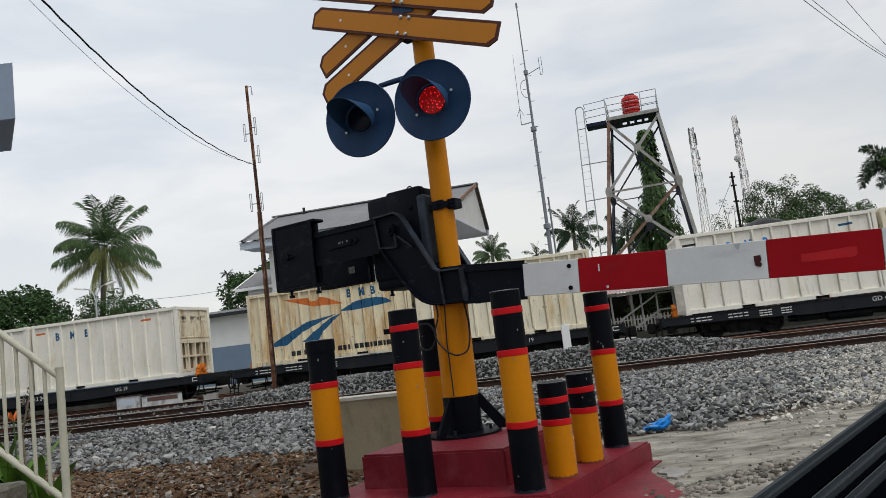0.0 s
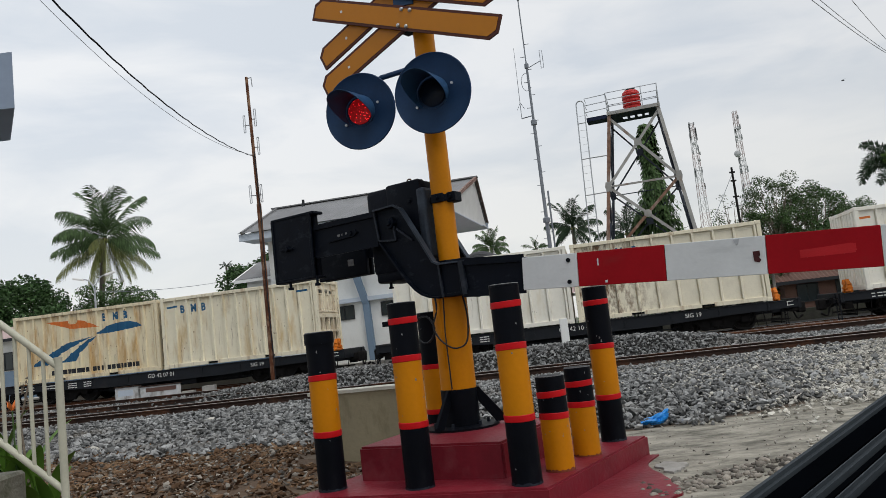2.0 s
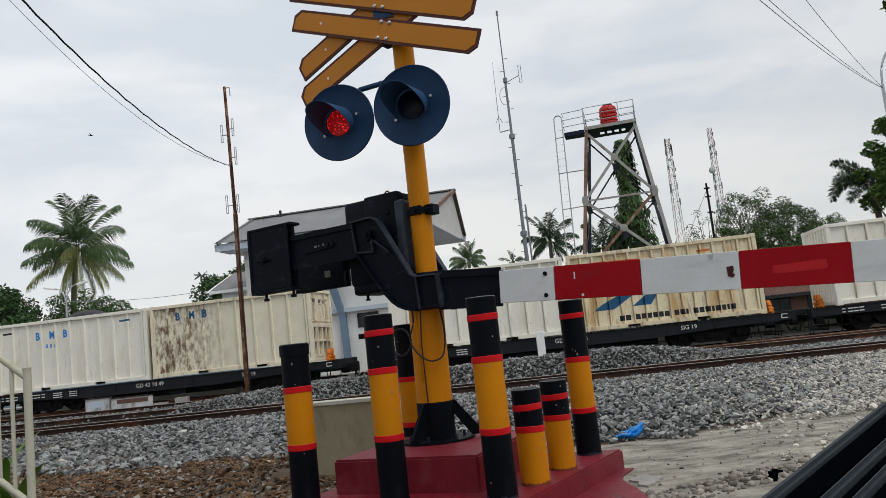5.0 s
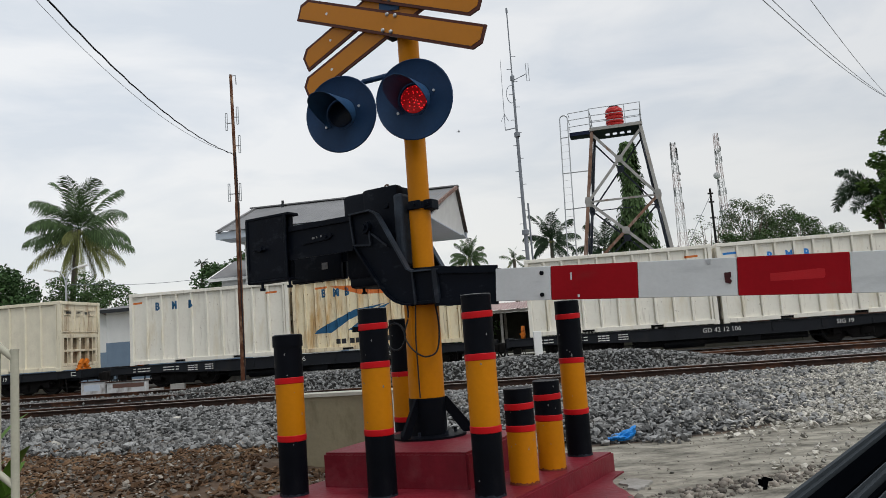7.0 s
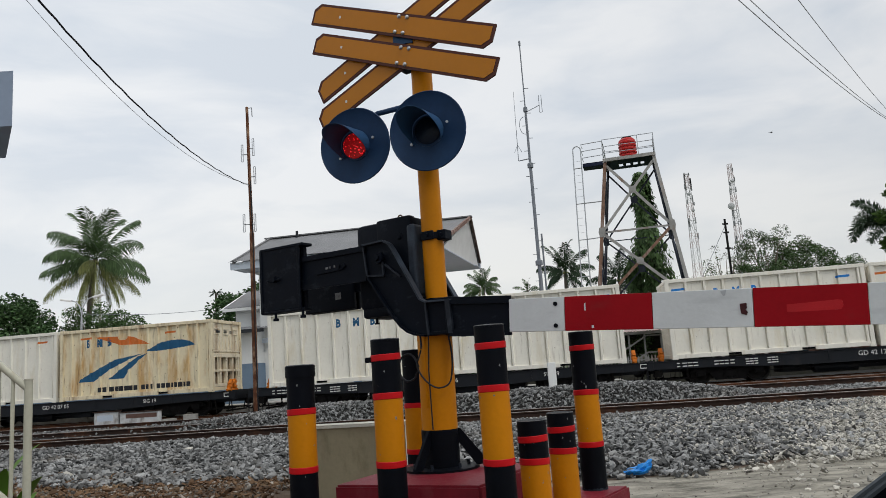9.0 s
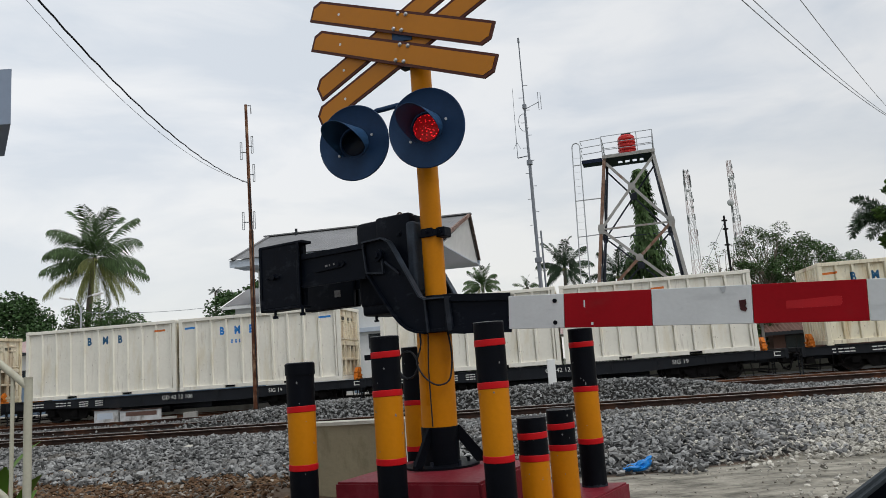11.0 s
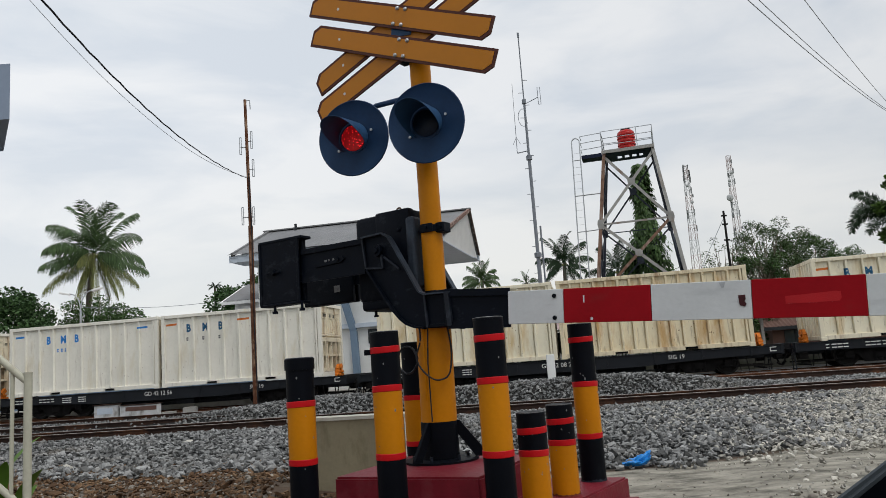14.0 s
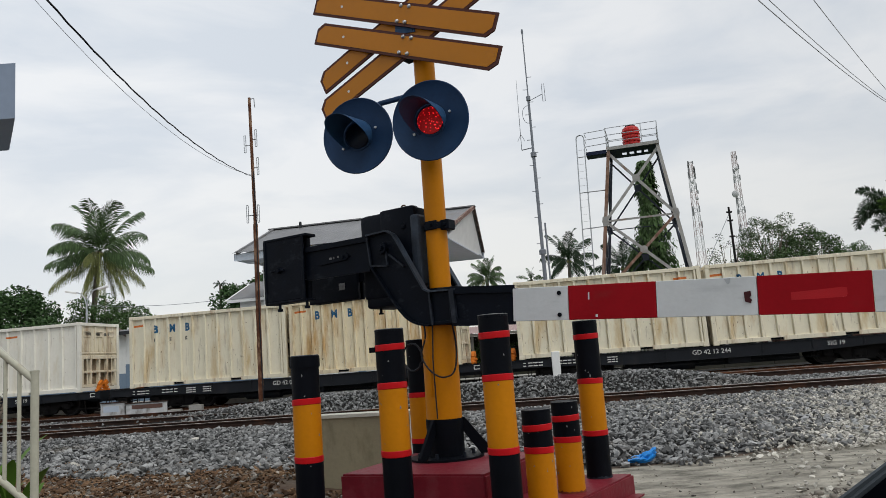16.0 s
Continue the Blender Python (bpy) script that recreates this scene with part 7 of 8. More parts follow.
def rust_pole():
    t = thing("antenna_pole", pose(-6.15, 25.0, 0.1), "rusty steel pole carrying small folded dipole antennas", "pole")
    bm = bmesh.new()
    bar(bm, (0, 0, -0.1), (0.03, 0, 6.2), 0.085, 0.08, seg=12)
    part("lower_tube", bm, M["pole_rust"], t, "flaking rusty lower tube", smooth=True)
    bm = bmesh.new()
    bar(bm, (0.03, 0, 6.1), (-0.02, 0, 10.65), 0.062, 0.05, seg=10)
    part("upper_tube", bm, M["pole_rust"], t, smooth=True)
    for z, x in ((6.55, -0.22), (6.55, 0.15), (9.0, -0.22), (9.2, 0.16), (8.2, 0.19)):
        bm = bmesh.new()
        for dx in (-0.03, 0.03):
            bar(bm, (x + dx, 0, z - 0.30), (x + dx, 0, z + 0.30), 0.014, seg=5)
        for dz in (-0.30, 0.30):
            bar(bm, (x - 0.03, 0, z + dz), (x + 0.03, 0, z + dz), 0.014, seg=5)
        bar(bm, (0, 0, z - 0.05), (x, 0, z - 0.05), 0.018, seg=5)
        part("folded_dipole", bm, M["steel"], t)
    bm = bmesh.new()
    tube(bm, [(0.05, -0.09, 8.0), (0.09, -0.09, 6.0), (0.07, -0.1, 3.0), (0.1, -0.1, 0.2)], 0.018, 5)
    part("feeder_cable", bm, M["cable"], t)
    bm = bmesh.new()
    tube(bm, [(0, 0, 10.6), (0.14, 0, 10.62), (0.16, 0, 10.3)], 0.02, 5)
    part("top_hook", bm, M["steel"], t)


rust_pole()


def cell_tower(x, y, h, w, seed, label):
    t = thing("cell_tower", pose(x, y, 0), label, "cell tower")
    bands = 12
    for i in range(bands):
        z0, z1 = h * i / bands, h * (i + 1) / bands
        f0, f1 = 1 - 0.62 * i / bands, 1 - 0.62 * (i + 1) / bands
        bm = bmesh.new()
        cs = ((-1, -1), (1, -1), (1, 1), (-1, 1))
        for k in range(4):
            a, b = cs[k], cs[(k + 1) % 4]
            A0, A1 = Vector((a[0] * w * f0, a[1] * w * f0, z0)), Vector((a[0] * w * f1, a[1] * w * f1, z1))
            B0, B1 = Vector((b[0] * w * f0, b[1] * w * f0, z0)), Vector((b[0] * w * f1, b[1] * w * f1, z1))
            strut(bm, A0, A1, 0.11, 0.11)
            strut(bm, A0, B1, 0.055, 0.055)
            strut(bm, B0, A1, 0.055, 0.055)
            strut(bm, A1, B1, 0.055, 0.055)
        part("lattice_section", bm, M["tower_far_red" if i % 2 else "tower_far_white"], t)
    rg = random.Random(seed)
    for k in range(22):
        bm = bmesh.new()
        z = h * (rg.uniform(0.93, 1.0) if seed == 2 and k < 9 else rg.uniform(0.5, 0.97))
        a = rg.uniform(0, 6.28)
        if k > 19:
            lathe(bm, [(0.5, 0), (0.44, 0.15), (0.2, 0.3)], 14, Matrix.Translation((w * 0.5 * math.cos(a), -w * 0.4, z)) @ Matrix.Rotation(radians(90), 4, "X"))
        else:
            x_, q_ = w * (0.42 + 0.6 * (1 - z / h)) * (1 if math.cos(a) > 0 else -1) * rg.uniform(0.9, 1.5), rg.uniform(0.35, 1.0)
            box(bm, (x_ - 0.16, -w * 0.5, z - q_), (x_ + 0.16, -w * 0.5 + 0.3, z + q_), 0.03)
            bar(bm, (0, -w * 0.3, z), (x_, -w * 0.4, z), 0.06, seg=5)
        part("antenna", bm, M["tower_far_white" if k > 19 else "tower_far_grey"], t)
    if seed == 1:
        bm = bmesh.new()
        lathe(bm, [(1.05, 0), (0.95, 0.25), (0.4, 0.5)], 20, Matrix.Translation((-w * 0.9, -w * 0.4, h * 0.77)) @ Matrix.Rotation(radians(90), 4, "X"))
        part("dish_antenna", bm, M["tower_far_white"], t, "large pale dish antenna", smooth=True)


M["tower_far_grey"] = material("grey_antenna_casing", (0.20, 0.21, 0.22), 0.7, var=0.1, scale=0.5, bump=0.0)
# lattice colours are paled to paint in the haze of distance
M["tower_far_red"] = material("hazed_red_lattice_paint", (0.41, 0.33, 0.325), 0.7, var=0.1, scale=0.5, bump=0.0)
M["tower_far_white"] = material("hazed_pale_lattice_paint", (0.44, 0.45, 0.46), 0.7, var=0.1, scale=0.5, bump=0.0)
cell_tower(90, 220, 56.5, 1.35, 1, "distant pale lattice cell tower with dish antennas")
cell_tower(77.0, 221, 54.5, 1.5, 2, "distant red and white lattice cell tower")

pt = thing("utility_pole", pose(23.6, 60, 0), "thin dark utility pole with a crossarm among trees", "pole")
bm = bmesh.new()
bar(bm, (0, 0, 0), (0, 0, 11.8), 0.13, 0.09, seg=8)
part("pole_shaft", bm, M["wagon_dirt"], pt)
for z in (11.4, 10.7, 9.4):
    bm = bmesh.new()
    bar(bm, (-0.22, 0, z), (0.22, 0, z), 0.07, seg=6)
    part("insulator", bm, M["wagon_dirt"], pt)


def street_lamp(x, y, z0, h, arms, label):
    t = thing("street_lamp", pose(x, y, z0), label, "street lamp")
    bm = bmesh.new()
    bar(bm, (0, 0, 0), (0, 0, h), 0.11 if h > 8 else 0.085, 0.07 if h > 8 else 0.055, seg=10)
    part("column", bm, M["steel"], t)
    for s, up, out in arms:
        bm = bmesh.new()
        tube(bm, flow([(0, 0, h), (s * out * 0.10, 0, h + up * 0.45), (s * out * 0.45, 0, h + up * 0.85), (s * out, 0, h + up)], 5), 0.05 if h > 8 else 0.035, 8)
        arm = part("arm", bm, M["steel"], t)
        bm = bmesh.new()
        box(bm, (-0.32, -0.12, -0.05), (0.32, 0.12, 0.07), 0.03)
        head = part("lamp_head", bm, M["white_paint"], arm)
        head.matrix_basis = pose(s * (out + 0.25), 0, h + up, 0, -12 * s, 0)
    return t


street_lamp(-21.35, 45, 0, 5.9, ((1, 1.2, 0.75), (-1, 1.05, 0.7)), "double-armed grey street lamp before the palm")
lp = street_lamp(21.1, 32, 0, 10.5, ((1, 1.9, 1.3),), "tall grey street lamp with a curved arm")


def wire(name, a, b, sag, r, mat, label, n=24, wob=0.0, taper=1.0):
    bm = bmesh.new()
    a, b = Vector(a), Vector(b)
    pts = []
    for i in range(n + 1):
        u = i / n
        p = a.lerp(b, u)
        p.z -= sag * 4 * u * (1 - u)
        p.z += wob * math.sin(i * 2.3)
        pts.append(p)
    tube(bm, pts, [r * (taper + (1 - taper) * i / n) for i in range(n + 1)], 6)
    ob = finish(bm, name, mat)
    return tagged(ob, label, "cable")


wire("overhead_cable", (-6.16, 25.0, 7.95), (-6.86, 12.0, 8.55), 0.57, 0.021, M["cable"], "twisted black overhead cable tied to the rusty pole", 40, 0.012, 0.55)
wire("overhead_cable", (-6.16, 25.0, 8.0), (-7.0, 12.0, 8.47), 0.69, 0.006, M["wire_pale"], "thin grey wire hung beside the black cable")
wire("overhead_wire", (21.1, 32, 10.34), (1.50, 7.0, 6.75), 0.40, 0.010, M["wire_pale"], "grey overhead wire tied to the street lamp")
wire("overhead_wire", (21.1, 32, 10.36), (1.68, 7.0, 6.80), 0.38, 0.009, M["wire_pale"], "grey overhead wire tied to the street lamp")
wire("overhead_wire", (21.1, 32, 10.38), (2.74, 7.0, 6.65), 0.28, 0.008, M["wire_pale"], "grey overhead wire tied to the street lamp")
wire("overhead_wire", (21.1, 32, 10.30), (24.6, 34, 5.6), 0.1, 0.014, M["wire_grey"], "dark wire running on behind the street lamp")
wire("overhead_wire", (23.6, 60, 11.3), (16.5, 60, 0.0), 0.3, 0.02, M["wire_grey"], "thin stay wire of the utility pole")
wire("overhead_wire", (-12.0, 48.5, 6.4), (-21.3, 45.2, 6.1), 0.3, 0.014, M["wire_grey"], "far grey power line across the yard")


# ---------------------------------------------------------------- buildings behind the tracks
def window_unit(parent, x, z, w, h, y, bars=1):
    bm = bmesh.new()
    box(bm, (x, y - 0.03, z), (x + w, y + 0.05, z + h), 0.0)
    pane = part("window", bm, M["dark_glass"], parent, "dark glass window")
    bm = bmesh.new()
    for a, b in (((x - 0.05, z - 0.05), (x + w + 0.05, z)), ((x - 0.05, z + h), (x + w + 0.05, z + h + 0.05)), ((x - 0.05, z), (x, z + h)), ((x + w, z), (x + w + 0.05, z + h))):
        box(bm, (a[0], y - 0.06, a[1]), (b[0], y + 0.03, b[1]))
    for i in range(bars):
        xm = x + w * (i + 1) / (bars + 1)
        box(bm, (xm - 0.02, y - 0.055, z), (xm + 0.02, y, z + h))
    part("window_frame", bm, M["window_trim"], pane)


def station():
    """Two-storey house with a low gable roof, its ridge along the tracks."""
    t = thing("station_house", pose(1.83, 36, 0, 0, 0, -12), "white two-storey station house with a grey zinc gable roof", "house")
    x0, x1 = -9.95, -2.1
    ez, rz = 6.85, 8.52

    bm = bmesh.new()
    slab(bm, [(x0, 0), (x1, 0), (x1, ez + 0.35), (x0, ez + 0.35)], -2.6, -2.35)
    box(bm, (x0, -2.35, 0), (x0 + 0.25, 2.6, ez + 0.3))
    box(bm, (x1 - 0.25, -2.35, 0), (x1, 2.6, ez + 0.3))
    box(bm, (x0 + 0.25, 2.35, 0), (x1 - 0.25, 2.6, ez + 0.3))
    wall = part("wall", bm, M["white_paint"], t, "white painted masonry wall")
    bm = bmesh.new()
    box(bm, (x0 - 0.05, -2.85, 3.12), (x1 + 0.05, -2.60, 3.32), 0.01)
    part("belt_course", bm, M["pale_blue"], t)
    # roof: two slopes of corrugated sheets
    for s in (-1, 1):
        bm = bmesh.new()
        n = 60
        L0, L1 = -10.75, 0.05
        rows_ = []
        for i in range(n * 2 + 1):
            dz = 0.009 if i % 2 else -0.009
            rows_.append([bm.verts.new((L0 + (L1 - (0.62 if s < 0 else 0.30) * u - L0) * i / (n * 2), s * 4.0 * u, rz + (ez - rz) * u + dz + 0.03)) for u in (0, 0.33, 0.66, 1.02)])
        for a, b in zip(rows_, rows_[1:]):
            for k in range(3):
                bm.faces.new((a[k], b[k], b[k + 1], a[k + 1]) if s > 0 else (a[k + 1], b[k + 1], b[k], a[k]))
        part("roof_slope", bm, M["roof_zinc"], t, "corrugated zinc roof slope")
        bm = bmesh.new()
        xe = L1 - (0.66 if s < 0 else 0.34)
        slab(bm, [(L0 + 0.05, ez - 0.36), (xe, ez - 0.36), (xe, ez - 0.03), (L0 + 0.05, ez - 0.03)], s * 3.98, s * 3.93)
        part("fascia", bm, M["pale_blue"], t, "pale blue eaves board")
        bm = bmesh.new()
        box(bm, (L0 + 0.1, min(s * 2.6, s * 3.93), ez - 0.34), (xe, max(s * 2.6, s * 3.93), ez - 0.30))
        part("soffit", bm, M["pale_blue"], t)
    bm = bmesh.new()
    strut(bm, (-10.75, 0, rz + 0.06), (0.07, 0, rz + 0.06), 0.35, 0.06)
    part("ridge_cap", bm, M["roof_zinc"], t)
    bm = bmesh.new()
    prism(bm, [(x1 - 0.3, -2.595), (-0.63, -3.925), (-0.33, 3.925), (x1 - 0.3, 2.595)], ez - 0.345, ez - 0.305)
    part("gable_soffit", bm, M["pale_blue"], t, "pale boarded soffit under the gable")
    for xf, xm, xb, th in ((-10.6, -10.6, -10.6, 0.08), (-0.70, -0.12, -0.40, -0.08)):
        bm = bmesh.new()
        tri = ((xf, -3.93, ez - 0.30), (xb, 3.93, ez - 0.30), (xm, 0, rz - 0.08))
        a = [bm.verts.new(p) for p in tri]
        b = [bm.verts.new((p[0] + th, p[1], p[2])) for p in tri]
        bm.faces.new(a)
        bm.faces.new(b[::-1])
        for i in range(3):
            bm.faces.new((a[i], b[i], b[(i + 1) % 3], a[(i + 1) % 3]))
        bmesh.ops.recalc_face_normals(bm, faces=bm.faces)
        part("gable", bm, M["white_paint"], t, "white gable board")
        for s, xe, mat in ((-1, xf, "roof_rust" if th < 0 else "roof_zinc"), (1, xb, "verge_dark")):
            bm = bmesh.new()
            strut(bm, (xm + 0.12, 0, rz + 0.02), (xe + 0.08, s * 4.05, ez + 0.0), 0.16, 0.10, up=(1, 0, 0))
            part("verge_board", bm, M[mat], t, "rust-flaked verge board" if mat == "roof_rust" else "")
    for x, w in ((-8.1, 0.62), (-6.9, 0.9), (-4.6, 0.9), (-2.6, 0.9)):
        window_unit(wall, x, 2.42, w, 0.55, -2.6)
    for x in (-5.2, -1.2):
        bm = bmesh.new()
        strut(bm, (x, -2.75, 0.0), (x - 0.1, -2.75, 3.0), 0.30, 0.22, up=(0, 1, 0))
        strut(bm, (x - 0.1, -2.75, 3.0), (x - 0.7, -3.3, 5.9), 0.30, 0.22, up=(0, 1, 0))
        part("pier", bm, M["blue_paint"], t, "slanting grey-blue pier")
    for x, z in ((-8.9, 8.2), ):
        bm = bmesh.new()
        bar(bm, (x, -0.3, 7.9), (x, -0.3, 8.75), 0.07, seg=8)
        part("vent_pipe", bm, M["window_trim"], t)
    return t


station()


def shed(name, x, y, ang, L, D, ez, rz, wall_mat, roof_mat, label, dado=None, windows=(), edge="window_trim"):
    t = thing(name, pose(x, y, 0, 0, 0, ang), label, "building")
    bm = bmesh.new()
    box(bm, (0, 0, 0), (L, 0.2, ez))
    box(bm, (0, 0.2, 0), (0.2, D, ez))
    box(bm, (L - 0.2, 0.2, 0), (L, D, ez))
    box(bm, (0.2, D - 0.2, 0), (L - 0.2, D, ez))
    wall = part("wall", bm, M[wall_mat], t)
    if dado:
        bm = bmesh.new()
        box(bm, (-0.02, -0.03, 0), (L + 0.02, -0.004, dado))
        box(bm, (L + 0.004, -0.03, 0), (L + 0.03, D, dado))
        part("dado", bm, M["blue_paint"], t, "grey-blue painted lower wall")
    bm = bmesh.new()
    o = 0.5
    n = 40
    for s in (0, 1):
        rows_ = []
        for i in range(2 * n + 1):
            xx = -o + (L + 2 * o) * i / (2 * n)
            dz = 0.02 if i % 2 else -0.02
            rows_.append([bm.verts.new((xx, (-o if s == 0 else D + o), ez + dz - 0.05)), bm.verts.new((xx, D / 2, rz + dz))])
        for a, b in zip(rows_, rows_[1:]):
            bm.faces.new((a[0], b[0], b[1], a[1]) if s == 0 else (b[0], a[0], a[1], b[1]))
    part("roof", bm, M[roof_mat], t, "corrugated sheet roof")
    for yy in (-o, D + o - 0.04):
        bm = bmesh.new()
        box(bm, (-o, yy, ez - 0.22), (L + o, yy + 0.04, ez - 0.06))
        part("eaves_board", bm, M[edge], t)
    for xx in (0, L - 0.2):
        bm = bmesh.new()
        vs = [bm.verts.new((xx + k, yy, zz)) for k in (0, 0.2) for yy, zz in ((0, ez), (D, ez), (D / 2, rz - 0.05))]
        bm.faces.new(vs[:3])
        bm.faces.new(vs[3:][::-1])
        for i in range(3):
            bm.faces.new((vs[i], vs[3 + i], vs[3 + (i + 1) % 3], vs[(i + 1) % 3]))
        bmesh.ops.recalc_face_normals(bm, faces=bm.faces)
        part("gable", bm, M[wall_mat], t)
    if edge != "window_trim":
        for xx in (-o - 0.03, L + o):
            for yy in (-o, D + o):
                bm = bmesh.new()
                strut(bm, (xx, yy, ez - 0.12), (xx, D / 2, rz - 0.08), 0.04, 0.26, up=(1, 0, 0))
                part("verge_board", bm, M[edge], t)
    for wx, wz, ww, wh in windows:
        window_unit(wall, wx, wz, ww, wh, 0.0)
    return t


shed("annex", -15.2, 36.0, -10, 6.9, 4.5, 3.80, 4.05, "white_paint", "roof_zinc", "low white annex with a grey-blue dado", dado=2.2, windows=())
shed("yard_house", -34, 42.8, -6, 14.2, 6, 3.75, 4.55, "white_paint", "roof_pink", "white house with a blue dado and a faded pink sheet roof", dado=1.9, windows=((11.2, 2.0, 0.6, 0.7), (12.6, 2.0, 0.6, 0.7), (8.5, 2.0, 0.9, 0.9), (5.0, 2.0, 0.9, 0.9)))
shed("yard_house", 16.4, 37.5, -10, 7, 5, 1.9, 3.1, "roof_brown", "roof_brown", "low dark timber house with a brown tiled roof", windows=((0.6, 0.8, 0.9, 0.8), (2.4, 0.8, 0.9, 0.8)))
shed("yard_house", 27, 42, -10, 12, 5, 2.6, 3.6, "white_paint", "roof_zinc", "low white house with a zinc roof", windows=((1.0, 1.0, 0.9, 0.9), (4, 1.0, 0.9, 0.9)))
shed("hip_house", -10.8, 40.0, -12, 5.0, 5.0, 5.3, 6.45, "white_paint", "roof_zinc", "white side wing with a grey sheet roof", edge="white_paint")


def shelter(x0, y0, fence=True):
    t = thing("platform_shelter", pose(x0, y0, 0, 0, 0, -10), "open shelter with corrugated roof and pale posts", "shelter")
    for x in (0.2, 2.4, 4.6, 6.8, 8.6):
        for y in (0.2, 2.6):
            bm = bmesh.new()
            box(bm, (x, y, 0), (x + 0.12, y + 0.12, 2.45), 0.01)
            part("post", bm, M["concrete"], t)
    bm = bmesh.new()
    n = 70
    rows_ = []
    for i in range(2 * n + 1):
        x = -0.3 + 9.4 * i / (2 * n)
        dz = 0.02 if i % 2 else -0.02
        rows_.append((bm.verts.new((x, -0.4, 2.40 + dz)), bm.verts.new((x, 3.2, 2.85 + dz))))
    for a, b in zip(rows_, rows_[1:]):
        bm.faces.new((a[0], b[0], b[1], a[1]))
    part("roof_sheet", bm, M["roof_pink"], t, "faded corrugated roof sheet")
    bm = bmesh.new()
    box(bm, (-0.2, 0.15, 2.28), (9.0, 0.3, 2.40), 0.005)
    part("roof_beam", bm, M["white_paint"], t)
    bm = bmesh.new()
    box(bm, (0.0, 3.2, 0.0), (9.0, 3.35, 2.35))
    part("back_wall", bm, M["dark_stone"], t, "dark back wall")
    bm = bmesh.new()
    box(bm, (1.0, 1.8, 0.42), (3.4, 2.2, 0.48), 0.01)
    for x in (1.1, 3.2):
        box(bm, (x, 1.85, 0), (x + 0.08, 2.15, 0.42), 0.006)
    part("bench", bm, M["tower_steel"], t)
    if not fence:
        return
    f = thing("picket_fence", pose(4.9, 33.4, 0.6, 0, 0, -10), "weathered white picket fence on the low wall", "fence")
    for i in range(31):
        x = i * 0.142
        bm = bmesh.new()
        slab(bm, [(x, 0.06), (x + 0.06, 0.06), (x + 0.06, 0.66), (x + 0.03, 0.73), (x, 0.66)], 0, 0.025)
        part("picket", bm, M["tower_steel"], f)
    for z in (0.2, 0.52):
        bm = bmesh.new()
        box(bm, (0, 0.026, z), (4.4, 0.06, z + 0.05))
        part("fence_rail", bm, M["tower_steel"], f)
    for i in range(3):
        bm = bmesh.new()
        box(bm, (i * 1.98, 0.062, -0.02), (i * 1.98 + 0.08, 0.14, 0.66))
        part("fence_post", bm, M["tower_steel"], f)


shelter(5.6, 34.6)
stair = thing("steel_stair", pose(0, 34.2, 0), "pale steel stair with landing behind the platform fence", "stair")
for dz in (0.0, 0.75):
    bm = bmesh.new()
    strut(bm, (7.4, 0, 0.40 + dz), (9.25, 0, 1.45 + dz), 0.06, 0.16, up=(0, 1, 0))
    strut(bm, (9.25, 0, 1.45 + dz), (9.95, 0, 1.45 + dz), 0.06, 0.14, up=(0, 1, 0))
    part("stringer" if dz == 0 else "stair_rail", bm, M["tower_steel"], stair)
for k in range(7):
    bm = bmesh.new()
    box(bm, (7.5 + k * 0.26, 0.035, 0.46 + k * 0.148), (7.74 + k * 0.26, 0.75, 0.49 + k * 0.148))
    part("tread", bm, M["tower_steel"], stair)
for x, z in ((7.1, 2.35), (8.45, 2.3), (9.15, 2.3), (9.9, 2.25)):
    bm = bmesh.new()
    bar(bm, (x, 0.0, 0.0), (x, 0.0, z), 0.045, seg=8)
    part("pipe_post", bm, M["tower_steel"], stair)
shelter(-3.4, 36.3, fence=False)

# low dark wall, added to stand in for under-wagon shade; carries the fence behind the train
rw = thing("shade_wall", pose(-2.2, 34.56, 0, 0, 0, -10), "low added dark wall standing in for shade behind the tracks", "wall")
for k in range(16):
    bm = bmesh.new()
    box(bm, (k * 2.0, -0.08, -0.05), (k * 2.0 + 1.985, 0.32, 0.60 + 0.012 * math.sin(k * 2.1)), 0.015)
    part("wall_stone", bm, M["dark_stone"], rw)

# station platform behind the train
pf = thing("station_platform", pose(0, 0, 0), "low grey concrete platform with a pale edge", "platform")
for k in range(14):
    bm = bmesh.new()
    for lo, hi, z0, z1 in ((28.55, 28.9, 0.05, 0.50),):
        a0, a1 = -32 + k * 2.4, -32 + (k + 1) * 2.4 - 0.03
        q = [T_NRM * lo + T_DIR * a0, T_NRM * lo + T_DIR * a1, T_NRM * hi + T_DIR * a1, T_NRM * hi + T_DIR * a0]
        prism(bm, [(v.x, v.y) for v in q], z0, z1)
    part("edge_stone", bm, M["concrete"], pf)
bm = bmesh.new()
q = [T_NRM * 28.9 - T_DIR * 32, T_NRM * 28.9 + T_DIR * 1.6, T_NRM * 31.2 + T_DIR * 1.6, T_NRM * 31.2 - T_DIR * 32]
prism(bm, [(v.x, v.y) for v in q], 0.0, 0.48)
part("paving", bm, M["concrete"], pf)

# ---------------------------------------------------------------- small things along the tracks
M["block_white"] = material("grimy_white_block_paint", (0.55, 0.56, 0.57), 0.8, var=0.15, scale=3, bump=0.01, stain=(0.2, 0.18, 0.16), stain_amt=0.8, stain_scale=(4, 4, 2), cut=0.5)
mp = thing("marker_post", pose(3.05, 21.4, 0.62), "white rectangular concrete marker post in the ballast", "post")
bm = bmesh.new()
box(bm, (-0.11, -0.06, -0.4), (0.11, 0.06, 0.68), 0.012)
part("post_body", bm, M["white_paint"], mp)

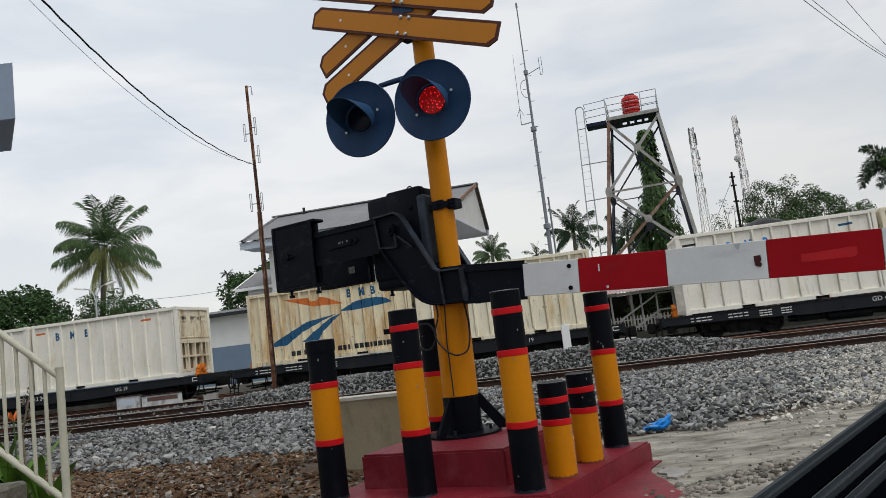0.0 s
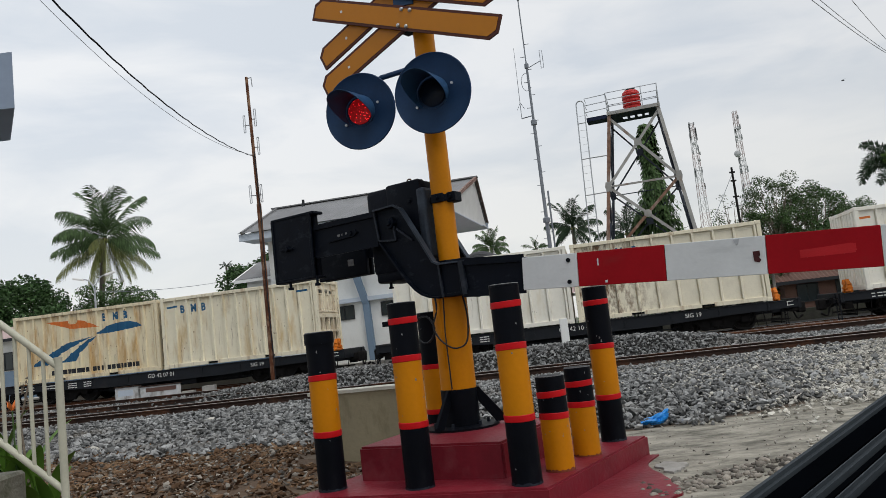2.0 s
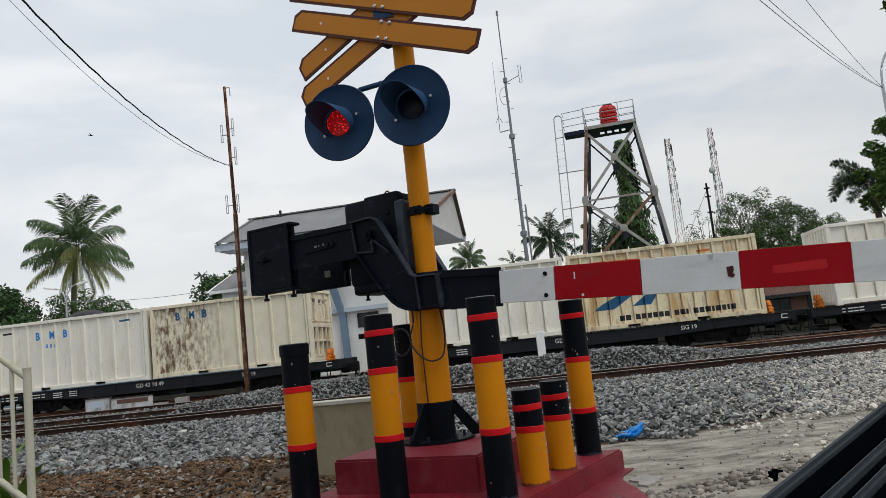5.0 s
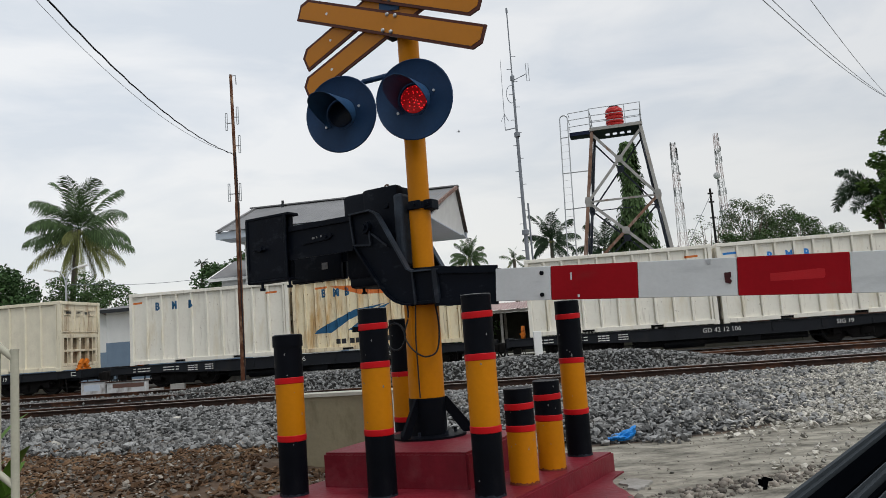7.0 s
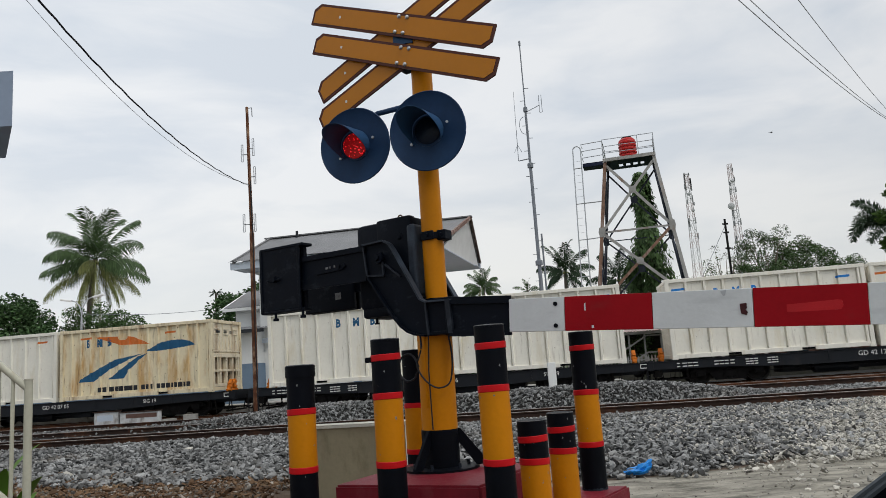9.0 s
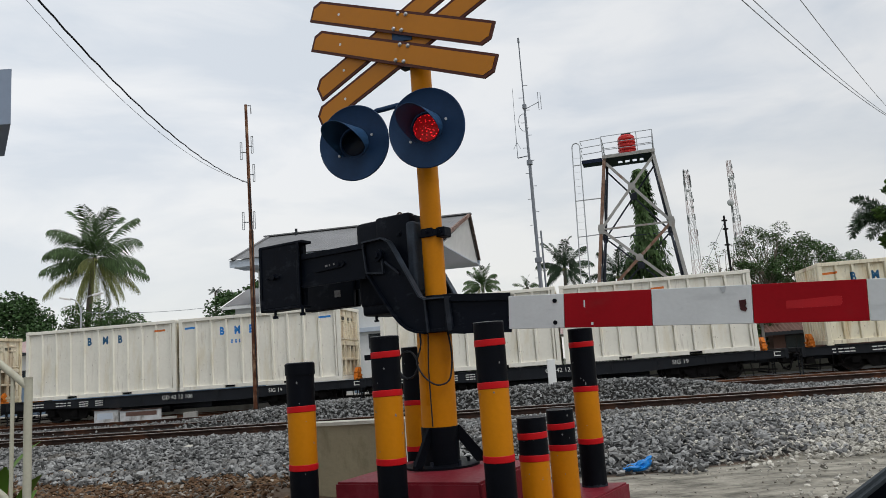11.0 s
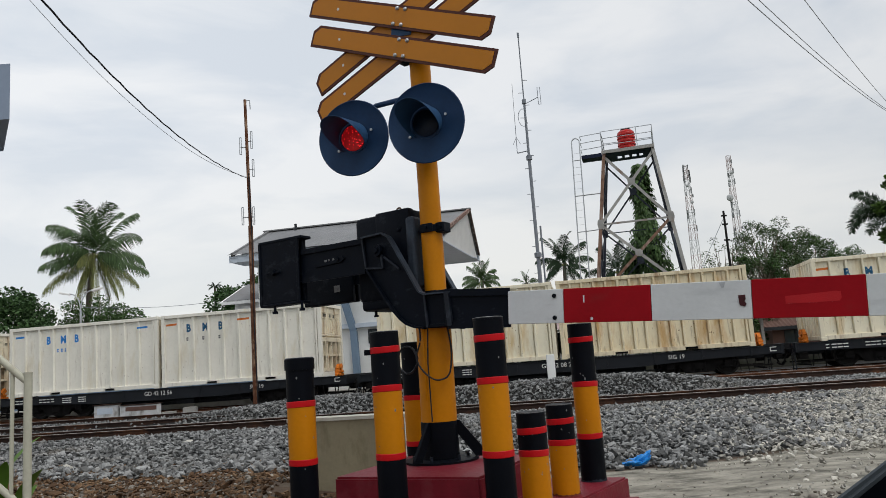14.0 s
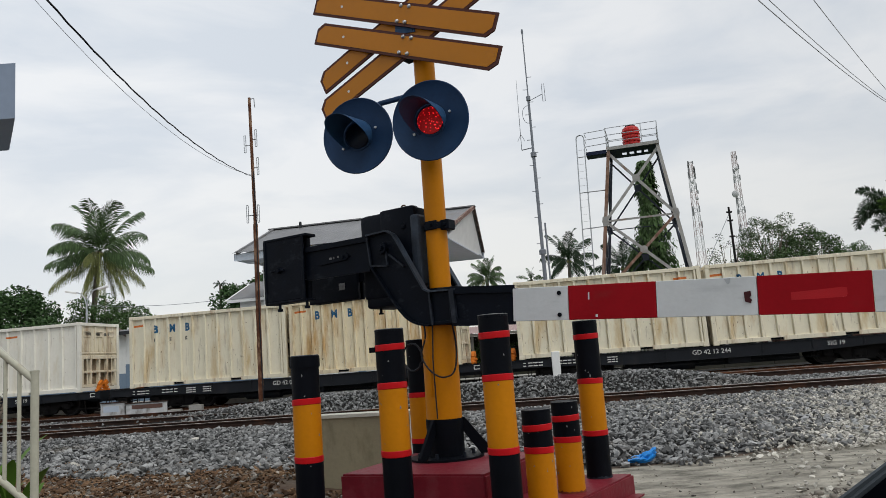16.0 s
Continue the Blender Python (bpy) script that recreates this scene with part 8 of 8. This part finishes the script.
for x, y, w, top in ((-12.12, 26.55, 0.88, 0.66), (-11.16, 26.38, 1.42, 0.60)):
    bk = thing("kerb_block", pose(x, y, 0.08, 0, 0, -9), "white painted concrete block with faded red and blue marks", "block", "painted blocks")
    bm = bmesh.new()
    box(bm, (0, 0, 0), (w, 0.22, top - 0.08), 0.02)
    part("block_body", bm, M["block_white"], bk)
    bm = bmesh.new()
    box(bm, (-0.04, -0.03, top - 0.079), (w + 0.02, 0.24, top - 0.05), 0.004)
    part("top_board", bm, M["rail_rust"], bk, "dark rusty board lying on the block")
    bm = bmesh.new()
    zt = top - 0.08
    if w > 1:
        box(bm, (0.22, -0.006, zt - 0.19), (w - 0.06, 0.004, zt - 0.05))
        part("faded_panel", bm, M["roof_brown"], bk, "dark red-brown painted panel")
    else:
        box(bm, (0.12, -0.006, zt - 0.30), (0.7, 0.004, zt - 0.10))
        part("faded_panel", bm, M["pale_blue"], bk, "faded blue painted patch")

for i, x in enumerate((-9.6, -8.9)):
    cb = thing("track_block", pose(x, 26.0 + 0.1 * i, 0.05), "small grey concrete footing between the rails", "footing")
    bm = bmesh.new()
    prism(bm, [(0, 0), (0.45, 0), (0.4, 0.35), (0.05, 0.35)], 0, 0.26 + 0.1 * i)
    part("footing", bm, M["concrete"], cb)

# crumpled blue bag at the foot of the ballast
bg = thing("plastic_bag", pose(2.09, 8.55, 0.03), "crumpled bright blue plastic bag on the stones", "bag")
bm = bmesh.new()
bmesh.ops.create_icosphere(bm, subdivisions=4, radius=1.0)
for v in bm.verts:
    c = v.co.copy()
    k = 1 + 0.45 * noise.noise(c * 1.7) + 0.22 * abs(noise.noise(c * 4.5)) + 0.1 * noise.noise(c * 9)
    v.co = Vector((c.x * 0.155 * k + 0.04 * c.z, c.y * 0.10 * k, max(0.0, (c.z * 0.5 + 0.42) * 0.105 * k * (1 + 0.6 * c.x))))
part("bag_film", bm, M["bag_blue"], bg, smooth=True)

# black scrap lying on the concrete
sc = thing("rubber_scrap", pose(2.48, 5.83, 0.0, 0, 0, 20), "bent black rubber scrap on the concrete", "scrap")
bm = bmesh.new()
slab(bm, [(-0.06, 0.0), (-0.05, 0.075), (-0.02, 0.06), (0.0, 0.085), (0.05, 0.07), (0.05, 0.055), (0.0, 0.055), (-0.02, 0.0)], -0.03, 0.02)
part("scrap_body", bm, M["car_black"], sc)

# ---------------------------------------------------------------- handrail, plants and hut beside the crossing
hr = thing("handrail", pose(0, 0, 0), "cream steel stair handrail with upright bars", "handrail")
bm = bmesh.new()
bar(bm, (-1.905, 3.6, 0.0), (-1.905, 3.6, 1.385), 0.0185, seg=14)
bar(bm, (-1.905, 3.6, 1.385), (-1.905, 3.6, 1.392), 0.020, seg=14)
part("end_post", bm, M["cream_rail"], hr, smooth=True)
RAIL_A, RAIL_B = Vector((-1.905, 3.6, 1.345)), Vector((-3.0, 3.6, 2.30))
slope = (1.60 - 1.345) / (2.16 - 1.905)
bm = bmesh.new()
bar(bm, (-1.905, 3.6, 1.345), (-3.1, 3.6, 1.345 + 1.195 * slope * 0.88), 0.0165, seg=12)
part("top_rail", bm, M["cream_rail"], hr, smooth=True)
bm = bmesh.new()
bar(bm, (-1.905, 3.6, 0.765), (-3.1, 3.6, 0.765 + 1.195 * slope * 0.88), 0.0155, seg=12)
part("lower_rail", bm, M["cream_rail"], hr, smooth=True)
for k in range(14):
    x = -1.978 - k * 0.066
    dz = (-1.905 - x) * slope * 0.88
    bm = bmesh.new()
    bar(bm, (x, 3.6, 0.765 + dz), (x, 3.6, 1.345 + dz), 0.0092, seg=10)
    part("baluster", bm, M["cream_rail"], hr, smooth=True)
M["old_concrete"] = material("mossy_old_concrete", (0.17, 0.165, 0.135), 0.9, var=0.25, scale=5, bump=0.012, stain=(0.07, 0.075, 0.045), stain_amt=0.8, stain_scale=(6, 6, 6), cut=0.5)
st = thing("concrete_steps", pose(0, 0, 0), "rough concrete stair cheek under the handrail", "steps")
bm = bmesh.new()
prism(bm, [(-3.2, 3.5), (-2.17, 3.5), (-2.17, 3.75), (-3.2, 3.75)], 0, 0.87)
bmesh.ops.bevel(bm, geom=list(bm.edges), offset=0.015, segments=1, affect="EDGES")
part("cheek", bm, M["old_concrete"], st)
bm = bmesh.new()
prism(bm, [(-2.166, 3.45), (-1.80, 3.45), (-1.80, 3.8), (-2.166, 3.8)], 0, 0.3)
part("tread", bm, M["old_concrete"], st)


def broad_plant(x, y, n, seed, top):
    """Upright broad leaves, each folded along its midrib and bending over near the tip."""
    rg = random.Random(seed)
    t = thing("canna_plant", pose(x, y, float(land(x, y))), "leafy plant with broad bright green blades", "plant")
    bm = bmesh.new()
    tube(bm, [(0, 0, 0), (0.01, 0.02, top * 0.5), (0.0, 0.0, top * 0.85)], [0.016, 0.013, 0.008], 6)
    part("stem", bm, M["leaf_mid"], t)
    for k in range(n):
        bm = bmesh.new()
        a = k * 2.4 + rg.uniform(-0.4, 0.4)
        ln, w = rg.uniform(0.28, 0.42), rg.uniform(0.035, 0.055)
        e = radians(rg.uniform(68, 92))
        p = Vector((0, 0, top * (0.42 + 0.40 * k / n)))
        hd, sd = Vector((math.cos(a), math.sin(a), 0)), Vector((-math.sin(a), math.cos(a), 0))
        prev = None
        for i in range(9):
            u = i / 8
            ww = w * max(0.06, math.sin(math.pi * (0.04 + 0.94 * u))) ** 0.75
            fold = Vector((0, 0, 0.3 * ww))
            cur = [bm.verts.new(p - sd * ww + fold), bm.verts.new(p), bm.verts.new(p + sd * ww + fold)]
            if prev:
                bm.faces.new((prev[0], prev[1], cur[1], cur[0]))
                bm.faces.new((prev[1], prev[2], cur[2], cur[1]))
            prev = cur
            p = p + (hd * math.cos(e) + Vector((0, 0, math.sin(e)))) * ln / 8
            e -= 0.10
        part("leaf", bm, M["plant_leaf"], t, smooth=True)


for px, py, n_, sd_, tp in ((-2.66, 4.4, 9, 3, 1.0), (-2.54, 4.45, 9, 4, 0.92), (-2.47, 4.5, 6, 6, 0.74), (-2.80, 4.5, 8, 5, 0.95), (-2.60, 4.5, 8, 8, 0.78)):
    broad_plant(px, py, n_, sd_, tp)
fl = thing("canna_flower", pose(-2.60, 4.38, 0.0), "orange flower on a thin green stalk", "flower")
bm = bmesh.new()
tube(bm, [(0, 0, 0), (0.01, 0, 0.7), (0.0, 0, 1.14)], [0.007, 0.006, 0.004], 5)
part("stalk", bm, M["leaf_mid"], fl)
for k in range(4):
    bm = bmesh.new()
    a = k * 1.57
    d = Vector((math.cos(a), math.sin(a), 0))
    q = Vector((-d.y, d.x, 0))
    o_ = Vector((0, 0, 1.13))
    bm.faces.new([bm.verts.new(o_), bm.verts.new(o_ + d * 0.02 + q * 0.015 + Vector((0, 0, 0.03))), bm.verts.new(o_ + d * 0.03 + Vector((0, 0, 0.065))), bm.verts.new(o_ + d * 0.02 - q * 0.015 + Vector((0, 0, 0.03)))])
    part("petal", bm, M["orange_mark"], fl)
dp = thing("dry_stalk", pose(-2.56, 4.42, 0.0), "withered brown flower stalk behind the rail", "plant")
bm = bmesh.new()
tube(bm, [(0, 0, 0), (0.02, 0, 0.6), (-0.02, 0, 1.05), (0.05, 0, 1.32)], [0.012, 0.009, 0.007, 0.004], 6)
for k in range(9):
    a = k * 0.8
    p = Vector((0.02, 0, 1.15 + 0.02 * k))
    bm.faces.new([bm.verts.new(p), bm.verts.new(p + Vector((0.02 * math.cos(a), 0.02 * math.sin(a), 0.015))), bm.verts.new(p + Vector((0.03 * math.cos(a), 0.025 * math.sin(a), -0.012)))])
part("stalk", bm, M["bark"], dp)

hut = thing("guard_hut", pose(0, 0, 0), "guard hut with a blue-grey box canopy", "hut")
bm = bmesh.new()
box(bm, (-13, 11.5, 0), (-9.6, 15.0, 6.7), 0.0)
part("hut_body", bm, M["white_paint"], hut)
bm = bmesh.new()
prism(bm, [(-13, 11.95), (-6.80, 11.95), (-7.85, 13.6), (-13, 13.6)], 5.76, 6.72)
part("canopy", bm, M["sky_blue_box"], hut, "blue-grey metal box canopy")

# ---------------------------------------------------------------- the car that carries the view
car = thing("car_door", pose(0, 0, 0), "dark car door with a rubber window sill", "car door")
A_, B_ = Vector((0.165, 0.50, 1.1737)), Vector((0.393, 0.72, 1.199))
dv = (B_ - A_)
P0, P1 = A_ - dv * 1.2, A_ + dv * 3.0
side = Vector((dv.y, -dv.x, 0)).normalized()
for lo, hi, drop, mat, nm in ((0.0, 0.009, 0.0, "car_grey", "outer_trim"), (0.009, 0.034, 0.004, "car_black", "window_seal"), (0.034, 0.041, 0.001, "car_grey", "seal_lip"), (0.041, 0.051, 0.006, "car_black", "inner_seal"), (0.051, 0.056, 0.003, "car_grey", "inner_lip"), (0.056, 0.30, 0.008, "car_black", "sill_panel")):
    bm = bmesh.new()
    pr = [(lo, -drop), (hi, -drop), (hi, -drop - 0.06), (lo, -drop - 0.06)]
    ring = []
    for p in (P0, P1):
        ring.append([bm.verts.new(p + side * a + Vector((0, 0, b))) for a, b in pr])
    for k in range(4):
        bm.faces.new((ring[0][k], ring[0][(k + 1) % 4], ring[1][(k + 1) % 4], ring[1][k]))
    bm.faces.new(ring[0])
    bm.faces.new(ring[1][::-1])
    bmesh.ops.recalc_face_normals(bm, faces=bm.faces)
    bmesh.ops.bevel(bm, geom=list(bm.edges), offset=0.003, segments=2, affect="EDGES")
    part(nm, bm, M[mat], car)
bm = bmesh.new()
strut(bm, (0.538, 0.83, 0.9), (0.682, 0.86, 2.2), 0.05, 0.09)
part("pillar", bm, M["car_grey"], car, "grey-blue window pillar")
bm = bmesh.new()
strut(bm, P0 + side * 0.2 - Vector((0, 0, 0.48)), P1 + side * 0.2 - Vector((0, 0, 0.48)), 0.14, 0.80, up=(0, 0, 1))
part("door_panel", bm, M["car_black"], car, "black lower door panel")
bm = bmesh.new()
c_ = P1 + side * 0.25
bar(bm, (c_.x - 0.1, c_.y + 0.1, 0.32), (c_.x + 0.08, c_.y - 0.08, 0.32), 0.32, seg=28)
part("tyre", bm, M["car_black"], car)


# ---------------------------------------------------------------- swallows over the yard
BIRDS = []
for k in range(2):
    bd = thing("swallow", pose(0, 0, 0), "small dark swallow gliding under the clouds", "bird")
    bm = bmesh.new()
    lathe(bm, [(0.004, -0.09), (0.02, -0.05), (0.025, 0.0), (0.018, 0.05), (0.004, 0.08)], 8, Matrix.Rotation(radians(90), 4, "Y"))
    part("body", bm, M["window_trim"], bd, smooth=True)
    for s_ in (-1, 1):
        bm = bmesh.new()
        prism(bm, [(0.03, s_ * 0.01), (0.02, s_ * 0.07), (-0.06, s_ * 0.17), (-0.03, s_ * 0.07), (-0.03, s_ * 0.01)], 0.0, 0.006)
        o_ = part("wing", bm, M["window_trim"], bd)
        o_.rotation_euler = (s_ * 0.35, 0, 0)
    bm = bmesh.new()
    prism(bm, [(-0.07, 0.0), (-0.14, 0.03), (-0.11, 0.0), (-0.14, -0.03)], -0.003, 0.003)
    part("tail", bm, M["window_trim"], bd)
    BIRDS.append(bd)


# ---------------------------------------------------------------- what moves
def motions():
    for ob, s in TRAIN:
        walk(ob, [(t, train_pose(s, t)) for t in (0.0, 4.0, 8.0, 12.0, 16.0)])
    turn = -math.degrees(SPEED / WHEEL_R)
    step = 0.1
    for ws, ax in WHEELSETS:
        walk(ws, [(k * step, pose(ax, CW / 2, AXLE_Z, 0, turn * k * step, 0)) for k in range(161)])
    # the units turn to imitate the lamps switching on and off
    half, first = 0.6716, 0.405
    for i, led in enumerate(LEDS):
        lit = i == 1
        rows = [(0.0, pose(0, 0.115, 0, 0, 0, 0 if lit else -120))]
        k = 0
        while first + k * half < 15.9:
            f = round((first + k * half) * FPS)
            for df, a in ((-1, 0 if lit else -120), (0, -60), (1, -120 if lit else 0)):
                rows.append(((f + df) / FPS, pose(0, 0.115, 0, 0, 0, a)))
            lit = not lit
            k += 1
        rows.append((16.0, pose(0, 0.115, 0, 0, 0, 0 if lit else -120)))
        walk(led, rows)
    walk(BIRDS[0], [(0.0, pose(35.07, 38.00, 7.19, 0, 0, 180)), (16.0, pose(-75.01, 38.00, 43.99, 0, 0, 180))])
    walk(BIRDS[1], [(0.0, pose(-50, 22, 14, 0, 0, 10)), (8.5, pose(14.28, 38, 10.87, 0, 0, 13)), (9.0, pose(18.47, 39, 12.66, 0, 0, 13)), (16.0, pose(77, 53, 26, 0, 0, 13))])
    walk(car, [(0.0, pose(0, 0, 0)), (4.6, pose(0, 0, 0)), (5.0, pose(0.034, 0.013, 0)), (5.2, pose(0.052, 0.020, 0)), (5.9, pose(0.08, 0.03, 0)), (7.4, pose(0.08, 0.03, 0)), (16.0, pose(0.08, 0.03, 0))])


motions()
